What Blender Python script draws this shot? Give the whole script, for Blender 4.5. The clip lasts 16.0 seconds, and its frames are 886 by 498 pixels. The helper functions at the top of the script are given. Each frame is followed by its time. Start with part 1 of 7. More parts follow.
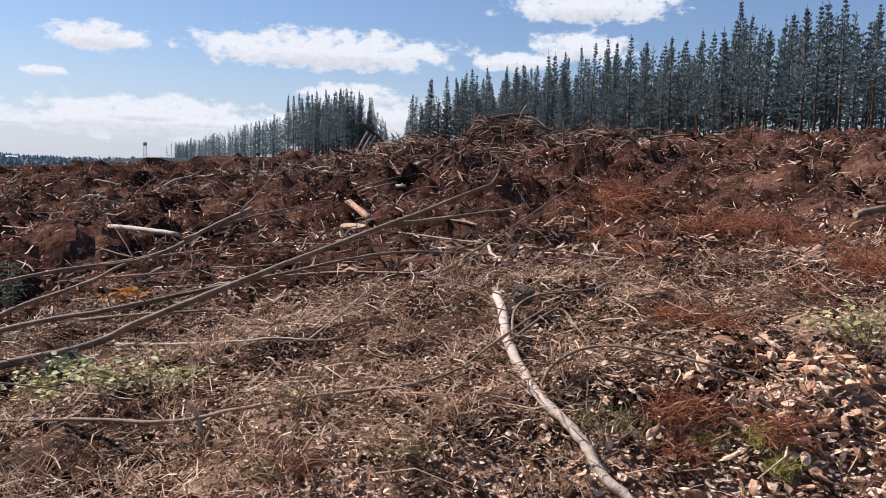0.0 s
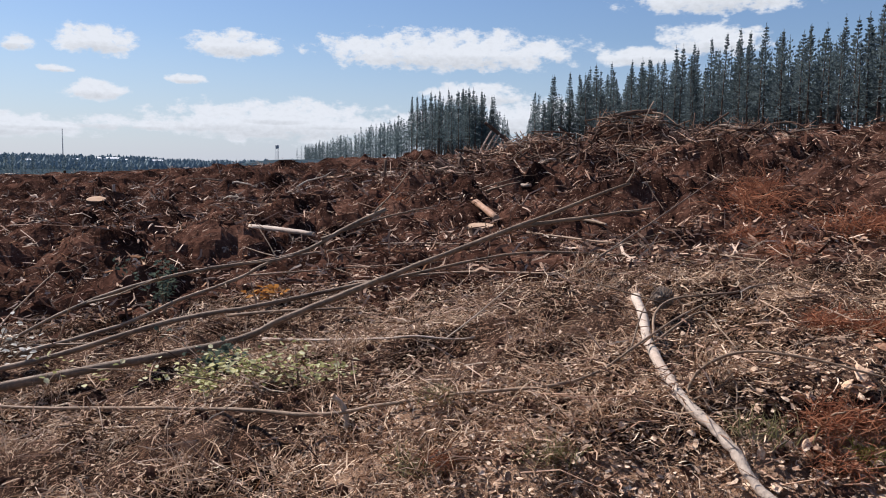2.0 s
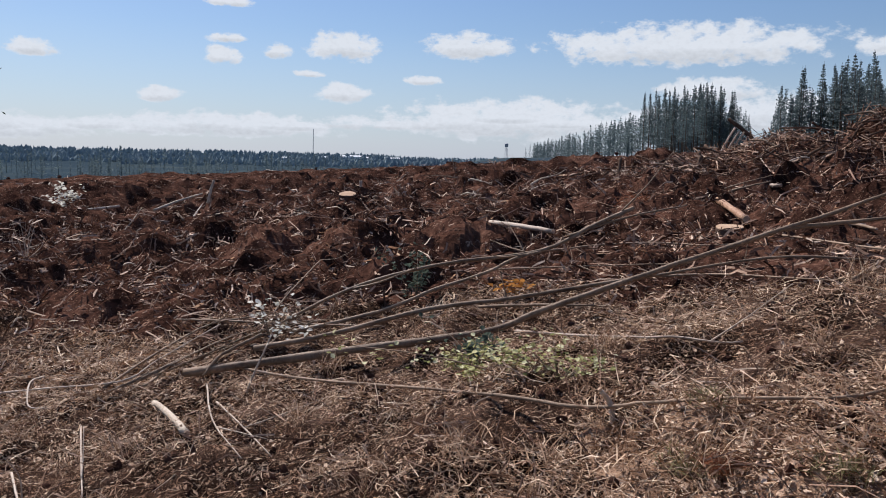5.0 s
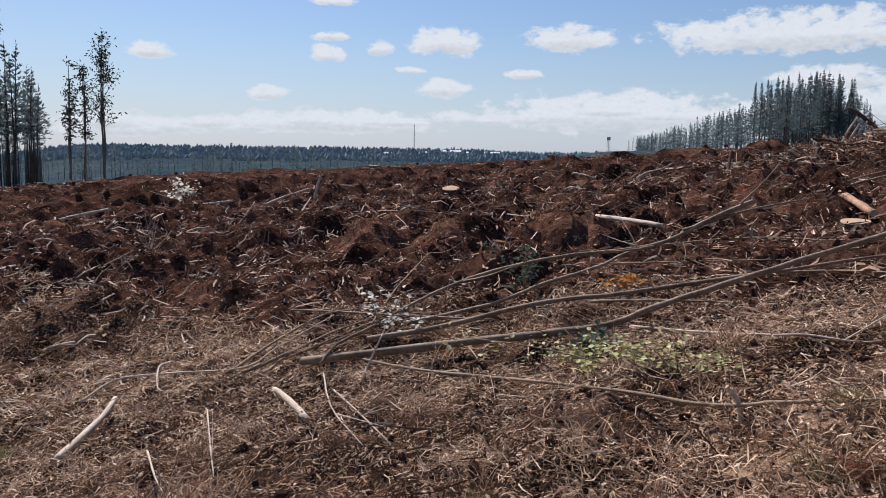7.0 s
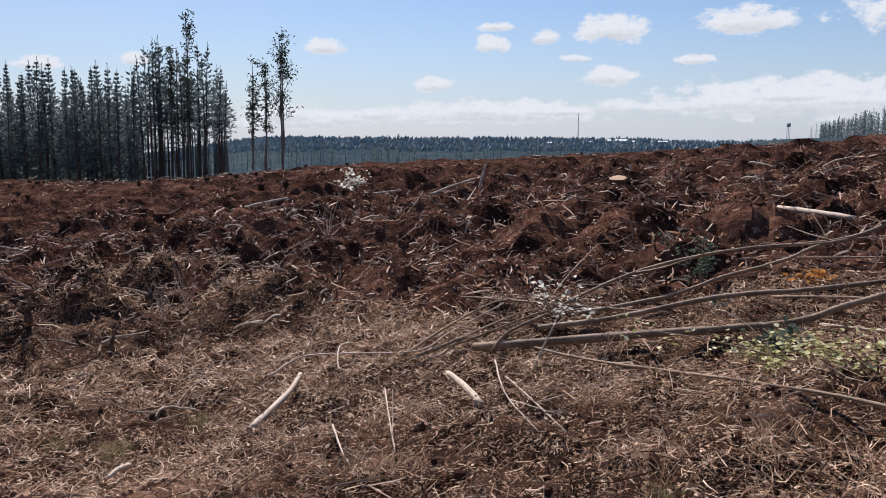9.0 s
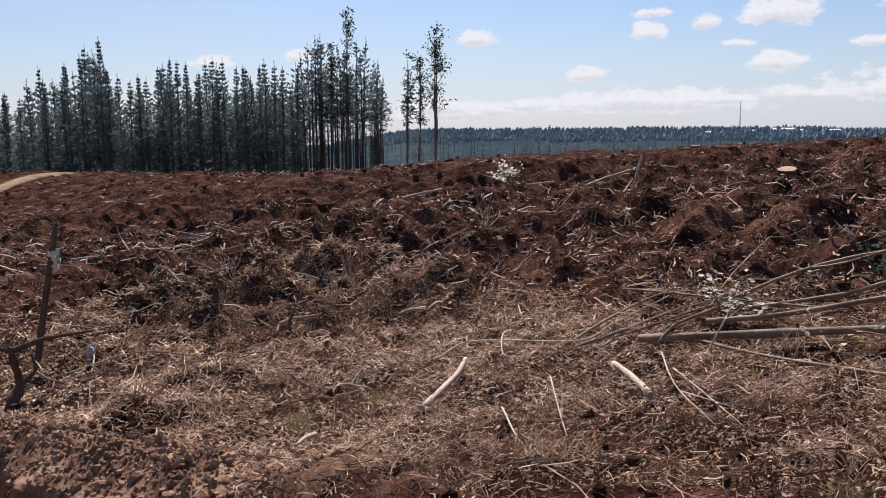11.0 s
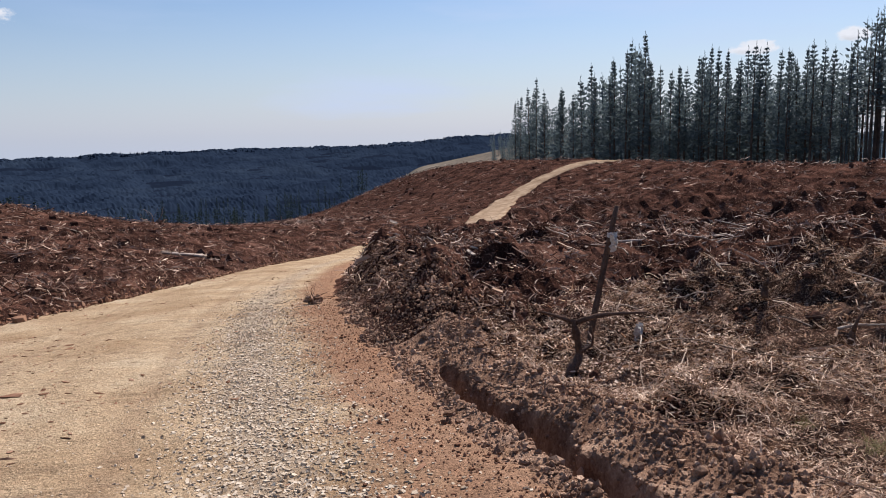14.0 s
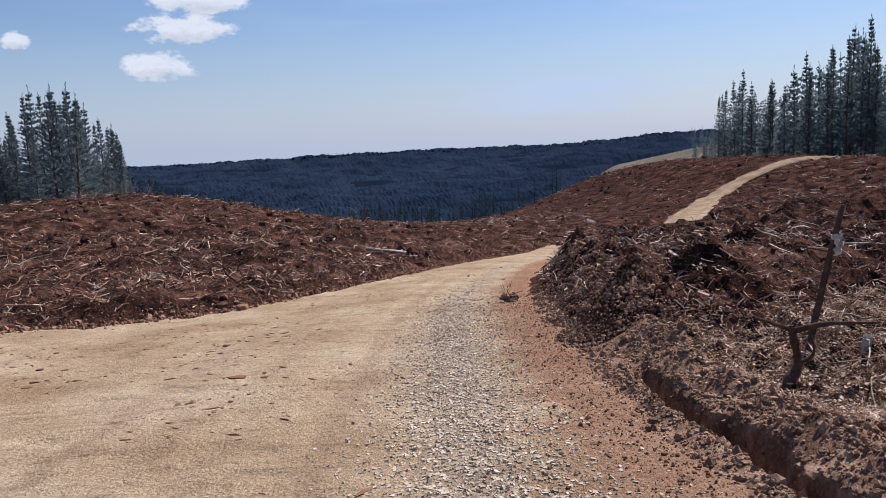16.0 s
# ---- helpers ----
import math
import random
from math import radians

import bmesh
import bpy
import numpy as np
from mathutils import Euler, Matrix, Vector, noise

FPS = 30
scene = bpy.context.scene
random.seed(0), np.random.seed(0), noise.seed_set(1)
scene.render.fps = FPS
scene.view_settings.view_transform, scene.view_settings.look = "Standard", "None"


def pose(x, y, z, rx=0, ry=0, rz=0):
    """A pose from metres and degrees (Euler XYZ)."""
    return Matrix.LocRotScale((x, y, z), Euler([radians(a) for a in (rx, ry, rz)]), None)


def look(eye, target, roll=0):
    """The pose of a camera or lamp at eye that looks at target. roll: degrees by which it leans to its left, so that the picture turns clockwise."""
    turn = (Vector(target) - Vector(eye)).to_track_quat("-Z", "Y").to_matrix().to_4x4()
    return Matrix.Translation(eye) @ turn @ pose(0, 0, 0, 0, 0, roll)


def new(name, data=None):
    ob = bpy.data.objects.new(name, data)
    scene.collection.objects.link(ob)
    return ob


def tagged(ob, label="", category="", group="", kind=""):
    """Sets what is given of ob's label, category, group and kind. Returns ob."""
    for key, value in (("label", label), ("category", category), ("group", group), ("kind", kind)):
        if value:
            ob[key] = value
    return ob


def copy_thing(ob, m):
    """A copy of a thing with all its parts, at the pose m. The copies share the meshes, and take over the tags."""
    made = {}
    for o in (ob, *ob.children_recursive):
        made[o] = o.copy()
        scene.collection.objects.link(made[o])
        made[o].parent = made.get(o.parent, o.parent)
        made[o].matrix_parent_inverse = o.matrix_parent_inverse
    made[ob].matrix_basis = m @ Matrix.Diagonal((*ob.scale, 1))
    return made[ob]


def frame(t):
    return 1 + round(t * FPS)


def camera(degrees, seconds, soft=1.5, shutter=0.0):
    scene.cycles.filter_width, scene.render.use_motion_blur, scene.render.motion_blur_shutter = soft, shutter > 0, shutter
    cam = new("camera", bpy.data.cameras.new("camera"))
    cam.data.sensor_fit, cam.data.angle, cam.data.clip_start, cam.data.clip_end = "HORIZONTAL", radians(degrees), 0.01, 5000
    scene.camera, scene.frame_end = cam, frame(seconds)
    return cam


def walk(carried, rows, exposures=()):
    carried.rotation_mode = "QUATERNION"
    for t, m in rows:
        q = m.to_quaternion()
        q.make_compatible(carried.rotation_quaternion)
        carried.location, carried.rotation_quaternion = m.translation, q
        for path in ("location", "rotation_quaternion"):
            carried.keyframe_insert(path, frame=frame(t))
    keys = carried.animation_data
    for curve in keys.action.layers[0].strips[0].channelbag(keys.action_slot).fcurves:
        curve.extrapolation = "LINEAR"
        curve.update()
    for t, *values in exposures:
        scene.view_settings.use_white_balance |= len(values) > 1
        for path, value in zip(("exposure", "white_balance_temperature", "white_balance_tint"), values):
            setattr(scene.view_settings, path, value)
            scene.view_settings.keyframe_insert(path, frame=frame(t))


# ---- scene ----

def smooth(a, b, v):
    t = np.clip((v - a) / (b - a), 0, 1)
    return t * t * (3 - 2 * t)


# ------------------------------------------------------------------ camera
# seconds, eye x, y, z, heading (left of +y), pitch, lean
PATH = [
    (0.0, -0.152, 0.396, 1.459, 67.00, -5.42, 1.61),
    (0.5, -0.148, 0.381, 1.460, 68.33, -5.46, 1.48),
    (1.0, -0.138, 0.355, 1.468, 70.39, -5.54, 1.29),
    (1.5, -0.135, 0.330, 1.469, 73.51, -5.62, 1.05),
    (2.0, -0.149, 0.321, 1.469, 75.71, -5.69, 0.93),
    (2.5, -0.141, 0.289, 1.469, 78.14, -5.75, 1.14),
    (3.0, -0.119, 0.251, 1.473, 81.95, -5.88, 1.14),
    (3.5, -0.109, 0.232, 1.472, 85.48, -5.99, 0.84),
    (4.0, -0.109, 0.213, 1.469, 87.67, -6.02, 1.00),
    (6.5, -0.087, 0.056, 1.451, 97.45, -6.37, 0.79),
    (7.0, -0.090, 0.058, 1.450, 98.89, -6.60, 0.69),
    (7.5, -0.094, 0.046, 1.450, 100.53, -7.10, 0.54),
    (8.0, -0.085, 0.025, 1.447, 103.43, -7.22, 0.28),
    (8.5, -0.059, 0.004, 1.445, 107.69, -7.33, -0.04),
    (9.0, -0.036, -0.007, 1.446, 110.46, -7.40, 0.21),
    (9.5, -0.033, -0.024, 1.447, 113.93, -7.58, -0.16),
    (9.7, -0.032, -0.033, 1.447, 115.63, -7.65, -0.33),
    (11.8, 0.216, -0.117, 1.461, 126.13, -8.57, -0.82),
    (12.0, 0.205, -0.143, 1.465, 128.62, -8.75, -1.23),
    (12.5, 0.130, -0.161, 1.472, 139.36, -8.59, -2.83),
    (13.0, 0.115, -0.197, 1.460, 146.94, -8.36, -2.69),
    (13.5, 0.159, -0.323, 1.438, 153.43, -8.29, -1.82),
    (14.0, 0.188, -0.412, 1.419, 157.84, -8.28, -1.21),
    (14.5, 0.199, -0.435, 1.415, 163.03, -8.23, -1.81),
    (15.0, 0.213, -0.468, 1.410, 166.96, -8.10, -2.27),
    (15.5, 0.236, -0.477, 1.413, 170.12, -8.01, -2.50),
    (16.0, 0.248, -0.479, 1.410, 171.65, -7.95, -2.22),
]

cam = camera(57.85, 16.0, soft=1.0)


def heading(x, y, z, turn, pitch, lean):
    a, p = radians(turn), radians(pitch)
    way = Vector((-math.sin(a) * math.cos(p), math.cos(a) * math.cos(p), math.sin(p)))
    return look((x, y, z), Vector((x, y, z)) + way * 10, lean)


walk(cam, [(t, heading(*row)) for t, *row in PATH],
     exposures=[(0.0, 0.77, 6250, 17.0), (2.0, 0.67, 6200, 15.0), (3.0, 0.55, 6130, 14.0), (8.0, 0.61, 6200, 15.0), (9.7, 0.69, 6300, 17.0),
                (12.5, 0.74, 6550, 19.0), (14.0, 0.70, 6250, 17.0), (16.0, 0.60, 5890, 18.0)])

# ------------------------------------------------------------------ light
SUN_AZ, SUN_EL = 127.0, 46.0            # degrees left of +y, above the horizon


def node(tree, kind, **inputs):
    n = tree.nodes.new(kind)
    for key, value in inputs.items():
        n.inputs[key.replace("_", " ")].default_value = value
    return n


def calc(tree, op, a, b=None, c=None):
    n = tree.nodes.new("ShaderNodeMath")
    n.operation = op
    for i, v in enumerate((a, b, c)):
        if v is None:
            continue
        if isinstance(v, (int, float)):
            n.inputs[i].default_value = v
        else:
            tree.links.new(v, n.inputs[i])
    return n.outputs[0]


# cumulus clouds: bearing, height, half width and half depth, all in degrees
CLOUDS = [
    (75.4, 8.4, 10.4, 1.5), (90.2, 8.3, 3.5, 1.0), (93.4, 5.8, 1.4, 0.4), (86.8, 3.4, 10, 1.6), (57.3, 11.8, 6.8, 1.3),
    (57.6, 9.0, 3.9, 1.2), (73.6, 5.4, 4.2, 0.9), (62.2, 8.0, 3.4, 0.8), (66.5, 4.0, 8, 1.3), (118.7, 6.8, 1.7, 0.6),
    (107.1, 7.0, 1.4, 0.7), (106.8, 8.2, 1.4, 0.4), (103.5, 7.5, 1.2, 0.6), (98.8, 8.1, 2.7, 1.1), (101.4, 6.0, 1.1, 0.3),
    (98.9, 4.9, 2.0, 0.8), (111.1, 4.3, 1.6, 0.6), (119.9, 1.9, 5.6, 0.8), (106.5, 2.5, 8.6, 0.9), (106.5, 10.5, 1.8, 0.4),
    (131.0, 5.6, 1.1, 0.5), (136.9, 5.1, 1.6, 0.5), (190.2, 5.5, 2.6, 1.0), (188.4, 7.9, 3.3, 1.1), (187.4, 9.8, 3.4, 1.1),
    (198.6, 7.0, 1.0, 0.6)]
# the broken bank of cloud low over the plain
bank_rng = random.Random(4)
for step in range(20):
    low = 62 + step * 3.1
    CLOUDS.append((low + bank_rng.uniform(-0.8, 0.8), 3.9 - 0.033 * (low - 62) + bank_rng.uniform(-0.35, 0.35), bank_rng.uniform(1.8, 3.6), bank_rng.uniform(0.35, 0.8)))


def build_world():
    world = bpy.data.worlds.new("sky")
    scene.world = world
    world.use_nodes = True
    tree = world.node_tree
    tree.nodes.clear()
    link = tree.links.new
    sky = tree.nodes.new("ShaderNodeTexSky")
    sky.sky_type, sky.sun_disc = "NISHITA", False
    sky.sun_elevation, sky.sun_rotation = radians(SUN_EL), radians(-SUN_AZ)
    sky.air_density, sky.dust_density, sky.ozone_density = 1.25, 0.4, 3.0
    coord = tree.nodes.new("ShaderNodeTexCoord")
    split = tree.nodes.new("ShaderNodeSeparateXYZ")
    link(coord.outputs["Generated"], split.inputs[0])
    x, y, z = split.outputs
    bearing = calc(tree, "MULTIPLY", calc(tree, "ARCTAN2", calc(tree, "MULTIPLY", x, -1.0), y), 57.2958)
    bearing = calc(tree, "MODULO", calc(tree, "ADD", bearing, 360.0), 360.0)
    height = calc(tree, "MULTIPLY", calc(tree, "ARCSINE", z), 57.2958)
    # billows: the outline of every cloud is broken up at three scales
    grid = tree.nodes.new("ShaderNodeCombineXYZ")
    link(bearing, grid.inputs[0])
    link(calc(tree, "MULTIPLY", height, 1.8), grid.inputs[1])
    puff = node(tree, "ShaderNodeTexNoise", Scale=0.55, Detail=9.0, Roughness=0.6)
    puff.noise_dimensions = "2D"
    link(grid.outputs[0], puff.inputs["Vector"])
    fine = node(tree, "ShaderNodeTexNoise", Scale=1.7, Detail=6.0, Roughness=0.62)
    fine.noise_dimensions = "2D"
    link(grid.outputs[0], fine.inputs["Vector"])
    rough = calc(tree, "ADD", calc(tree, "MULTIPLY", calc(tree, "SUBTRACT", puff.outputs[0], 0.5), 2.4),
                 calc(tree, "MULTIPLY", calc(tree, "SUBTRACT", fine.outputs[0], 0.5), 0.9))
    total, under = None, None
    for az, el, w, h in CLOUDS:
        du = calc(tree, "DIVIDE", calc(tree, "SUBTRACT", bearing, az), w)
        dv = calc(tree, "DIVIDE", calc(tree, "SUBTRACT", height, el - 0.25 * h), h * 1.1)
        low = calc(tree, "MULTIPLY", calc(tree, "MINIMUM", dv, 0.0), 0.7)       # flatter below
        dd = calc(tree, "ADD", calc(tree, "MULTIPLY", du, du), calc(tree, "MULTIPLY", dv, dv))
        dd = calc(tree, "SUBTRACT", 1.0, calc(tree, "ADD", dd, calc(tree, "MULTIPLY", low, low)))
        total = dd if total is None else calc(tree, "MAXIMUM", total, dd)
        shade = calc(tree, "MULTIPLY", calc(tree, "MAXIMUM", dd, 0.0), calc(tree, "MULTIPLY", dv, -1.0))
        under = shade if under is None else calc(tree, "MAXIMUM", under, shade)
    total = calc(tree, "MAXIMUM", total, -2.5)
    body = calc(tree, "ADD", total, rough)
    cover = tree.nodes.new("ShaderNodeMapRange")
    cover.interpolation_type = "SMOOTHSTEP"
    cover.inputs["From Min"].default_value, cover.inputs["From Max"].default_value = -0.05, 0.68
    link(body, cover.inputs["Value"])
    # thin veil of high cloud over the southern half, and the pale air low down
    wisp = node(tree, "ShaderNodeTexNoise", Scale=0.09, Detail=5.0, Roughness=0.55)
    wisp.noise_dimensions = "2D"
    stretch = tree.nodes.new("ShaderNodeCombineXYZ")
    link(calc(tree, "MULTIPLY", bearing, 0.35), stretch.inputs[0])
    link(calc(tree, "MULTIPLY", height, 2.2), stretch.inputs[1])
    link(stretch.outputs[0], wisp.inputs["Vector"])
    veil = calc(tree, "MULTIPLY", calc(tree, "SUBTRACT", wisp.outputs[0], 0.38), 2.8)
    south = tree.nodes.new("ShaderNodeMapRange")
    south.inputs["From Min"].default_value, south.inputs["From Max"].default_value = 118, 150
    link(bearing, south.inputs["Value"])
    veil = calc(tree, "MAXIMUM", calc(tree, "MULTIPLY", veil, south.outputs[0]), 0.0)
    clear = tree.nodes.new("ShaderNodeMapRange")
    clear.inputs["From Min"].default_value, clear.inputs["From Max"].default_value = 160, 186
    clear.inputs["To Min"].default_value, clear.inputs["To Max"].default_value = 1.0, 0.15
    link(bearing, clear.inputs["Value"])
    veil = calc(tree, "MULTIPLY", veil, clear.outputs[0])
    pale = tree.nodes.new("ShaderNodeMapRange")
    pale.inputs["From Min"].default_value, pale.inputs["From Max"].default_value = 9.0, -1.0
    pale.inputs["To Max"].default_value = 0.62
    link(height, pale.inputs["Value"])
    veil = calc(tree, "MINIMUM", calc(tree, "MAXIMUM", calc(tree, "MULTIPLY", veil, 0.8), pale.outputs[0]), 0.85)
    tone = tree.nodes.new("ShaderNodeMapRange")
    tone.inputs["From Min"].default_value, tone.inputs["From Max"].default_value = 0.0, 0.75
    tone.inputs["To Min"].default_value, tone.inputs["To Max"].default_value = 1.0, 0.58
    link(calc(tree, "ADD", under, calc(tree, "MULTIPLY", calc(tree, "SUBTRACT", fine.outputs[0], 0.5), 0.5)), tone.inputs["Value"])
    white = tree.nodes.new("ShaderNodeVectorMath")
    white.operation = "SCALE"
    white.inputs[0].default_value = CLOUD_LIGHT
    link(tone.outputs[0], white.inputs["Scale"])
    thin = tree.nodes.new("ShaderNodeMix")
    thin.data_type = "RGBA"
    link(veil, thin.inputs["Factor"])
    blue = tree.nodes.new("ShaderNodeVectorMath")
    blue.operation = "MULTIPLY"
    link(sky.outputs[0], blue.inputs[0])
    blue.inputs[1].default_value = (0.92, 1.0, 1.17)
    link(blue.outputs[0], thin.inputs["A"])
    thin.inputs["B"].default_value = VEIL_LIGHT
    mix = tree.nodes.new("ShaderNodeMix")
    mix.data_type = "RGBA"
    link(cover.outputs[0], mix.inputs["Factor"])
    link(thin.outputs["Result"], mix.inputs["A"])
    link(white.outputs[0], mix.inputs["B"])
    back = node(tree, "ShaderNodeBackground", Strength=0.051)
    link(mix.outputs["Result"], back.inputs["Color"])
    link(back.outputs[0], tree.nodes.new("ShaderNodeOutputWorld").inputs["Surface"])


CLOUD_LIGHT = (9.8, 10.3, 10.5)
VEIL_LIGHT = (6.8, 8.2, 10.4, 1)
build_world()
sun = new("sun", bpy.data.lights.new("sun", "SUN"))
sun.data.energy, sun.data.angle, sun.data.color = 5.0, radians(0.5), (1.0, 0.95, 0.88)
a, e = radians(SUN_AZ), radians(SUN_EL)
sun.matrix_world = look((-math.sin(a) * math.cos(e) * 50, math.cos(a) * math.cos(e) * 50, math.sin(e) * 50), (0, 0, 0))


# ------------------------------------------------------------------ materials
def material(name, base, second, scale=4.0, rough=0.9, bump=0.3, fine=60.0, island=0.0, random=0.0, spread=None,
             through_light=0.0, low=0.35, high=0.65, metal=0.0, gloss=None):
    """Two colours mixed by noise at two scales, with fine relief. island, random: how much each piece differs in tone."""
    m = bpy.data.materials.new(name)
    m.use_nodes = True
    t = m.node_tree
    link = t.links.new
    bsdf = t.nodes["Principled BSDF"]
    bsdf.inputs["Roughness"].default_value = rough
    bsdf.inputs["Metallic"].default_value = metal
    bsdf.inputs["Specular IOR Level"].default_value = gloss if gloss is not None else 0.3 if rough < 0.8 else 0.0
    coord = t.nodes.new("ShaderNodeTexCoord")
    big = node(t, "ShaderNodeTexNoise", Scale=scale, Detail=7.0, Roughness=0.62)
    small = node(t, "ShaderNodeTexNoise", Scale=fine, Detail=5.0, Roughness=0.7)
    link(coord.outputs["Object"], big.inputs["Vector"])
    link(coord.outputs["Object"], small.inputs["Vector"])
    fac = t.nodes.new("ShaderNodeMapRange")
    fac.inputs["From Min"].default_value, fac.inputs["From Max"].default_value = low, high
    link(calc(t, "ADD", calc(t, "MULTIPLY", big.outputs[0], 0.65), calc(t, "MULTIPLY", small.outputs[0], 0.35)), fac.inputs["Value"])
    ramp = t.nodes.new("ShaderNodeValToRGB")
    colours = spread or (base, second)
    while len(ramp.color_ramp.elements) < len(colours):
        ramp.color_ramp.elements.new(0.5)
    for i, c in enumerate(colours):
        ramp.color_ramp.elements[i].position = i / (len(colours) - 1)
        ramp.color_ramp.elements[i].color = (*c, 1)
    value = fac.outputs[0]
    if island or random:
        src = t.nodes.new("ShaderNodeNewGeometry").outputs["Random Per Island"] if island else t.nodes.new("ShaderNodeObjectInfo").outputs["Random"]
        k = island or random
        value = calc(t, "ADD", calc(t, "MULTIPLY", value, 1 - k), calc(t, "MULTIPLY", src, k))
    link(value, ramp.inputs[0])
    link(ramp.outputs[0], bsdf.inputs["Base Color"])
    if bump:
        b = node(t, "ShaderNodeBump", Strength=bump, Distance=0.02)
        link(calc(t, "ADD", calc(t, "MULTIPLY", big.outputs[0], 0.5), small.outputs[0]), b.inputs["Height"])
        link(b.outputs[0], bsdf.inputs["Normal"])
    if through_light:
        tr = t.nodes.new("ShaderNodeBsdfTranslucent")
        link(ramp.outputs[0], tr.inputs["Color"])
        mx = node(t, "ShaderNodeMixShader", Fac=through_light)
        link(bsdf.outputs[0], mx.inputs[1])
        link(tr.outputs[0], mx.inputs[2])
        link(mx.outputs[0], t.nodes["Material Output"].inputs["Surface"])
    return m


def fibres(t, place_of, cell, thick, seed, share):
    """Patches of parallel straws, each patch turned its own way: where a straw lies, and a tone for its patch."""
    link = t.links.new
    bend = node(t, "ShaderNodeTexNoise", Scale=1.6 / cell, Detail=2.0)
    link(place_of, bend.inputs["Vector"])
    moved = t.nodes.new("ShaderNodeVectorMath")
    moved.operation = "MULTIPLY_ADD"
    link(bend.outputs["Color"], moved.inputs[0])
    moved.inputs[1].default_value = (cell, cell, cell)
    link(place_of, moved.inputs[2])
    patch = node(t, "ShaderNodeTexVoronoi", Scale=1 / cell)
    shift = t.nodes.new("ShaderNodeVectorMath")
    shift.operation = "ADD"
    link(moved.outputs[0], shift.inputs[0])
    shift.inputs[1].default_value = (seed, seed * 0.7, 0)
    link(shift.outputs[0], patch.inputs["Vector"])
    tone = t.nodes.new("ShaderNodeSeparateColor")
    link(patch.outputs["Color"], tone.inputs[0])
    turn = t.nodes.new("ShaderNodeVectorRotate")
    turn.rotation_type = "Z_AXIS"
    link(moved.outputs[0], turn.inputs["Vector"])
    link(calc(t, "MULTIPLY", tone.outputs[0], 6.283), turn.inputs["Angle"])
    grain = t.nodes.new("ShaderNodeMapping")
    grain.inputs["Scale"].default_value = (1 / (cell * 0.9), 1 / thick, 0.5 / thick)
    link(turn.outputs[0], grain.inputs[0])
    lines = node(t, "ShaderNodeTexNoise", Scale=0.5, Detail=1.0)
    link(grain.outputs[0], lines.inputs["Vector"])
    on = t.nodes.new("ShaderNodeMapRange")
    on.inputs["From Min"].default_value, on.inputs["From Max"].default_value = 1 - share, 1.08 - share
    link(lines.outputs[0], on.inputs["Value"])
    return on.outputs[0], tone.outputs[1]


def strewn(m, layers, colours, relief):
    """Lay straws of the given cell and thickness over a ground material."""
    t = m.node_tree
    link = t.links.new
    bsdf = t.nodes["Principled BSDF"]
    coord = t.nodes.new("ShaderNodeTexCoord").outputs["Object"]
    height = None
    for k, (cell, thick, share) in enumerate(layers):
        on, tone = fibres(t, coord, cell, thick, 3.7 * k + 1.3, share)
        ramp = t.nodes.new("ShaderNodeValToRGB")
        while len(ramp.color_ramp.elements) < len(colours):
            ramp.color_ramp.elements.new(0.5)
        for i, c in enumerate(colours):
            ramp.color_ramp.elements[i].position = i / (len(colours) - 1)
            ramp.color_ramp.elements[i].color = (*c, 1)
        link(tone, ramp.inputs[0])
        mix = t.nodes.new("ShaderNodeMix")
        mix.data_type = "RGBA"
        link(on, mix.inputs["Factor"])
        link(bsdf.inputs["Base Color"].links[0].from_socket, mix.inputs["A"])
        link(ramp.outputs[0], mix.inputs["B"])
        link(mix.outputs["Result"], bsdf.inputs["Base Color"])
        height = on if height is None else calc(t, "MAXIMUM", height, on)
    old = bsdf.inputs["Normal"].links[0].from_socket
    b = node(t, "ShaderNodeBump", Strength=1.0, Distance=relief)
    link(height, b.inputs["Height"])
    link(old, b.inputs["Normal"])
    link(b.outputs[0], bsdf.inputs["Normal"])
    return m


SOIL = material("turned_soil", None, None, scale=0.9, fine=14, bump=0.9,
                low=0.38, high=0.66,
                spread=((0.009, 0.0045, 0.0035), (0.03, 0.0145, 0.0105), (0.085, 0.041, 0.028), (0.17, 0.09, 0.062)))
strewn(SOIL, ((0.11, 0.009, 0.38), (0.3, 0.02, 0.34)), ((0.07, 0.036, 0.025), (0.22, 0.125, 0.085), (0.55, 0.385, 0.285)), 0.022)
# distant slopes: the blue of the hazy air is painted into the base colour
HAZED_SLOPE = material("hazed_distant_slopes", (0.006, 0.0095, 0.018), (0.0095, 0.0145, 0.025), scale=0.006, fine=0.08, bump=0.0)
STRAW = material("dry_needles", None, None, scale=8, fine=40, bump=0.0, island=0.75, through_light=0.12, rough=0.6, gloss=0.12,
                 spread=((0.035, 0.016, 0.009), (0.235, 0.13, 0.074), (0.54, 0.365, 0.235), (0.9, 0.72, 0.53)))
STICK = material("dead_wood", None, None, scale=6, fine=50, bump=0.4, island=0.85, rough=0.6, gloss=0.1,
                 spread=((0.025, 0.012, 0.008), (0.09, 0.046, 0.029), (0.21, 0.115, 0.072), (0.4, 0.25, 0.165), (0.74, 0.57, 0.43)))
LITTER = material("needle_covered_soil", None, None, scale=2.2, fine=70, bump=1.0,
                  low=0.4, high=0.64,
                  spread=((0.009, 0.005, 0.0036), (0.026, 0.0145, 0.01), (0.065, 0.037, 0.026), (0.15, 0.092, 0.066)))
strewn(LITTER, ((0.05, 0.0035, 0.44), (0.09, 0.006, 0.4)), ((0.12, 0.062, 0.038), (0.36, 0.215, 0.138), (0.7, 0.51, 0.36)), 0.013)
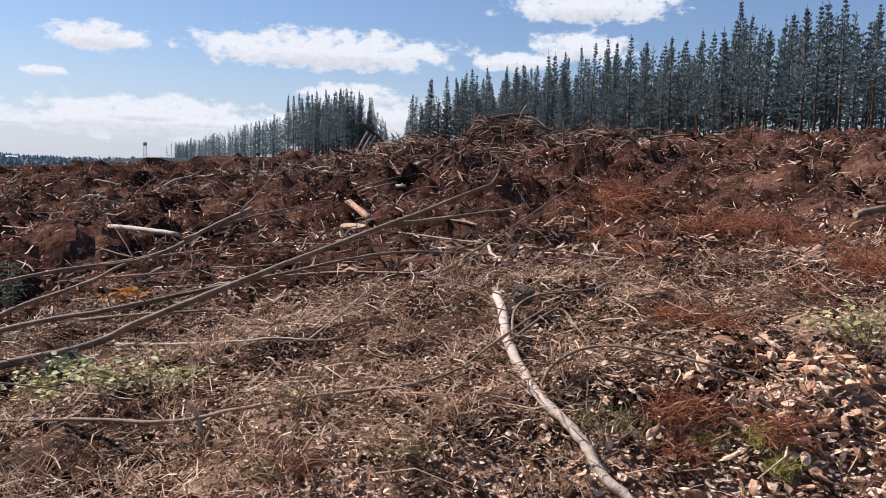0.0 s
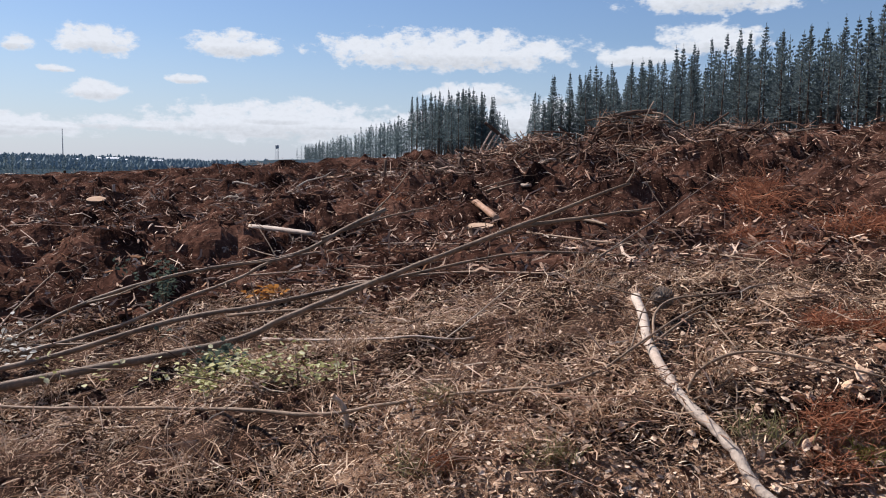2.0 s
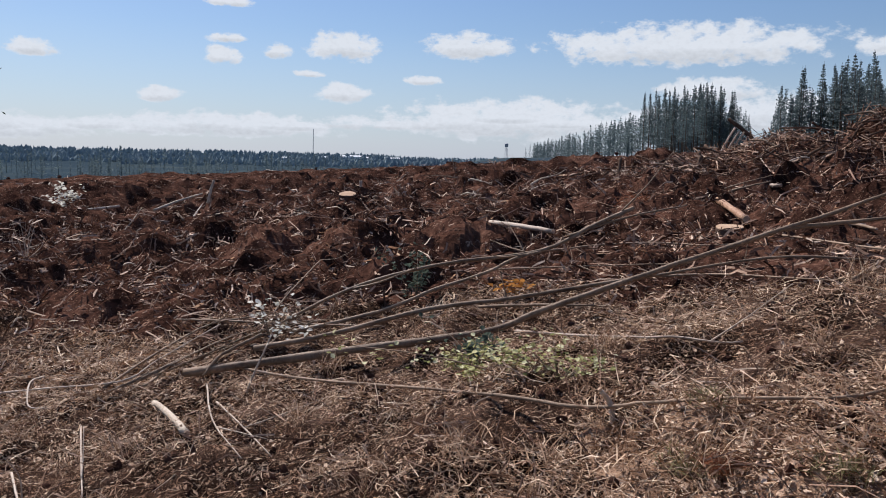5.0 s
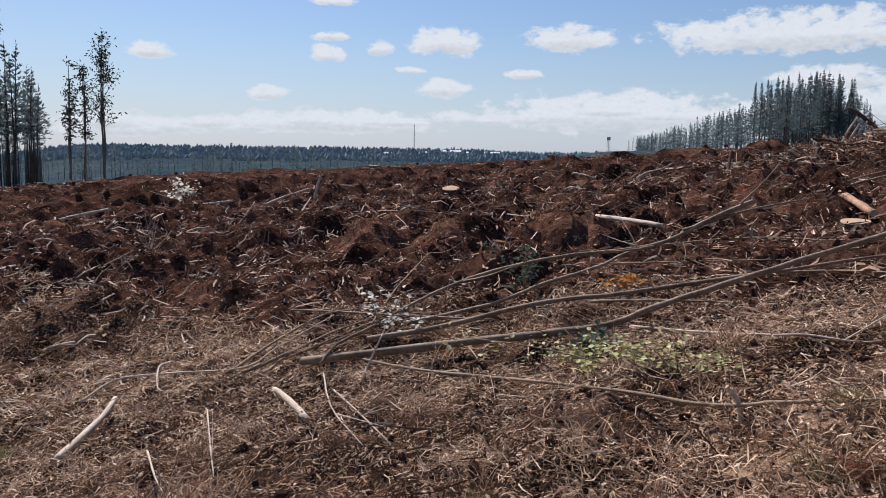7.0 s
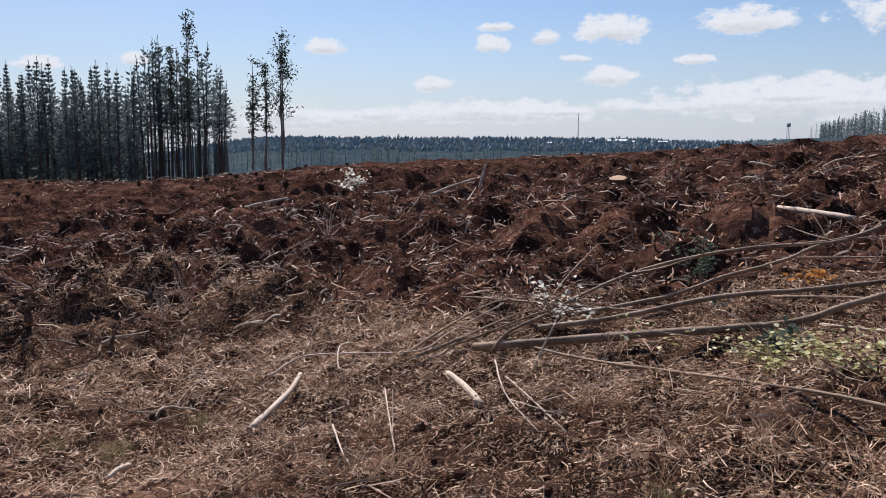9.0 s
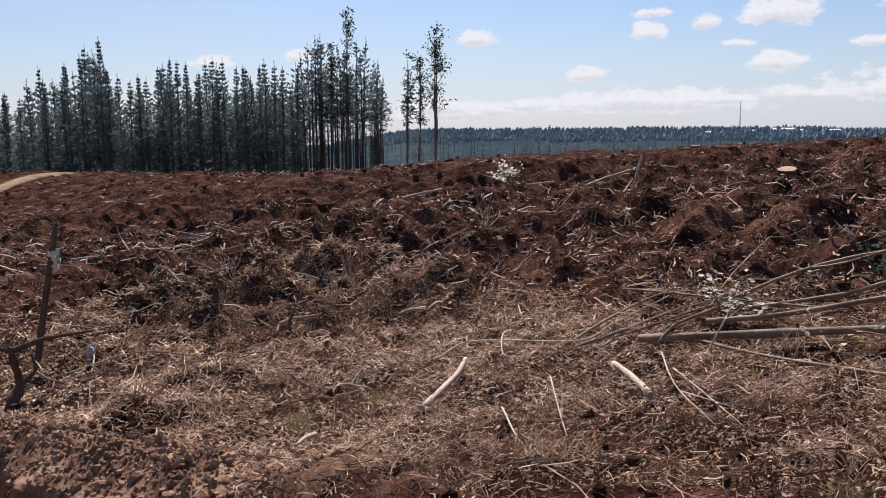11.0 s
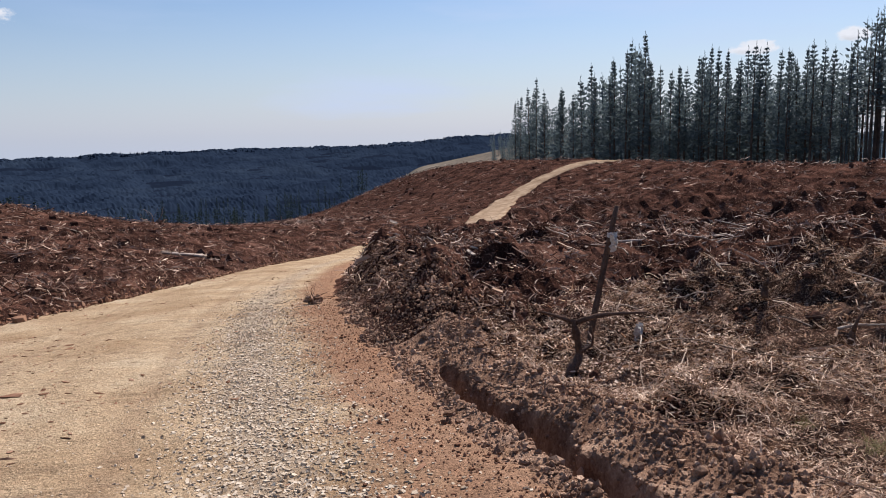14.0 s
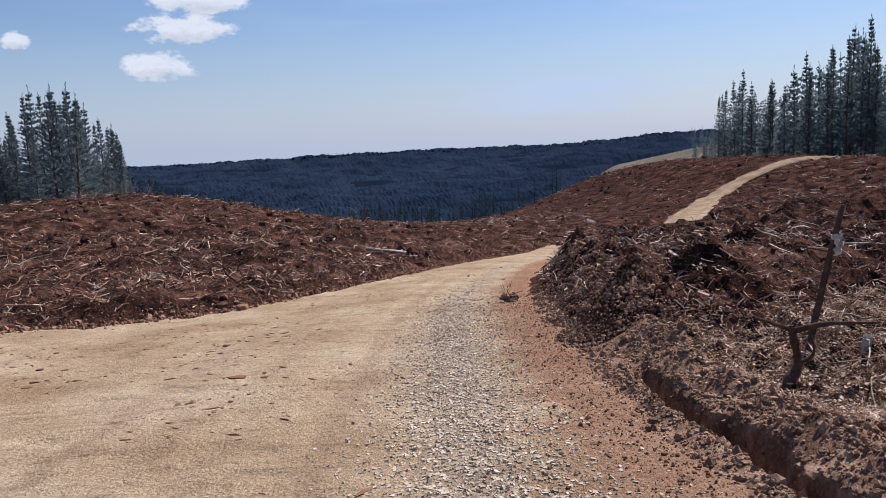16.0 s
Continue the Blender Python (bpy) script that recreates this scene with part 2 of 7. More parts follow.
LEAF_MAT = material("leaf_and_bark_mat", None, None, scale=5, fine=60, bump=1.2,
                    spread=((0.04, 0.021, 0.013), (0.16, 0.09, 0.057), (0.36, 0.225, 0.145), (0.58, 0.41, 0.285)))
strewn(LEAF_MAT, ((0.03, 0.012, 0.4), (0.06, 0.005, 0.36)), ((0.2, 0.125, 0.088), (0.45, 0.32, 0.24), (0.7, 0.56, 0.45)), 0.012)
BARE_SLOPE = material("far_felled_slope", None, None, scale=0.06, fine=0.8, bump=0.0,
                      spread=((0.09, 0.075, 0.06), (0.15, 0.125, 0.095), (0.21, 0.18, 0.135)))
# the plain's bluish cast is distance haze mixed into its colour
HAZED_PLAIN = material("hazed_distant_plain", None, None, scale=0.005, fine=0.05, bump=0.0,
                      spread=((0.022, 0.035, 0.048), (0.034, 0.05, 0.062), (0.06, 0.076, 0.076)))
BANK = material("dry_bank_earth", None, None, scale=3.5, fine=40, bump=1.2,
                spread=((0.05, 0.028, 0.018), (0.145, 0.082, 0.053), (0.27, 0.165, 0.107), (0.43, 0.29, 0.195)))
CHIP = material("wood_chips", None, None, scale=9, fine=60, bump=0.4, island=0.8,
                spread=((0.07, 0.034, 0.02), (0.2, 0.105, 0.06), (0.38, 0.22, 0.13), (0.66, 0.48, 0.33)))
CLOD = material("soil_clods", None, None, scale=7, fine=45, bump=0.8, island=0.5,
                spread=((0.03, 0.0155, 0.011), (0.07, 0.036, 0.026), (0.13, 0.073, 0.052)))
STONE = material("road_gravel", None, None, scale=9, fine=60, bump=0.3, island=0.85,
                 spread=((0.25, 0.185, 0.125), (0.42, 0.335, 0.24), (0.58, 0.49, 0.37)))
# needles lightened towards grey-blue: haze over the stands is put into their colour
HAZED_NEEDLE = material("pine_needles", None, None, scale=0.6, fine=4, bump=0.0, island=0.6, through_light=0.4,
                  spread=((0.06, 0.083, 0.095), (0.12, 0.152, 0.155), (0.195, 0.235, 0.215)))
# dark copy of the pine needles: the valley's shade is put into the colour
SHADE_TONED_NEEDLE = material("needles_with_painted_shade", None, None, scale=0.6, fine=4, bump=0.0, island=0.6, through_light=0.3,
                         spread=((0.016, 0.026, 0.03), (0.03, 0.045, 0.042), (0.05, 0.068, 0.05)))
BARK = material("pine_bark", (0.05, 0.036, 0.028), (0.16, 0.12, 0.095), scale=1.5, fine=12, bump=0.5)
GUM_LEAF = material("gum_leaves", None, None, scale=0.8, fine=5, bump=0.0, island=0.6, through_light=0.3,
                    spread=((0.045, 0.058, 0.045), (0.08, 0.1, 0.075), (0.13, 0.15, 0.11)))
GUM_BARK = material("gum_bark", (0.12, 0.09, 0.07), (0.3, 0.25, 0.2), scale=1.2, fine=8, bump=0.3)


# ------------------------------------------------------------------ mesh helpers
def mesh(name, verts, *faces, mat=None, smooth=False):
    """A mesh from arrays: verts (n, 3) and any number of face arrays (m, 3) or (m, 4)."""
    me = bpy.data.meshes.new(name)
    verts = np.asarray(verts, np.float32)
    faces = [np.asarray(f, np.int32) for f in faces if len(f)]
    me.vertices.add(len(verts))
    me.vertices.foreach_set("co", verts.ravel())
    loops = np.concatenate([f.ravel() for f in faces])
    sizes = np.concatenate([np.full(len(f), f.shape[1], np.int32) for f in faces])
    me.loops.add(len(loops))
    me.loops.foreach_set("vertex_index", loops)
    me.polygons.add(len(sizes))
    me.polygons.foreach_set("loop_start", np.concatenate([[0], np.cumsum(sizes)[:-1]]).astype(np.int32))
    me.polygons.foreach_set("use_smooth", np.full(len(sizes), smooth))
    me.update(calc_edges=True)
    if mat:
        me.materials.append(mat)
    return me


def part(name, me, parent, label=""):
    ob = new(name, me)
    ob.parent = parent
    return tagged(ob, label) if label else ob


def unit(v):
    return v / np.maximum(np.linalg.norm(v, axis=-1, keepdims=True), 1e-9)


def prisms(p0, p1, r0, r1, sides=3):
    """Tapered sticks, open at the ends when thin: arrays of starts, ends and radii."""
    n = len(p0)
    d = unit(p1 - p0)
    side = unit(np.cross(d, np.where(np.abs(d[:, 2:]) > 0.9, [[1.0, 0, 0]], [[0, 0, 1.0]])))
    up = np.cross(side, d)
    ang = np.arange(sides) * 2 * np.pi / sides
    ring = side[:, None] * np.cos(ang)[None, :, None] + up[:, None] * np.sin(ang)[None, :, None]
    v = np.concatenate([p0[:, None] + ring * np.reshape(r0, (-1, 1, 1)), p1[:, None] + ring * np.reshape(r1, (-1, 1, 1))], 1)
    k = np.arange(sides)
    f = np.stack([k, (k + 1) % sides, sides + (k + 1) % sides, sides + k], 1)
    return v.reshape(-1, 3), (f[None] + (np.arange(n) * 2 * sides)[:, None, None]).reshape(-1, 4)


def plates(c, long, wide, thick, rng):
    """Irregular flat pieces: centres, half vectors along and across, and half thickness vectors."""
    n = len(c)
    q = np.array([(-1, -1), (1, -1), (1, 1), (-1, 1)], float)[None] * (1 + rng.uniform(-0.4, 0.25, (n, 4, 2)))
    flat = c[:, None] + q[:, :, :1] * long[:, None] + q[:, :, 1:] * wide[:, None]
    v = np.concatenate([flat - thick[:, None], flat + thick[:, None]], 1)
    f = np.array([(0, 3, 2, 1), (4, 5, 6, 7), (0, 1, 5, 4), (1, 2, 6, 5), (2, 3, 7, 6), (3, 0, 4, 7)])
    return v.reshape(-1, 3), (f[None] + (np.arange(n) * 8)[:, None, None]).reshape(-1, 4)


ICO_V = np.array([(0, 0, -1), (.72, -.53, -.45), (-.28, -.85, -.45), (-.89, 0, -.45), (-.28, .85, -.45), (.72, .53, -.45),
                  (.28, -.85, .45), (-.72, -.53, .45), (-.72, .53, .45), (.28, .85, .45), (.89, 0, .45), (0, 0, 1)])
ICO_F = np.array([(0, 1, 2), (1, 0, 5), (0, 2, 3), (0, 3, 4), (0, 4, 5), (1, 5, 10), (2, 1, 6), (3, 2, 7), (4, 3, 8), (5, 4, 9),
                  (1, 10, 6), (2, 6, 7), (3, 7, 8), (4, 8, 9), (5, 9, 10), (6, 10, 11), (7, 6, 11), (8, 7, 11), (9, 8, 11), (10, 9, 11)])


def crumb_shapes():
    """Ten crumbly ball shapes of 42 points each."""
    bm = bmesh.new()
    bmesh.ops.create_icosphere(bm, subdivisions=2, radius=1)
    bm.verts.index_update()
    faces = np.array([[v.index for v in f.verts] for f in bm.faces])
    dirs = [v.co.normalized() for v in bm.verts]
    bm.free()
    out = []
    for k in range(10):
        o = Vector((k * 7.3, k * 2.1, 0))
        out.append([d * (1 + 0.5 * noise.noise(d * 1.3 + o) + 0.3 * noise.noise(d * 3.1 + o) + 0.2 * noise.noise(d * 6.5 + o)) for d in dirs])
    return np.array(out), faces


CRUMB_V, CRUMB_F = crumb_shapes()


def lumps(c, size, rng, rough=0.28, fine=False):
    """Uneven stones and clods: centres and (n, 3) half sizes."""
    n = len(c)
    if fine:
        v = CRUMB_V[rng.integers(0, 10, n)] * size[:, None]
    else:
        v = ICO_V[None] * (1 + rng.uniform(-rough, rough, (n, 12, 1))) * size[:, None]
    a = rng.uniform(0, 2 * np.pi, n)
    ca, sa = np.cos(a)[:, None], np.sin(a)[:, None]
    v = np.stack([v[:, :, 0] * ca - v[:, :, 1] * sa, v[:, :, 0] * sa + v[:, :, 1] * ca, v[:, :, 2]], 2) + c[:, None]
    shape, count = (CRUMB_F, 42) if fine else (ICO_F, 12)
    return v.reshape(-1, 3), (shape[None] + (np.arange(n) * count)[:, None, None]).reshape(-1, 3)


def join(*pieces):
    """Several (verts, faces) into one."""
    vs, fs, n = [], [], 0
    for v, f in pieces:
        vs.append(v)
        fs.append(f + n)
        n += len(v)
    return np.concatenate(vs), fs


# ------------------------------------------------------------------ the lie of the land
def lattice(ix, iy, seed):
    h = (ix.astype(np.int64) * 374761393 + iy.astype(np.int64) * 668265263 + seed * 974711) & 0x7FFFFFFF
    h = ((h ^ (h >> 13)) * 1274126177) & 0x7FFFFFFF
    return ((h ^ (h >> 16)) & 0xFFFF) / 65535.0 * 2 - 1


def waves(x, y, size, seed):
    """Smooth noise of about that wavelength, from -1 to 1."""
    u, v = np.asarray(x, float) / size, np.asarray(y, float) / size
    iu, iv = np.floor(u), np.floor(v)
    fu, fv = u - iu, v - iv
    iu, iv = iu.astype(int), iv.astype(int)
    fu, fv = fu * fu * (3 - 2 * fu), fv * fv * (3 - 2 * fv)
    a = lattice(iu, iv, seed) * (1 - fu) + lattice(iu + 1, iv, seed) * fu
    b = lattice(iu, iv + 1, seed) * (1 - fu) + lattice(iu + 1, iv + 1, seed) * fu
    return a * (1 - fv) + b * fv


def swell(x, y, cx, cy, sx, sy, turn=0.0):
    c, s = math.cos(turn), math.sin(turn)
    u, w = (x - cx) * c + (y - cy) * s, -(x - cx) * s + (y - cy) * c
    return np.exp(-0.5 * ((u / sx) ** 2 + (w / sy) ** 2))


def road_right(y):
    """The road's edge on the field's side."""
    return np.where(y < 0, -1.9 + 0.06 * y - 0.0053 * y * y, -1.9 + 0.35 * y) + 0.42 * smooth(-1.0, -3.0, y) * smooth(-30, -14, y)


def left_bank(x, y):
    """How far a place lies beyond the road's other edge."""
    return -15.2 - 2.2 * np.logaddexp(0, (2.4 - x) * 1.5) / 1.5 - y


FAR_ROAD = [(-19.5, -45.5), (-22.6, -50), (-31.2, -64.5), (-35, -70.1), (-38.6, -73.4), (-41.2, -75.5), (-44, -76.9), (-46.6, -78), (-49.5, -78.8), (-54, -79.6), (-62, -80)]


def far_road(x, y):
    """Distance from the track that climbs the hill."""
    best = np.full(np.shape(x), 1e9)
    for (ax, ay), (bx, by) in zip(FAR_ROAD[:-1], FAR_ROAD[1:]):
        dx, dy = bx - ax, by - ay
        t = np.clip(((x - ax) * dx + (y - ay) * dy) / (dx * dx + dy * dy), 0, 1)
        best = np.minimum(best, np.hypot(x - ax - t * dx, y - ay - t * dy))
    return best


def land(x, y):
    """Smooth height of the country."""
    r, az = np.hypot(x, y), np.degrees(np.arctan2(-x, y)) % 360
    z = 0.37 + 0.1 * y - 0.16 * np.logaddexp(0, (y - 22) / 6)
    z = z + 7.8 * swell(x, y, -52.5, -126.4, 10.4, 46.2, -0.04) + 4.5 * swell(x, y, 18.9, -78.5, 13.4, 22.5)
    z = z + 3.4 * swell(x, y, -92, -51, 24, 41.8) - 0.6 * swell(x, y, -92, -26, 18, 15)
    z = z - 0.6 * swell(x, y, -90, 4, 22, 22) - 0.7 * swell(x, y, -10, -59, 9, 7)
    crest = np.interp(az, [150, 153, 157, 160, 166, 172, 178, 185, 193], [-10, -10, -18, -31, -38, -37, -39, -46, -50])
    south = smooth(122, 140, az) * (1 - smooth(225, 245, az))
    west = smooth(84, 98, az) * (1 - smooth(122, 140, az))
    for part_of, start, end, level in ((south, 150, 420, -75 + smooth(600, 2100, r) * (75 + crest) - 90 * smooth(2300, 3300, r)
                                        + 16 * waves(x, y, 430, 66) * smooth(500, 900, r) * smooth(2100, 1600, r)),
                                       (west, 180, 420, -14 + 30 * smooth(1200, 2600, r)),
                                       (1 - south - west, 180, 500, 5 - 3 * smooth(400, 2500, r))):
        k = part_of * smooth(start, end, r)
        z = z * (1 - k) + level * k
    # a bare slope behind the hill
    top = 1.45 + 240 * np.tan(np.radians(-1.45 - 0.19 * (az - 155.3))) - 0.11 * np.maximum(240 - r, 0) - 0.6 * np.maximum(r - 240, 0) - 1.3 * np.maximum(az - 159.3, 0) ** 1.5
    z = np.where((az > 148) & (az < 168) & (r > 165) & (r < 330), np.maximum(z, top), z)
    return z


def ground(x, y, rough=1.0):
    """Height of the ground with its clods, ditch, banks and slash mounds."""
    x, y = np.asarray(x, float), np.asarray(y, float)
    r = np.hypot(x, y)
    z = land(x, y)
    near = smooth(45, 20, r)
    road_z = 0.03 + 0.113 * y
    s = road_right(y) - x
    field = smooth(0.0, 1.1, s)
    k = ((s <= 0) & (left_bank(x, y) <= 0)) * smooth(76, 58, r)
    lb = left_bank(x, y)
    shoulder = smooth(0.0, 1.2, s)
    z = z - 0.6 * swell(x, y, -4.6, -6.0, 2.6, 3.6) + 0.28 * swell(x, y, -3.4, 2.4, 1.5, 1.4)
    z = np.where(s > 0, road_z + (z - road_z) * (1 - near * (1 - shoulder)), z)
    z = z * (1 - k) + road_z * k
    side = road_z + (z - road_z) * smooth(0, 14, lb) + 0.22 * smooth(0, 1.0, lb)
    z = np.where((s <= 0) & (lb > 0), side * smooth(76, 58, r) + z * (1 - smooth(76, 58, r)), z)
    # ditch on the field's side, with a lip of thrown-up earth
    along = smooth(-7.6, -6.7, y) * smooth(-2.3, -3.2, y)
    z = z - (0.29 + 0.07 * waves(x, y, 0.5, 17)) * np.exp(-((s - 0.3 - 0.06 * waves(y, y * 0, 0.7, 5) - 0.055 * waves(x, y, 0.2, 14)) / 0.1) ** 4) * along
    z = z + 0.05 * np.exp(-((s - 0.1) / 0.08) ** 2) * along * (1 + 0.6 * waves(x, y, 0.25, 12))
    z = z + (0.15 + 0.09 * waves(x, y, 0.4, 13) + 0.06 * waves(x, y, 0.15, 18)) * np.exp(-((s - 0.8) / 0.3) ** 2) * smooth(-9.8, -7.6, y) * smooth(-2.0, -3.2, y)
    berm = smooth(-8.0, -9.5, y) * smooth(-24, -16, y)
    z = z + (0.35 + 0.2 * waves(x, y, 1.1, 8)) * np.exp(-((s - 0.9) / 0.55) ** 2) * berm
    # heap of slash and roots
    z = z + (0.4 + 0.5 * waves(x, y, 2.2, 9) + 0.35 * waves(x, y, 0.8, 10)) * swell(x, y, PILE[0], PILE[1], 3.6, 1.7, PILE[2])
    z = z + 0.45 * swell(x, y, PILE[0] + 2.6, PILE[1] + 6.0, 5, 2.2, PILE[2])
    z = z - 0.6 * swell(x, y, -17, -38, 6, 10)
    wild = np.maximum(smooth(0.15, 1.2, s), smooth(0.1, 0.9, lb)) * (1 - smooth(2.4, 1.2, far_road(x, y)))
    out = smooth(170, 110, r)
    mid = smooth(6, 13, r)
    lump, crumb = 2 * np.abs(waves(x, y, 1.3, 61)) - 0.7, 2 * np.abs(waves(x, y, 0.5, 62)) - 0.7
    out = out * (1 - 0.55 * smooth(50, 80, r)) * (1 - 0.5 * smooth(0, 0.5, lb) * (s < 0))
    z = z + rough * wild * out * ((0.05 + 0.13 * mid) * waves(x, y, 1.7, 1) + (0.03 + 0.19 * mid) * lump + (0.035 + 0.1 * mid) * crumb
                          + (0.055 + 0.03 * mid) * waves(x, y, 0.3, 3) + (0.04 + 0.015 * mid) * waves(x, y, 0.13, 4)
                          + smooth(25, 50, r) * (1 - swell(x, y, -16, -38, 7, 12)) * (0.35 * waves(x, y, 5.0, 6) + 0.4 * (2 * np.abs(waves(x, y, 3.0, 64)) - 0.75)))
    shelf = smooth(0.12, 0.26, waves(x, y, 2.1, 71)), smooth(0.1, 0.28, waves(x, y, 0.85, 72))
    z = z + rough * wild * out * mid * (0.16 * shelf[0] + 0.1 * shelf[1])
    for px, py, wide, high in SCARPS:
        d = math.hypot(px, py)
        u, w = (x * px + y * py) / d - d, (y * px - x * py) / d
        u = u + 0.12 * waves(x, y, 0.4, 73)
        z = z + rough * high * smooth(-0.1, 0.1, u) * np.exp(-np.maximum(u, 0) / (3 * high + 0.4) - (w / wide) ** 4)
    for px, py, size in HOLLOWS:
        d = math.hypot(px, py)
        z = z + rough * size * (0.5 * swell(x, y, px * (1 + 1.25 * size / d), py * (1 + 1.25 * size / d), size * 0.8, size * 1.1, math.atan2(py, px))
                                - 0.4 * swell(x, y, px, py, size * 0.75, size * 1.1, math.atan2(py, px))) * (1 + 0.5 * waves(x, y, 0.35, 63))
    z = z + smooth(300, 600, r) * 3.5 * waves(x, y, 45, 7)
    z = z + (1 - wild) * 0.012 * waves(x, y, 0.4, 11) * smooth(60, 40, r)
    return z


def litter_reach(x, y):
    """How far out the needle and straw litter reaches before the bare turned soil begins."""
    az = np.degrees(np.arctan2(-x, y)) % 360
    edge = np.interp(az, [38, 47, 70, 82, 93, 108, 113, 121, 131, 140, 147, 152, 158], [7.8, 6.3, 6.0, 7.0, 6.6, 6.9, 8.4, 10, 12.6, 12.8, 11.8, 10, 8.4])
    return edge * (1 + 0.1 * waves(x, y, 1.4, 57) + 0.08 * waves(x, y, 0.4, 58)) - np.hypot(x, y)


PILE = (-24.5, 11.2, 1.15)
# hollows torn by the machines, each with the earth thrown up behind it
HOLLOWS = [(-15.9, 6.0, 0.6), (-7.5, 5.0, 0.35), (-8.7, -1.0, 0.6), (-7.9, -1.4, 0.45), (-11.4, -10, 0.7), (-16, -10, 0.8), (-17.7, -10.5, 0.7), (-22, -22, 1.1),
           (-22.4, -26.5, 1.1), (-34.7, -15, 1.3), (-3.4, -4.5, 0.3), (-3.7, -5.6, 0.28), (-20, -0.9, 0.9), (-24.8, 1.1, 1.0),
           (-23.1, 11.9, 0.6), (-12.5, -3.5, 0.5), (-10.2, 1.8, 0.4), (-7.0, 6.3, 0.35), (-13.5, 9.0, 0.7), (-9.3, -12.5, 0.5), (-27, -8, 1.0), (-6.9, -8.9, 0.4)]


# banks of torn earth that face the road: place, half width and height
SCARPS = [(-7.7, -0.95, 0.85, 0.34), (-5.3, -12.6, 0.9, 0.3), (-5.0, -10.9, 1.1, 0.26), (-3.95, -8.65, 0.32, 0.2)]


def build_ground():
    az = np.radians(np.concatenate([np.arange(30, 210, 0.36), np.arange(210, 390, 3.0)]))
    r = np.concatenate([np.geomspace(0.35, 1.9, 18)[:-1], np.geomspace(1.9, 60, 290)[:-1], np.geomspace(60, 170, 50)[:-1], np.geomspace(170, 4200, 70)])
    x, y = -np.sin(az)[:, None] * r, np.cos(az)[:, None] * r
    v = np.stack([x, y, ground(x, y)], 2).reshape(-1, 3)
    n, m = x.shape
    i = np.arange(n)[:, None] * m + np.arange(m - 1)
    j = (np.arange(n)[:, None] + 1) % n * m + np.arange(m - 1)
    f = np.stack([i, i + 1, j + 1, j], 2).reshape(-1, 4)
    v = np.concatenate([v, [(0, 0, ground(0.0, 0.0))]])
    hub = np.stack([np.arange(n) * m, (np.arange(n) + 1) % n * m, np.full(n, len(v) - 1)], 1)
    me = mesh("ground", v, f, hub, mat=SOIL, smooth=False)
    me.materials.append(HAZED_SLOPE)
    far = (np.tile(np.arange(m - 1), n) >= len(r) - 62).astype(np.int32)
    c = v[f].mean(1)
    edge = road_right(c[:, 1]) - c[:, 0]
    near = (litter_reach(c[:, 0], c[:, 1]) > 0) & (edge > 0.3 + 0.6 * smooth(0.5, -1.0, c[:, 1]))
    bank = (edge > -0.3) & (edge < 1.25 + 0.4 * waves(c[:, 0], c[:, 1], 0.7, 52)) & (c[:, 1] < -2.3) & (c[:, 1] > -8.6 + 0.8 * waves(c[:, 0], c[:, 1], 0.6, 53))
    me.materials.append(LITTER)
    me.materials.append(BANK)
    me.materials.append(HAZED_PLAIN)
    me.materials.append(LEAF_MAT)
    me.materials.append(BARE_SLOPE)
    bearing = np.degrees(np.arctan2(-c[:, 0], c[:, 1])) % 360
    reach = np.hypot(c[:, 0], c[:, 1])
    far = np.where((bearing > 148) & (bearing < 164) & (reach > 168) & (reach < 262), 6, far)
    leafy_edge = (edge > 0.15) & (edge < 1.5 + 0.6 * waves(c[:, 0], c[:, 1], 0.8, 55)) & (c[:, 1] > 0.6)
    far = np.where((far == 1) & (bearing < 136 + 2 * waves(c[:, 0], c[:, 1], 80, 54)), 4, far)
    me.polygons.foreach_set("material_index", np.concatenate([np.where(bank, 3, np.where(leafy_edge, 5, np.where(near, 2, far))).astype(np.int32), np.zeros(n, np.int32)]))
    tagged(new("ground", me), "dark red-brown churned soil of a felled plantation", "ground", kind="structure")


build_ground()


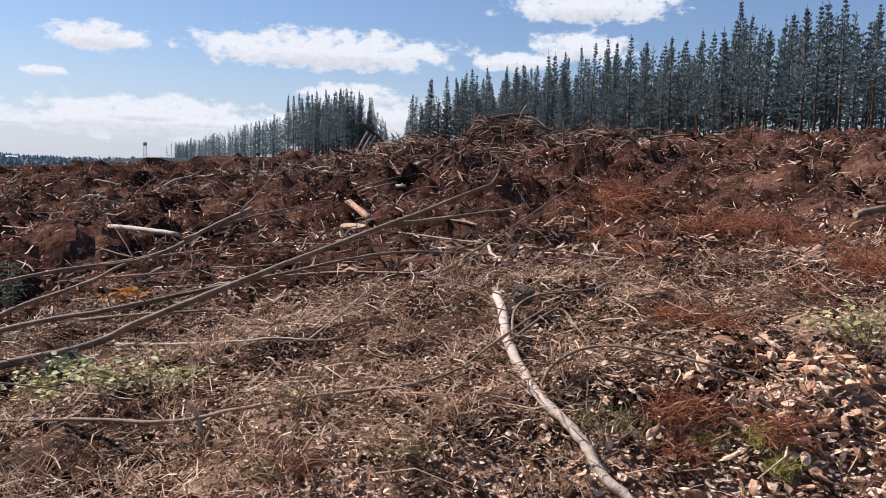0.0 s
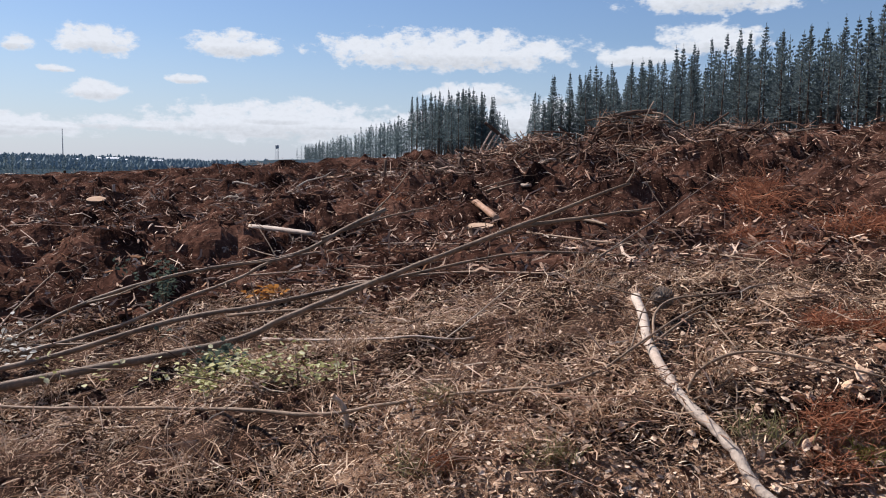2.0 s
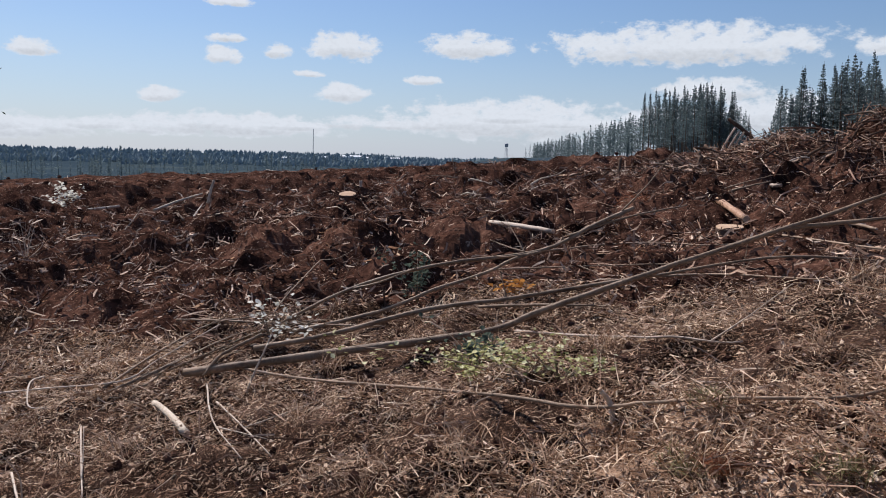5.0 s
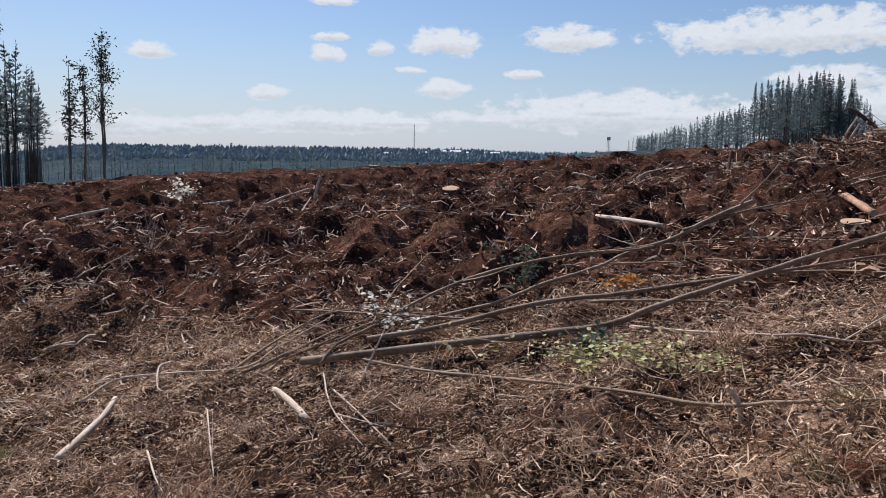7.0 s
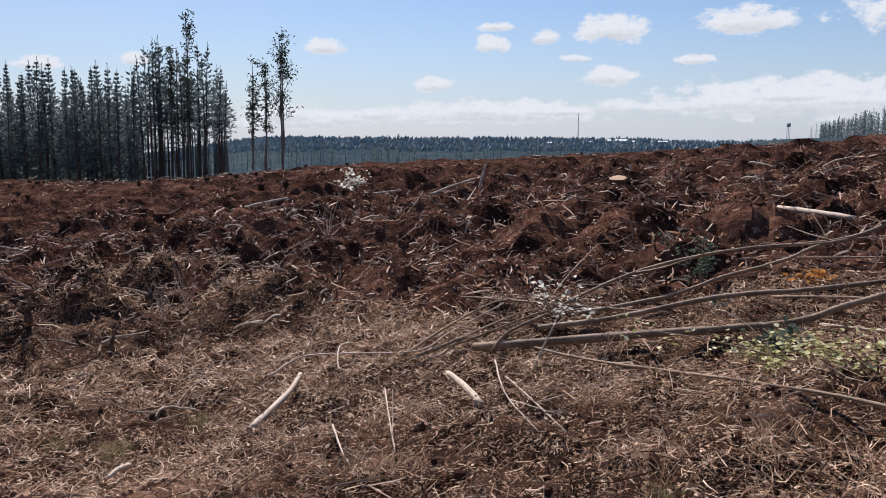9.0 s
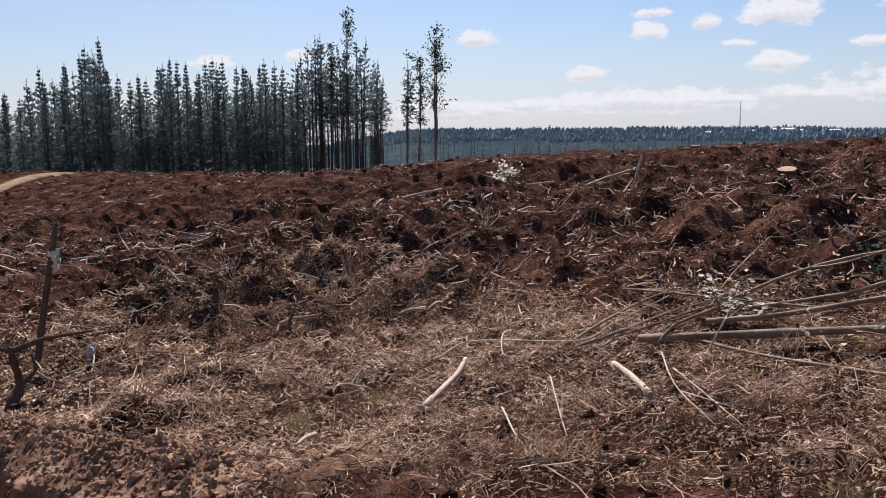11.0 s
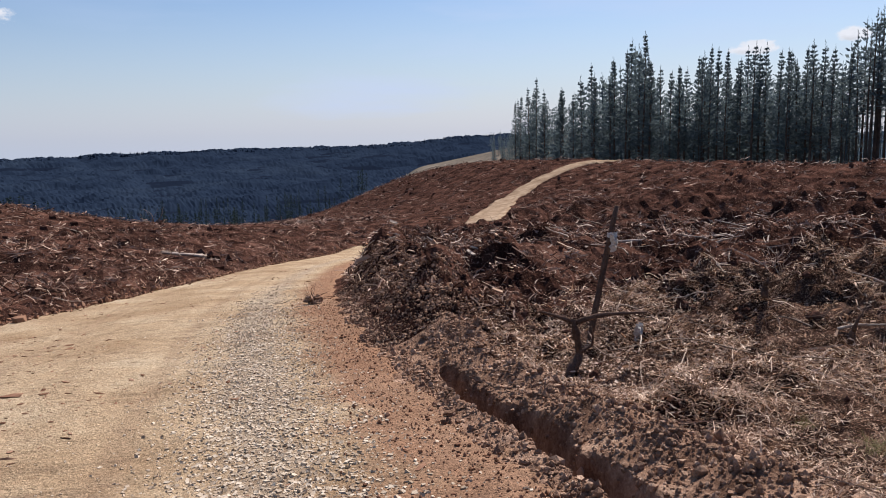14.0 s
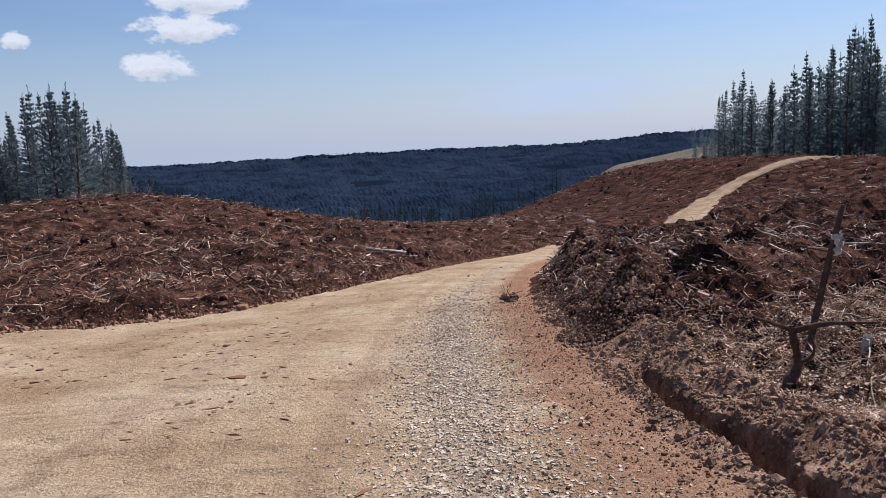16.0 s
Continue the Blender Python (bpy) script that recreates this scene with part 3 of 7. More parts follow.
# ------------------------------------------------------------------ roads
def road_material():
    m = material("packed_road", None, None, scale=0.55, fine=34, bump=1.0, rough=0.95,
                 spread=((0.23, 0.148, 0.083), (0.345, 0.25, 0.152), (0.435, 0.345, 0.225)))
    t = m.node_tree
    link = t.links.new
    bsdf = t.nodes["Principled BSDF"]
    old = bsdf.inputs["Base Color"].links[0].from_socket
    uv = t.nodes.new("ShaderNodeUVMap")
    split = t.nodes.new("ShaderNodeSeparateXYZ")
    link(uv.outputs[0], split.inputs[0])
    coord = t.nodes.new("ShaderNodeTexCoord")
    wob = node(t, "ShaderNodeTexNoise", Scale=1.3, Detail=6.0, Roughness=0.65)
    link(coord.outputs["Object"], wob.inputs["Vector"])
    side = calc(t, "ADD", split.outputs[0], calc(t, "MULTIPLY", calc(t, "SUBTRACT", wob.outputs[0], 0.5), 1.1))
    # red earth of the shoulder, from the edge to about 0.9 m in
    red = t.nodes.new("ShaderNodeMapRange")
    red.interpolation_type = "SMOOTHSTEP"
    red.inputs["From Min"].default_value, red.inputs["From Max"].default_value = 1.0, 0.5
    link(side, red.inputs["Value"])
    grey = t.nodes.new("ShaderNodeMapRange")
    grey.interpolation_type = "SMOOTHSTEP"
    grey.inputs["From Min"].default_value, grey.inputs["From Max"].default_value = 0.45, 0.0
    link(calc(t, "ABSOLUTE", calc(t, "SUBTRACT", side, 1.42)), grey.inputs["Value"])
    a = t.nodes.new("ShaderNodeMix")
    a.data_type = "RGBA"
    link(old, a.inputs["A"])
    a.inputs["B"].default_value = (0.29, 0.235, 0.175, 1)
    link(calc(t, "MULTIPLY", grey.outputs[0], 0.5), a.inputs["Factor"])
    b = t.nodes.new("ShaderNodeMix")
    b.data_type = "RGBA"
    link(a.outputs["Result"], b.inputs["A"])
    b.inputs["B"].default_value = (0.225, 0.118, 0.071, 1)
    link(calc(t, "MULTIPLY", red.outputs[0], 0.8), b.inputs["Factor"])
    # scattered dark dirt and crushed bark, streaked along the road
    spot = node(t, "ShaderNodeTexNoise", Scale=1.0, Detail=8.0, Roughness=0.72)
    stretch = t.nodes.new("ShaderNodeMapping")
    stretch.inputs["Scale"].default_value = (1.6, 7.5, 1)
    link(coord.outputs["Object"], stretch.inputs[0])
    link(stretch.outputs[0], spot.inputs["Vector"])
    dirt = t.nodes.new("ShaderNodeMapRange")
    dirt.inputs["From Min"].default_value, dirt.inputs["From Max"].default_value = 0.54, 0.7
    link(spot.outputs[0], dirt.inputs["Value"])
    c = t.nodes.new("ShaderNodeMix")
    c.data_type = "RGBA"
    link(b.outputs["Result"], c.inputs["A"])
    c.inputs["B"].default_value = (0.11, 0.07, 0.048, 1)
    link(calc(t, "MULTIPLY", dirt.outputs[0], 0.7), c.inputs["Factor"])
    # small crumbs and stains trodden into the surface
    speck = node(t, "ShaderNodeTexNoise", Scale=11.0, Detail=7.0, Roughness=0.7)
    link(coord.outputs["Object"], speck.inputs["Vector"])
    trodden = t.nodes.new("ShaderNodeMapRange")
    trodden.inputs["From Min"].default_value, trodden.inputs["From Max"].default_value = 0.56, 0.68
    link(speck.outputs[0], trodden.inputs["Value"])
    g = t.nodes.new("ShaderNodeMix")
    g.data_type = "RGBA"
    link(c.outputs["Result"], g.inputs["A"])
    g.inputs["B"].default_value = (0.15, 0.092, 0.055, 1)
    link(calc(t, "MULTIPLY", trodden.outputs[0], 0.6), g.inputs["Factor"])
    c = g
    # wheel mark of darker crushed earth
    rut = t.nodes.new("ShaderNodeMapRange")
    rut.interpolation_type = "SMOOTHSTEP"
    rut.inputs["From Min"].default_value, rut.inputs["From Max"].default_value = 0.16, 0.04
    near = calc(t, "ADD", split.outputs[0], calc(t, "MULTIPLY", calc(t, "SUBTRACT", wob.outputs[0], 0.5), 0.35))
    gap = calc(t, "MINIMUM", calc(t, "ABSOLUTE", calc(t, "SUBTRACT", near, 2.3)), calc(t, "ABSOLUTE", calc(t, "SUBTRACT", near, 4.1)))
    link(gap, rut.inputs["Value"])
    e = t.nodes.new("ShaderNodeMix")
    e.data_type = "RGBA"
    link(c.outputs["Result"], e.inputs["A"])
    e.inputs["B"].default_value = (0.19, 0.12, 0.077, 1)
    link(calc(t, "MULTIPLY", calc(t, "MULTIPLY", rut.outputs[0], spot.outputs[0]), 0.5), e.inputs["Factor"])
    c = e
    # grit
    grit = node(t, "ShaderNodeTexNoise", Scale=75.0, Detail=4.0, Roughness=0.75)
    link(coord.outputs["Object"], grit.inputs["Vector"])
    pale = t.nodes.new("ShaderNodeMapRange")
    pale.inputs["From Min"].default_value, pale.inputs["From Max"].default_value = 0.3, 0.7
    pale.inputs["To Min"].default_value, pale.inputs["To Max"].default_value = 0.7, 1.3
    link(grit.outputs[0], pale.inputs["Value"])
    d = t.nodes.new("ShaderNodeVectorMath")
    d.operation = "SCALE"
    link(c.outputs["Result"], d.inputs[0])
    pebble = node(t, "ShaderNodeTexVoronoi", Scale=52.0)
    link(coord.outputs["Object"], pebble.inputs["Vector"])
    tint = t.nodes.new("ShaderNodeSeparateColor")
    link(pebble.outputs["Color"], tint.inputs[0])
    link(calc(t, "MULTIPLY", pale.outputs[0], calc(t, "ADD", 0.73, calc(t, "MULTIPLY", tint.outputs[0], 0.4))), d.inputs["Scale"])
    stony = node(t, "ShaderNodeBump", Strength=0.45, Distance=0.01)
    stony.invert = True
    link(pebble.outputs["Distance"], stony.inputs["Height"])
    link(bsdf.inputs["Normal"].links[0].from_socket, stony.inputs["Normal"])
    link(stony.outputs[0], bsdf.inputs["Normal"])
    link(d.outputs[0], bsdf.inputs["Base Color"])
    return m


ROAD = road_material()


def road_height(x, y):
    s = x - road_right(y)
    z = ground(x, y) + 0.03
    z = z + 0.03 * np.exp(-((s - 3.0) / 0.8) ** 2) - 0.02 * np.exp(-((s - 2.35) / 0.2) ** 2) * (0.6 + 0.4 * waves(x, y, 0.5, 21))
    z = z + 0.012 * waves(x, y, 0.22, 22) + 0.009 * waves(x, y, 0.09, 23)
    ragged = 0.12 * waves(x, y, 0.5, 24) + 0.1 * waves(x, y, 0.14, 25)
    z = z + 0.014 * waves(s * 1.0, y * 0.18, 0.28, 26) * smooth(2.2, 3.0, s)       # wheel ruts
    edge = smooth(0.14, -0.08, s + ragged) + smooth(0.3, -0.05, -left_bank(x, y) + ragged)
    return z - 0.16 * edge


def build_road():
    y = np.concatenate([np.linspace(9, -2, 40)[:-1], np.linspace(-2, -13, 210)[:-1], -np.geomspace(13, 52, 70)])
    s = np.concatenate([np.linspace(-0.15, 4.2, 90)[:-1], np.linspace(4.2, 8, 40)[:-1], np.linspace(8, 26, 40)])
    x = road_right(y)[:, None] + s[None]
    yy = np.repeat(y[:, None], len(s), 1)
    v = np.stack([x, yy, road_height(x, yy)], 2).reshape(-1, 3)
    n, m = x.shape
    i = np.arange(n - 1)[:, None] * m + np.arange(m - 1)
    f = np.stack([i, i + m, i + m + 1, i + 1], 2).reshape(-1, 4)
    keep = (left_bank(v[:, 0], v[:, 1]) < 0.4)[f].any(1)
    me = mesh("road", v, f[keep], mat=ROAD, smooth=True)
    uv = me.uv_layers.new(name="across")
    idx = np.empty(len(me.loops), np.int32)
    me.loops.foreach_get("vertex_index", idx)
    side = np.stack([np.tile(s, n), np.repeat(y, m)], 1)
    uv.data.foreach_set("uv", side[idx].astype(np.float32).ravel())
    tagged(new("road", me), "pale tan packed-earth forest road with gravel and wheel marks", "road", kind="structure")
    # the same road where it climbs the far hill
    pts = np.array(FAR_ROAD, float)
    t = np.linspace(0, len(pts) - 1, 160)
    cx, cy = np.interp(t, np.arange(len(pts)), pts[:, 0]), np.interp(t, np.arange(len(pts)), pts[:, 1])
    d = unit(np.stack([np.gradient(cx), np.gradient(cy)], 1))
    w = np.linspace(-1.6, 1.6, 22)
    wide = np.interp(t, [0, 1, 3, 7], [1.0, 0.95, 0.95, 0.9])[:, None]
    x = cx[:, None] - d[:, 1:] * w * wide
    yy = cy[:, None] + d[:, :1] * w * wide
    z = ground(x, yy) + 0.16 - 0.3 * smooth(1.15, 1.6, np.abs(w) + 0.3 * waves(x, yy, 1.5, 30) + 0.2 * waves(x, yy, 0.5, 31)) - 0.05 * np.exp(-((np.abs(w) - 0.75) / 0.25) ** 2) - 0.6 * smooth(1.12, 0.95, t)[:, None]
    n, m = x.shape
    i = np.arange(n - 1)[:, None] * m + np.arange(m - 1)
    me = mesh("far_track", np.stack([x, yy, z], 2).reshape(-1, 3), np.stack([i, i + m, i + m + 1, i + 1], 2).reshape(-1, 4), mat=TRACK, smooth=True)
    tagged(new("road", me), "pale dirt track climbing over the felled hill", "road", kind="structure")


TRACK = material("track_dust", None, None, scale=0.9, fine=6, bump=0.4, spread=((0.15, 0.097, 0.06), (0.26, 0.185, 0.12), (0.36, 0.28, 0.19)))
build_road()


# ------------------------------------------------------------------ trees
def blades(c, d, length, width, rng):
    """Two crossing leaf-shaped quads about each direction."""
    n = len(c)
    side = unit(np.cross(d, rng.normal(size=(n, 3))))
    up = np.cross(side, d)
    out = []
    for s in (side, up):
        out.append(np.stack([c, c + d * length[:, None] * 0.45 + s * width[:, None], c + d * length[:, None],
                             c + d * length[:, None] * 0.45 - s * width[:, None]], 1))
    v = np.concatenate(out, 1).reshape(-1, 3)
    return v, np.arange(len(v)).reshape(-1, 4)


def tube(path, radii, sides=8):
    """A bent tapered round stem with closed ends."""
    path, radii = np.asarray(path, float), np.asarray(radii, float)
    d = unit(np.gradient(path, axis=0))
    ref = np.array([0.0, 0, 1]) if abs(d[:, 2]).mean() < 0.8 else np.array([1.0, 0, 0])
    side = unit(np.cross(d, ref))
    up = np.cross(side, d)
    ang = np.arange(sides) * 2 * np.pi / sides
    v = (path[:, None] + (side[:, None] * np.cos(ang)[None, :, None] + up[:, None] * np.sin(ang)[None, :, None]) * radii[:, None, None]).reshape(-1, 3)
    n = len(path)
    k = np.arange(sides)
    f = np.stack([k, (k + 1) % sides, sides + (k + 1) % sides, sides + k], 1)
    f = (f[None] + (np.arange(n - 1) * sides)[:, None, None]).reshape(-1, 4)
    v = np.concatenate([v, path[[0, -1]]])
    c0 = np.stack([(k + 1) % sides, k, np.full(sides, n * sides)], 1)
    c1 = np.stack([(n - 1) * sides + k, (n - 1) * sides + (k + 1) % sides, np.full(sides, n * sides + 1)], 1)
    return v, f, np.concatenate([c0, c1])


def pine_parts(rng, tall=18.0, bare=0.35, detail=1.0, gaps=0.12):
    """Trunk, dead lower branches and whorled crown of a plantation pine, as arrays."""
    h = np.linspace(0, tall, 9)
    bend = np.cumsum(rng.normal(0, 0.05, (9, 2)), 0) * (h / tall)[:, None]
    path = np.concatenate([bend, h[:, None]], 1)
    trunk = tube(path, 0.17 * (1 - h / tall) ** 0.8 + 0.012, 6)
    c, d, ln, wd, b0, b1 = [], [], [], [], [], []
    z = tall * bare
    while z < tall - 0.5:
        u = (z - tall * bare) / (tall * (1 - bare))
        reach = (2.3 * (1 - u) ** 1.1 + 0.04) * min(1, 0.7 + u * 2.0) * rng.uniform(0.75, 1.15)
        turn = rng.uniform(0, 6.28)
        count = 5 if detail >= 1 else 3
        root = np.array([np.interp(z, h, path[:, 0]), np.interp(z, h, path[:, 1]), z])
        for k in range(count):
            if rng.random() < gaps:
                continue
            a = turn + k * 6.283 / count + rng.normal(0, 0.25)
            lift = radians(2 + 38 * u + rng.normal(0, 8))
            way = np.array([math.cos(a) * math.cos(lift), math.sin(a) * math.cos(lift), math.sin(lift)])
            reach_k = reach * rng.uniform(0.7, 1.2)
            b0.append(root)
            b1.append(root + way * reach_k)
            for q in np.linspace(0.18, 1.0, 10 if detail >= 1 else 2):
                c.append(root + way * reach_k * q + rng.normal(0, 0.06, 3))
                d.append(way + np.array([0, 0, 0.12 + 0.35 * u]) + rng.normal(0, 0.3, 3))
                ln.append(rng.uniform(0.5, 0.95) * (1.0 if detail >= 1 else 1.8) * (1.0 - 0.62 * u))
                wd.append(rng.uniform(0.05, 0.1) * (1.0 if detail >= 1 else 2.9))
        z += rng.uniform(0.4, 0.62) * (1 if detail >= 1 else 1.6)
    for q in range(6):                                          # leader
        c.append(path[-1] - np.array([0, 0, 1.0 - q * 0.2]))
        d.append(np.array([rng.normal(0, 0.22), rng.normal(0, 0.22), 1.0]))
        ln.append(0.45)
        wd.append(0.045)
    v, f = blades(np.array(c), unit(np.array(d)), np.array(ln), np.array(wd), rng)
    b0, b1 = np.array(b0), np.array(b1)
    bv, bf = prisms(b0, b1, np.full(len(b0), 0.03), np.full(len(b0), 0.008))
    v, f = v.reshape(-1, 2, 4, 3)[:, 0].reshape(-1, 3), np.arange(len(v) // 2).reshape(-1, 4)
    crown = join((v, f), (bv, bf)) if detail >= 1 else (v, [f])
    n = int(26 * detail) if detail >= 1 else 5
    z = rng.uniform(tall * 0.08, tall * bare * 1.15, n)
    a = rng.uniform(0, 6.283, n)
    p0 = np.stack([np.interp(z, h, path[:, 0]), np.interp(z, h, path[:, 1]), z], 1)
    reach = rng.uniform(0.5, 1.6, n)
    p1 = p0 + np.stack([np.cos(a) * reach, np.sin(a) * reach, rng.uniform(-0.35, 0.3, n)], 1)
    dead = prisms(p0, p1, np.full(n, 0.02), np.full(n, 0.006))
    return trunk, crown, dead


def make_pine(seed, tall, bare, gaps=0.12, name="pine_tree"):
    rng = np.random.default_rng(seed)
    trunk, (cv, cf), dead = pine_parts(rng, tall, bare, 1.0, gaps)
    root = new(name)
    stem = part("trunk", mesh("pine_trunk", trunk[0], trunk[1], trunk[2], mat=BARK, smooth=True), root)
    part("crown", mesh("pine_crown", cv, *cf, mat=HAZED_NEEDLE), root)
    tagged(part("dead_wood", mesh("pine_dead_branches", *dead, mat=BARK), stem, "bare grey dead lower branches"), kind="stuff")
    return tagged(root, "tall dark green plantation pine with a bare lower trunk", "tree", "plantation pines")


# height, share of bare trunk, share of missing branches
PINE_KINDS = ((18.5, 0.2, 0.12), (17, 0.3, 0.18), (19.5, 0.26, 0.15), (16, 0.15, 0.12), (18, 0.36, 0.2), (20.5, 0.3, 0.15), (18, 0.45, 0.5), (19, 0.5, 0.5), (17, 0.4, 0.55))
PINES = [make_pine(100 + i, tall, bare, gaps) for i, (tall, bare, gaps) in
         enumerate(PINE_KINDS)]
rng = np.random.default_rng(5)
used = [False] * len(PINES)


def at_bearing(az, d):
    a = radians(az)
    return -math.sin(a) * d, math.cos(a) * d


def plant(kinds, k, x, y, size, turn, lean=0.0):
    m = pose(x, y, float(ground(x, y)) - 0.15, lean, 0, turn) @ Matrix.Scale(size, 4)
    if kinds is PINES and not used[k]:
        used[k] = True
        kinds[k].matrix_basis = m
        return kinds[k]
    ob = copy_thing(kinds[k], Matrix())
    ob.matrix_basis = m
    return ob


# how high the tops of the stands reach, in degrees over the eye, by bearing
NORTH_TOPS = ([38, 47.6, 49.2, 50.7, 54.7, 57.7, 60.4, 64, 67.1, 69.5, 70, 71, 71.6, 73.8, 76.9, 78.8, 80.7, 83.3, 85.9, 88, 92],
              [11.7, 11.7, 9.8, 10, 9.7, 9.0, 8.4, 7.6, 6.95, 6.1, 4.0, 4.0, 5.2, 5.8, 5.4, 4.8, 4.1, 3.0, 1.8, 1.1, 0.6])
HILL_TOPS = ([125.5, 126.2, 127.2, 128.5, 130, 131.2, 132, 133.3, 134.8, 137, 138.5, 139.6, 141.4, 142.8, 144.4, 145.3, 145.9, 147.5, 148.8, 150.4, 151.2, 152.3, 154, 155.2],
             [4.2, 6.4, 6.8, 6.1, 7.2, 5.2, 4.6, 5.9, 5.1, 5.3, 4.9, 5.3, 4.3, 4.4, 6.8, 5.2, 4.9, 4.4, 3.1, 2.5, 3.6, 2.5, 0.0, -1.4])
BEND_TOPS = ([192.3, 192.8, 193.4, 194.4, 195.3, 196.4, 197.5, 198.9, 200, 206], [-1.3, -0.6, 1.8, 2.3, 3.6, 4.5, 4.9, 3.3, 1.6, 3.0])


def grown(x, y, tops, short, tall):
    """The scale at which a tree of that height reaches the stand's top line, less a few degrees."""
    az, d = math.degrees(math.atan2(-x, y)) % 360, math.hypot(x, y)
    top = 1.45 + d * math.tan(radians(float(np.interp(az, *tops)) - short))
    return min(max((top - float(ground(x, y)) + 0.15) / tall, 0.3), 1.6)


poles = []                                                       # thin, almost bare stems at the stand's open end
back_rows = []                                                   # places of the trees deeper in the stands
# stand along the northern edge of the clearing
for row in range(9):
    x = -66.0
    while x > -345:
        edge = 103 if x > -232 else 103 - 30 * float(smooth(-232, -252, x))
        px_, py_ = x + rng.normal(0, 0.7), edge + row * 3.4 + rng.normal(0, 0.9)
        turn_in = -258 < x < -228
        if 70.1 < math.degrees(math.atan2(-px_, py_)) < 71.0:
            pass                                                 # a ride through the stand
        elif row < 2:
            k = int(rng.integers(6))
            plant(PINES, k, px_, py_, grown(px_, py_, NORTH_TOPS, rng.exponential(1.1), PINE_KINDS[k][0]), rng.uniform(0, 360), rng.normal(0, 1.0))
        else:
            back_rows.append((px_, py_, grown(px_, py_, NORTH_TOPS, rng.uniform(1.0, 3.6), 18.0)))
        x -= rng.uniform(1.0, 1.8) if turn_in else rng.uniform(2.7, 4.1) if x > -232 else rng.uniform(3.2, 5.0)
for k in range(110):                                             # the stand goes on into the distance
    x = -345 - 560 * (k / 110) ** 1.3
    for row in range(2):
        back_rows.append((x + rng.normal(0, 2), 68 + row * 5 + rng.normal(0, 2), rng.uniform(0.8, 1.1)))
# stand on the far side of the hill
for row in range(14):
    az = 125.6
    while az < 154.5:
        d = np.interp(az, [125, 132, 138, 145, 149, 155], [112, 117, 126, 124, 150, 205]) + row * 3.2 + rng.normal(0, 1.0)
        thin = az < 131
        if not (thin and (row > 2 or rng.random() < 0.25)):
            x, y = at_bearing(az + rng.normal(0, 0.2), d)
            if row < 3:
                k = int(rng.choice([6, 7, 8])) if thin else int(rng.integers(6))
                plant(PINES, k, x, y, grown(x, y, HILL_TOPS, rng.exponential(0.75), PINE_KINDS[k][0]), rng.uniform(0, 360), rng.normal(0, 1.2))
            else:
                back_rows.append((x, y, grown(x, y, HILL_TOPS, rng.uniform(1.0, 3.6), 18.0)))
        elif rng.random() < 0.75:
            poles.append((*at_bearing(az + rng.normal(0, 0.3), d), rng.uniform(0.55, 1.0)))
        az += rng.uniform(0.8, 1.35) * (0.6 if az < 131 else 1)
# stand above the road's bend
for tree in range(62):
    az = 192.9 + tree * 0.2 + rng.normal(0, 0.2)
    d = 118 + rng.normal(0, 7)
    x, y = at_bearing(az, d)
    k = int(rng.choice([0, 3]))
    plant(PINES, k, x, y, grown(x, y, BEND_TOPS, rng.exponential(1.0), PINE_KINDS[k][0]), rng.uniform(0, 360), rng.normal(0, 1.5))


valley_rows = []
for k in range(420):                                             # young growth added between the trunks to darken the stands inside
    if k < 230:
        x, y = rng.uniform(-300, -66), rng.uniform(107, 132)
    else:
        az = rng.uniform(131, 154)
        x, y = at_bearing(az, float(np.interp(az, [125, 132, 138, 145, 149, 155], [112, 117, 126, 124, 150, 205])) + rng.uniform(4, 34))
    back_rows.append((x, y, rng.uniform(0.25, 0.5)))
WEST_TOPS = ([96, 103, 110, 118, 128], [0.5, 0.5, 0.75, 0.8, 0.3])
VALLEY_TOPS = ([163, 168.5, 172.5, 175, 177.3, 181], [-5.4, -5.0, -4.7, -5.0, -4.6, -4.8])
BEND_WOOD_TOPS = ([184, 189, 191, 194], [-3.6, -2.9, -2.0, -1.6])
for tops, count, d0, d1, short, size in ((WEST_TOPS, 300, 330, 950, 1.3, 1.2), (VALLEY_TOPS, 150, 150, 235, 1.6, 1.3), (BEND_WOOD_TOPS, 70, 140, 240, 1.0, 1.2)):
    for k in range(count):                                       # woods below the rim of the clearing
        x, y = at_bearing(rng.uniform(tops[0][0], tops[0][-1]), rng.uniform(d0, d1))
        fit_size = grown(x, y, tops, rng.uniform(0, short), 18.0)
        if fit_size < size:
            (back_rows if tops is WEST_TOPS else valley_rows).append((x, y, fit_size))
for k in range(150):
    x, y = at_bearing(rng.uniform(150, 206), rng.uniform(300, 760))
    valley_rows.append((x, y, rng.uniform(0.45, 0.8)))


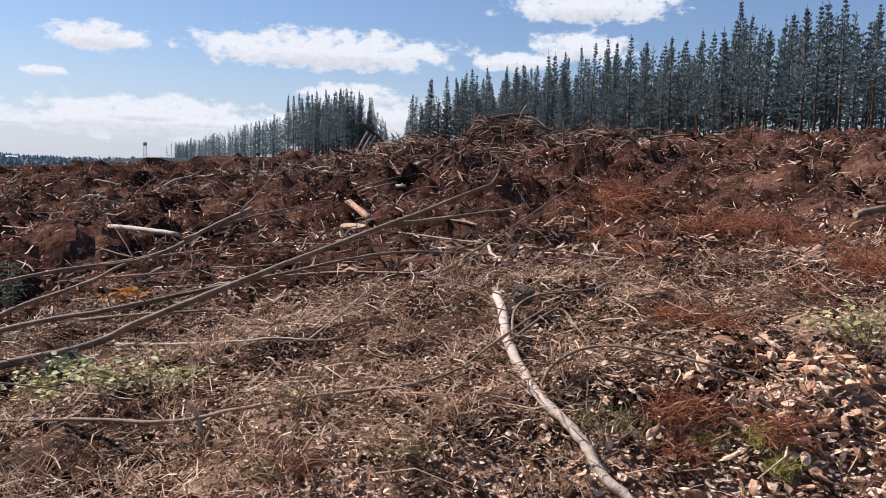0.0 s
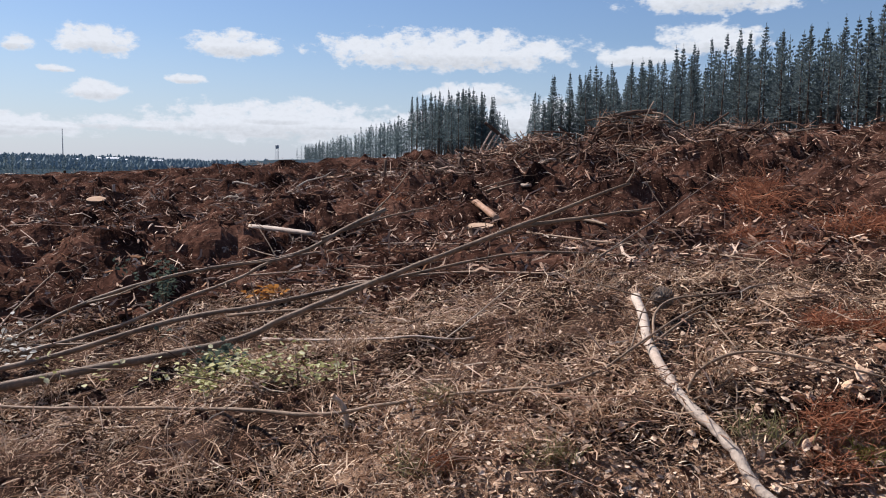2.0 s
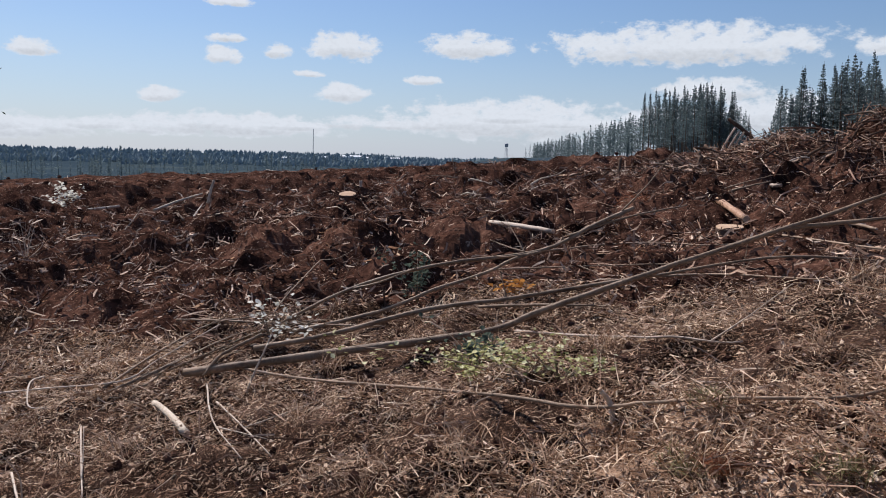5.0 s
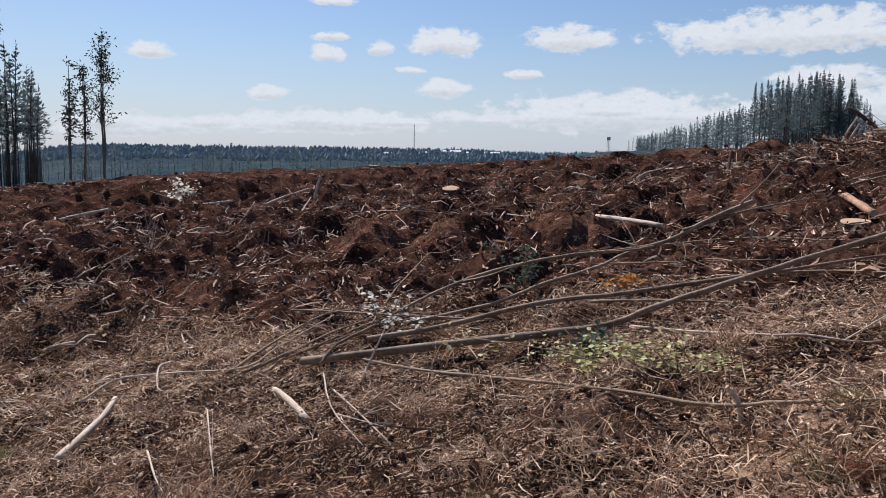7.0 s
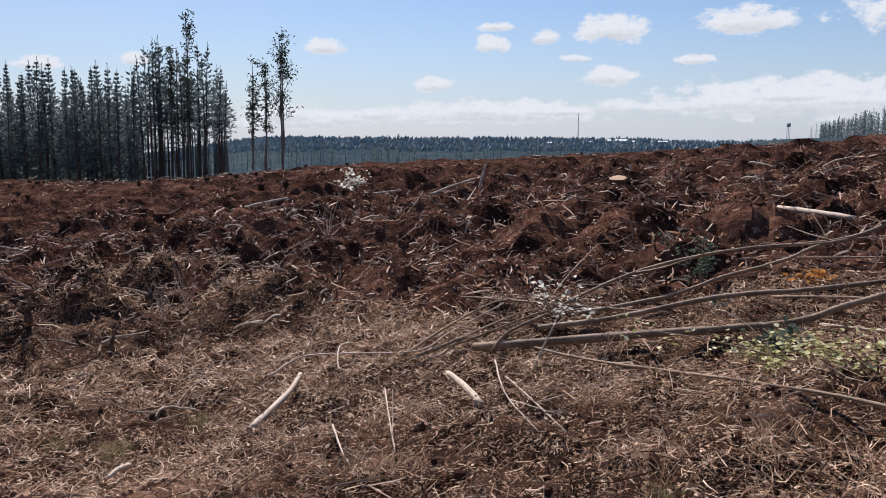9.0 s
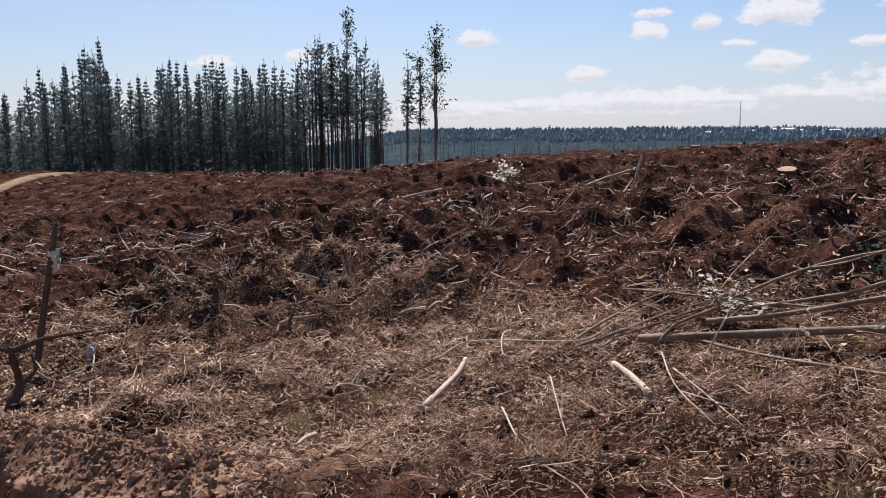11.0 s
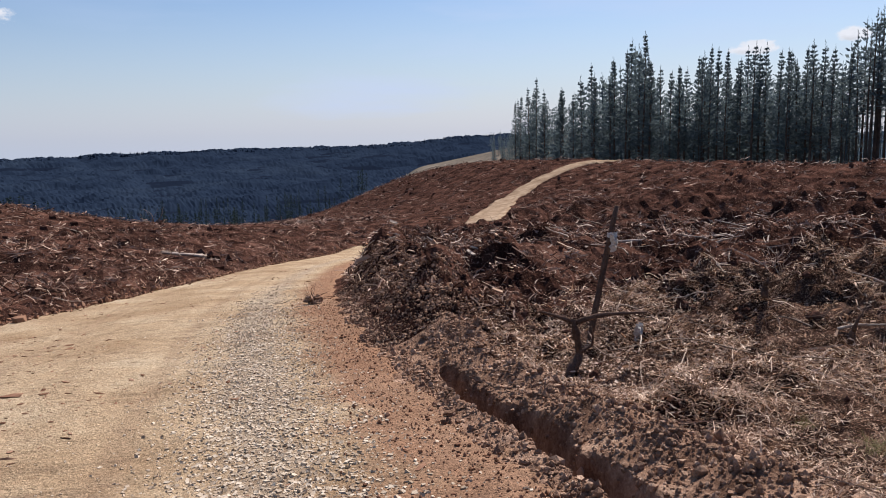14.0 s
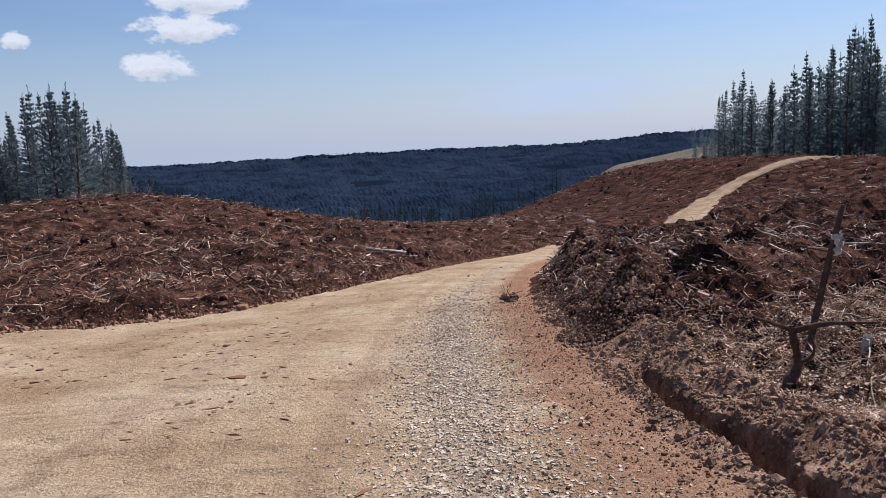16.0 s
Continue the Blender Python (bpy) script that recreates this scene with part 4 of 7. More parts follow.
def build_back_rows():
    """The trees deep in the stands, as one mass."""
    r2 = np.random.default_rng(77)
    kinds = []
    for i in range(4):
        trunk, (cv, cf), dead = pine_parts(r2, 18.0, (0.12, 0.2, 0.15, 0.25)[i], 0.5)
        kinds.append((np.concatenate([trunk[0], cv, dead[0]]), np.concatenate([trunk[1], *[f + len(trunk[0]) for f in cf], dead[1] + len(trunk[0]) + len(cv)])))
    for i in range(2):
        trunk, (cv, cf), dead = pine_parts(r2, 17.0, 0.74, 0.5)
        thin = trunk[0] * [0.6, 0.6, 1]
        kinds.append((np.concatenate([thin, cv, dead[0]]), np.concatenate([trunk[1], *[f + len(thin) for f in cf], dead[1] + len(thin) + len(cv)])))
    stands = [kinds[i % 4] for i in range(len(back_rows))] + [kinds[4 + i % 2] for i in range(len(poles))]
    for places, shapes, mat, label in ((back_rows + poles, stands, HAZED_NEEDLE, "dense dark interior of the pine plantation"),
                                       (valley_rows, [kinds[i % 4] for i in range(len(valley_rows))], SHADE_TONED_NEEDLE, "dark green pines below the rim of the clearing, shade in their colour")):
        vs, fs, n = [], [], 0
        for (x, y, size), (v, f) in zip(places, shapes):
            a = r2.uniform(0, 6.283)
            c, s = math.cos(a) * size, math.sin(a) * size
            vs.append(np.stack([v[:, 0] * c - v[:, 1] * s + x, v[:, 0] * s + v[:, 1] * c + y, v[:, 2] * size + float(ground(x, y)) - 0.15], 1))
            fs.append(f + n)
            n += len(v)
        tagged(new("pine_forest", mesh("pine_forest", np.concatenate(vs), np.concatenate(fs), mat=mat)), label, "forest", kind="stuff")


build_back_rows()


def make_gum(seed, tall, stems, spread):
    """A thin, wind-blown eucalypt: slender stems that fork upwards into ragged tufts."""
    rng = np.random.default_rng(seed)
    root = new("eucalyptus_tree")
    c, d, ln, wd = [], [], [], []

    def tuft_at(p, size, count):
        for q in range(count):
            c.append(p + rng.normal(0, size, 3) * [1, 1, 0.8])
            d.append(rng.normal(0, 0.6, 3) + np.array([0.35, 0.2, -0.15]))
            ln.append(rng.uniform(0.3, 0.6))
            wd.append(rng.uniform(0.05, 0.11))

    for k in range(stems):
        h = np.linspace(0, tall * (1 if k == 0 else rng.uniform(0.75, 0.95)), 12)
        lean = rng.normal(0, spread * 0.25, 2) * (k > 0)
        path = np.stack([lean[0] * (h / tall) ** 1.5 + np.cumsum(rng.normal(0.015, 0.07, 12)), lean[1] * (h / tall) ** 1.5 + np.cumsum(rng.normal(0, 0.07, 12)), h], 1)
        stem = part("trunk", mesh("gum_trunk", *tube(path, 0.12 * (1 - h / tall * 0.9) ** 0.7 + 0.012, 6), mat=GUM_BARK, smooth=True), root)
        for z in np.linspace(tall * 0.38, h[-1] * 0.97, 17):
            if rng.random() < 0.2:
                continue
            p = np.array([np.interp(z, h, path[:, i]) for i in range(3)])
            a, u = rng.uniform(0, 6.283), z / tall
            reach = spread * rng.uniform(0.35, 1.0) * (1.25 - u * 0.85)
            e = p + np.array([math.cos(a) * reach, math.sin(a) * reach, reach * rng.uniform(0.9, 1.8)])
            part("limb", mesh("gum_limb", *prisms(p[None], e[None], [0.04], [0.014], 4), mat=GUM_BARK), stem)
            for q in np.linspace(0.45, 1.05, 4):
                tuft_at(p + (e - p) * q, 0.3, 4)
        tuft_at(path[-1] + [0.25, 0.1, 0.1], 0.35, 30)
    v, f = blades(np.array(c), unit(np.array(d)), np.array(ln), np.array(wd), rng)
    part("crown", mesh("gum_crown", v, f, mat=GUM_LEAF), root)
    return tagged(root, "slender eucalyptus with sparse wind-blown foliage", "tree", "lone eucalypts")


for seed, az, d, top, stems, spread in ((1, 121.7, 112, 7.3, 3, 2.7), (2, 123.7, 113, 5.5, 2, 1.3), (5, 122.9, 115, 5.3, 2, 1.3), (3, 127.9, 113, 8.5, 2, 0.9), (6, 128.8, 114, 6.2, 2, 0.8)):
    x, y = at_bearing(az, d)
    z = float(ground(x, y)) - 0.2
    g = make_gum(seed, 1.45 + d * math.tan(radians(top)) - z, stems, spread)
    g.matrix_basis = pose(x, y, z, 0, 0, 40 * seed)


# ------------------------------------------------------------------ far country
def build_far_woods():
    """Small conifers and round trees over the far slopes and along the plain."""
    rng = np.random.default_rng(11)
    az = np.concatenate([rng.uniform(140, 206, 1500), rng.uniform(88, 140, 3600)])
    r = np.concatenate([2000 + 250 * rng.random(1500), 1500 * 1.75 ** rng.random(3600)])
    x, y = -np.sin(np.radians(az)) * r, np.cos(np.radians(az)) * r
    z = ground(x, y)
    tall = rng.uniform(8, 15, len(x)) * np.where(az < 140, 1, 0.62)
    ang = np.arange(6) * np.pi / 3
    ring = np.stack([np.cos(ang), np.sin(ang), 0 * ang], 1)
    wide = tall * rng.uniform(0.14, 0.3, len(x)) * np.where((az < 139) & (rng.random(len(x)) < 0.6), 2.0, 1)
    base = np.stack([x, y, z - 1], 1)
    v = [base[:, None] + ring[None] * wide[:, None, None] * rng.uniform(0.7, 1.2, (len(x), 6, 1)) + np.array([0, 0, 1.0]) * (tall * 0.12)[:, None, None],
         base[:, None] + ring[None] * (wide * 0.75)[:, None, None] * rng.uniform(0.6, 1.3, (len(x), 6, 1)) + np.array([0, 0, 1.0]) * (tall * 0.55)[:, None, None] ,
         (base + np.array([0, 0, 1.0]) * tall[:, None])[:, None]]
    v = np.concatenate(v, 1).reshape(-1, 3)
    k = np.arange(6)
    q = np.stack([k, (k + 1) % 6, 6 + (k + 1) % 6, 6 + k], 1)
    t = np.stack([6 + k, 6 + (k + 1) % 6, np.full(6, 12)], 1)
    o = (np.arange(len(x)) * 13)[:, None, None]
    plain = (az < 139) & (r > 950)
    for pick, mat, label in ((~plain, HAZED_FAR_WOOD, "dark woods over the valley slopes with blue haze in their colour"), (plain, HAZED_PLAIN_WOOD, "woods along the distant plain with blue-green haze in their colour")):
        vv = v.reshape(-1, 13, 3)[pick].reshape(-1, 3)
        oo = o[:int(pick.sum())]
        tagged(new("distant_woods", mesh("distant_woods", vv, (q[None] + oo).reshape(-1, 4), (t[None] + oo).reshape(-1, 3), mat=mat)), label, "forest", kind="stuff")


def build_canopy():
    """The closed tops of the woods over the valley slopes."""
    az, r = np.radians(np.arange(136, 208, 0.15)), np.geomspace(430, 2250, 150)
    x, y = -np.sin(az)[:, None] * r, np.cos(az)[:, None] * r
    tops = np.random.default_rng(12).uniform(-1, 1, x.shape)
    z = ground(x, y) + 3.0 + 0.7 * tops * (1 + 2.2 * smooth(1850, 2050, r)) + 5 * waves(x, y, 60, 15) + 3 * waves(x, y, 22, 16)
    n, m = x.shape
    i = np.arange(n - 1)[:, None] * m + np.arange(m - 1)
    f = np.stack([i, i + 1, i + m + 1, i + m], 2).reshape(-1, 4)
    tagged(new("distant_woods", mesh("distant_woods", np.stack([x, y, z], 2).reshape(-1, 3), f, mat=HAZED_FAR_WOOD)), "wooded valley slopes with dark blue haze in their colour", "forest", kind="stuff")


# valley woods: dark green turned navy, with the haze put into the colour
HAZED_FAR_WOOD = material("hazed_far_wood", None, None, scale=0.006, fine=0.05, bump=0.0,
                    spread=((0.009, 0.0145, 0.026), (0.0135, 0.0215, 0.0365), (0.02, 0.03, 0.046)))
# woods of the plain, paled and blued: haze painted into the leaf colour
HAZED_PLAIN_WOOD = material("hazed_plain_wood", None, None, scale=0.01, fine=0.1, bump=0.0, island=0.5,
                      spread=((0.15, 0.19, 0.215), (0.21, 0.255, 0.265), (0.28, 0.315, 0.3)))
build_far_woods()
build_canopy()


# ------------------------------------------------------------------ litter on the felled ground
def wild_places(n, r0, r1, az0, az1, rng, margin=0.12):
    """Random places on the felled ground, as thick near as far to the eye."""
    az = np.radians(rng.uniform(az0, az1, n))
    r = r0 * (r1 / r0) ** rng.random(n)
    x, y = -np.sin(az) * r, np.cos(az) * r
    s, lb = road_right(y) - x, left_bank(x, y)
    margin = margin + 0.95 * smooth(-2.2, -3.2, y) * smooth(-10.5, -8, y)
    ok = ((s > margin) | ((lb > 0.06) & (s < 0))) & (far_road(x, y) > 1.9)
    return x[ok], y[ok], r[ok]


def sticks(name, n, r0, r1, az0, az1, length, radius, seed, mat, label, category, lift=0.02, tilt=0.2, kinked=True, patch=0.0):
    rng = np.random.default_rng(seed)
    x, y, r = wild_places(n, r0, r1, az0, az1, rng)
    if patch:
        keep = rng.random(len(x)) < np.clip(0.6 + patch * (waves(x, y, 0.9, 40) + 0.6 * waves(x, y, 0.35, 41)), 0.06, 1)
        x, y, r = x[keep], y[keep], r[keep]
    n = len(x)
    a = rng.uniform(0, 6.283, n)
    ln = rng.uniform(*length, n) * rng.choice([0.6, 1.0, 1.0, 1.7], n)
    rad = rng.uniform(*radius, n)
    p = np.stack([x, y, ground(x, y) + rad + rng.random(n) * lift], 1)
    t = rng.normal(0, tilt, n)
    d = np.stack([np.cos(a) * np.cos(t), np.sin(a) * np.cos(t), np.sin(t)], 1) * ln[:, None] * 0.5
    if kinked:
        bent(name, p - d, p + rng.normal(0, 0.09, (n, 3)) * ln[:, None], p + d, rad, mat, label, category)
    else:
        tagged(new(name, mesh(name, *prisms(p - d, p + d, rad, rad * 0.6), mat=mat)), label, category, kind="stuff")


def curls(name, n, r0, r1, az0, az1, length, radius, seed, mat, label, category, lift, tilt, patch, zone=0):
    """Thin slightly bent stalks. zone: 1 within the litter only, -1 on the bare soil only."""
    rng = np.random.default_rng(seed)
    x, y, r = wild_places(n, r0, r1, az0, az1, rng)
    keep = rng.random(len(x)) < np.clip(0.6 + patch * (waves(x, y, 0.9, 40) + 0.6 * waves(x, y, 0.35, 41)), 0.06, 1)
    coarse = smooth(4, 11, r) if zone > 0 else 0 * r
    if zone:
        keep &= zone * litter_reach(x, y) > -0.6 * rng.random(len(x)) ** 2
    x, y, coarse = x[keep], y[keep], coarse[keep]
    n = len(x)
    a, t = rng.uniform(0, 6.283, n), rng.normal(0, tilt, n)
    ln = rng.uniform(*length, n) * rng.choice([0.6, 1.0, 1.0, 1.6], n) * (1 + 0.25 * coarse)
    wd = rng.uniform(*radius, n) * (1 + 1.2 * coarse)
    p = np.stack([x, y, ground(x, y) + wd + rng.random(n) ** 1.5 * lift], 1)
    d = np.stack([np.cos(a) * np.cos(t), np.sin(a) * np.cos(t), np.sin(t)], 1)
    s = unit(np.cross(d, rng.normal(size=(n, 3)) + [[0, 0, 1.2]]))
    bow = np.cross(d, s) * rng.normal(0, 0.06, (n, 1)) + s * rng.normal(0, 0.12, (n, 1))
    rows = []
    for u, q, w in ((-0.5, 0.0, 0.75), (0.05, 1.0, 1.0), (0.5, 0.0, 0.35)):
        c = p + (d * u + bow * q) * ln[:, None]
        rows += [c - s * (wd * w)[:, None], c + s * (wd * w)[:, None]]
    v = np.stack(rows, 1).reshape(-1, 3)
    f = np.array([(0, 1, 3, 2), (2, 3, 5, 4)])
    tagged(new(name, mesh(name, v, (f[None] + (np.arange(n) * 6)[:, None, None]).reshape(-1, 4), mat=mat)), label, category, kind="stuff")


def bent(name, p0, p1, p2, rad, mat, label, category):
    """Sticks with one kink, each a single piece of skin."""
    n = len(p0)
    v0, _ = prisms(p0, p1, rad, rad * 0.9)
    v1, _ = prisms(p1, p2, rad * 0.9, rad * 0.45)
    v = np.concatenate([v0.reshape(n, 6, 3), v1.reshape(n, 6, 3)[:, 3:]], 1).reshape(-1, 3)
    k = np.arange(3)
    f = np.concatenate([np.stack([k + o, (k + 1) % 3 + o, 3 + o + (k + 1) % 3, 3 + o + k], 1) for o in (0, 3)])
    tagged(new(name, mesh(name, v, (f[None] + (np.arange(n) * 9)[:, None, None]).reshape(-1, 4), mat=mat)), label, category, kind="stuff")


def flakes(name, n, r0, r1, az0, az1, size, seed, mat, label, category, lift=0.02, tilt=0.3):
    rng = np.random.default_rng(seed)
    x, y, r = wild_places(n, r0, r1, az0, az1, rng)
    n = len(x)
    a, ln = rng.uniform(0, 6.283, n), rng.uniform(*size, n)
    wd, th = ln * rng.uniform(0.1, 0.4, n), ln * rng.uniform(0.04, 0.1, n)
    d = np.stack([np.cos(a), np.sin(a), rng.normal(0, tilt, n)], 1)
    d = unit(d)
    w = unit(np.stack([-np.sin(a), np.cos(a), rng.normal(0, tilt, n)], 1))
    nrm = unit(np.cross(d, w))
    c = np.stack([x, y, ground(x, y) + rng.random(n) * lift + th], 1)
    v, f = plates(c, d * ln[:, None], w * wd[:, None], nrm * th[:, None], rng)
    tagged(new(name, mesh(name, v, f, mat=mat)), label, category, kind="stuff")


def clods(name, n, r0, r1, az0, az1, size, seed, mat, label, category, sink=0.2):
    rng = np.random.default_rng(seed)
    x, y, r = wild_places(n, r0, r1, az0, az1, rng)
    n = len(x)
    s = rng.uniform(*size, n)[:, None] * rng.uniform(0.6, 1.25, (n, 3))
    c = np.stack([x, y, ground(x, y) + s[:, 2] * (0.5 - sink)], 1)
    v, f = lumps(c, s, rng, fine=size[1] > 0.05 and r0 < 20)
    tagged(new(name, mesh(name, v, f, mat=mat)), label, category, kind="stuff")


curls("needle_litter", 120000, 1.9, 13.5, 30, 166, (0.03, 0.1), (0.0013, 0.003), 1, STRAW, "dry tan pine needles and straw on the soil", "litter", 0.09, 0.45, 1.7, 1)
curls("needle_litter", 50000, 1.9, 4.6, 30, 150, (0.025, 0.08), (0.0009, 0.002), 12, STRAW, "fine dry needles close to the road", "litter", 0.06, 0.45, 1.3, 1)
sticks("twig_litter", 4200, 2.4, 14, 30, 205, (0.08, 0.26), (0.0015, 0.004), 2, STICK, "broken grey-brown twigs strewn over the soil", "twigs", 0.1, 0.3)
sticks("slash", 2600, 12, 40, 30, 208, (0.2, 0.6), (0.006, 0.016), 3, STICK, "splintered branches left from the felling", "branches", 0.14, 0.35)
curls("slash", 52000, 5.5, 26, 30, 206, (0.04, 0.2), (0.004, 0.013), 14, STICK, "short broken wood and twigs in the turned soil", "branches", 0.12, 0.5, 0.6, -1)
curls("slash", 50000, 18, 75, 30, 207, (0.08, 0.4), (0.009, 0.022), 4, STICK, "grey broken branches over the clearing", "branches", 0.2, 0.45, 0.5)
curls("slash", 14000, 55, 170, 30, 207, (0.3, 0.95), (0.016, 0.036), 9, STICK, "grey broken branches over the far clearing", "branches", 0.22, 0.3, 0.3)
clods("soil_clods", 800, 28, 160, 60, 206, (0.08, 0.26), 10, CLOD, "heaps of dark turned soil on the far hill", "clods")
hill_rng = np.random.default_rng(60)


def hill_debris():
    """Slash and turned earth over the hillside that falls to the valley."""
    rng = hill_rng
    n = 6500
    x, y = rng.uniform(-80, 40, n), rng.uniform(-150, -45, n)
    ok = (far_road(x, y) > 2.0) & ((x < -14) | (x > 2))
    x, y = x[ok], y[ok]
    n = len(x)
    a, t = rng.uniform(0, 6.283, n), rng.normal(0, 0.2, n)
    ln = rng.uniform(0.15, 0.65, n)
    p = np.stack([x, y, ground(x, y) + rng.uniform(0.03, 0.25, n)], 1)
    d = np.stack([np.cos(a) * np.cos(t), np.sin(a) * np.cos(t), np.sin(t)], 1) * ln[:, None]
    bent("slash", p - d, p + rng.normal(0, 0.12, (n, 3)), p + d, rng.uniform(0.012, 0.03, n), STICK, "broken branches over the hillside above the valley", "branches")
    m = 900
    x, y = rng.uniform(-80, 40, m), rng.uniform(-150, -45, m)
    ok = (far_road(x, y) > 2.2) & ((x < -14) | (x > 2))
    x, y = x[ok], y[ok]
    half = rng.uniform(0.1, 0.3, len(x))[:, None] * rng.uniform(0.6, 1.2, (len(x), 3))
    v, f = lumps(np.stack([x, y, ground(x, y) + half[:, 2] * 0.1], 1), half, rng)
    tagged(new("soil_clods", mesh("soil_clods", v, f, mat=CLOD)), "heaps of dark earth over the hillside", "clods", kind="stuff")


hill_debris()
def scraps(name, x, y, size, lift, rng, mat, label):
    """Small crumpled leaves and bark flakes: six-cornered, each corner bent its own way."""
    n = len(x)
    a = np.arange(6)[None] * 1.0472 + rng.uniform(0, 6.283, (n, 1)) + rng.normal(0, 0.2, (n, 6))
    rad = size[:, None] * rng.uniform(0.55, 1.2, (n, 6)) * (0.72 + 0.4 * np.abs(np.cos(a - rng.uniform(0, 6.283, (n, 1)))))
    tx, ty = rng.normal(0, 0.26, (n, 1)), rng.normal(0, 0.26, (n, 1))
    u, w = np.cos(a) * rad, np.sin(a) * rad
    ring = np.stack([u, w, u * tx + w * ty + rng.normal(0, 0.2, (n, 6)) * size[:, None]], 2)
    mid = np.zeros((n, 1, 3))
    mid[:, 0, 2] = rng.normal(0, 0.25, n) * size
    v = np.concatenate([ring, mid], 1) + np.stack([x, y, ground(x, y) + size * 0.4 + rng.random(n) * lift], 1)[:, None]
    k = np.arange(6)
    f = np.stack([k, (k + 1) % 6, np.full(6, 6)], 1)
    tagged(new(name, mesh(name, v.reshape(-1, 3), (f[None] + (np.arange(n) * 7)[:, None, None]).reshape(-1, 3), mat=mat)), label, "litter", kind="stuff")


def strew_scraps():
    rng = np.random.default_rng(66)
    n = 15000
    y = rng.uniform(0.8, 4.8, n)
    x = road_right(y) - 0.3 - rng.gamma(1.7, 0.3, n)
    scraps("leaf_litter", x, y, 0.004 + 0.014 * rng.random(n) ** 2, 0.045, rng, PALE_CHIP, "pale tan bark flakes and dry leaves at the field's edge")
    x, y, r = wild_places(46000, 1.9, 13.5, 30, 164, rng)
    keep = (rng.random(len(x)) < np.clip(0.5 + 1.2 * waves(x, y, 0.9, 40) + 0.8 * waves(x, y, 0.35, 41), 0.05, 1)) & (litter_reach(x, y) > -0.5)
    x, y, r = x[keep], y[keep], r[keep]
    scraps("leaf_litter", x, y, rng.uniform(0.004, 0.011, len(x)) * (1 + 0.9 * smooth(4, 11, r)), 0.05, rng, PALE_CHIP, "curled dry leaf scraps among the needles")
    n = 2600
    k = rng.integers(0, 3, n)
    x, y = np.array([-4.1, -4.9, -3.5])[k] + rng.normal(0, 0.42, n), np.array([-7.2, -8.4, -6.2])[k] + rng.normal(0, 0.5, n)
    scraps("leaf_litter", x, y, rng.uniform(0.006, 0.02, n), 0.06, rng, PALE_CHIP, "pale dry bark and leaf scraps round the dead trunk")


PALE_CHIP = material("pale_bark_flakes", None, None, scale=9, fine=60, bump=0.4, island=0.8, through_light=0.1, rough=0.6, gloss=0.15,
                     spread=((0.065, 0.034, 0.022), (0.3, 0.18, 0.115), (0.58, 0.4, 0.27), (0.85, 0.66, 0.48)))
strew_scraps()
curls("needle_litter", 34000, 5.8, 13.5, 108, 166, (0.05, 0.15), (0.0016, 0.0035), 16, STRAW, "dry tan straw and needles on the hillside", "litter", 0.1, 0.45, 1.7, 1)
sticks("wood_splinters", 1300, 8, 36, 70, 150, (0.05, 0.22), (0.004, 0.011), 17, PALE_CHIP, "pale split sticks over the churned soil", "chips", 0.12, 0.4)
sticks("wood_splinters", 1300, 14, 60, 150, 207, (0.08, 0.3), (0.008, 0.02), 18, PALE_CHIP, "pale split sticks on the slope beside the road", "chips", 0.14, 0.4)
flakes("wood_splinters", 8000, 7, 60, 30, 208, (0.012, 0.05), 6, CHIP, "pale split wood pieces among the soil", "chips", 0.06, 0.4)
clods("soil_clods", 1600, 2.5, 13, 30, 205, (0.008, 0.03), 7, CLOD, "small dark clods of turned soil", "clods")
clods("soil_clods", 1500, 7, 50, 30, 208, (0.02, 0.085), 8, CLOD, "dark clods of turned soil", "clods", 0.45)


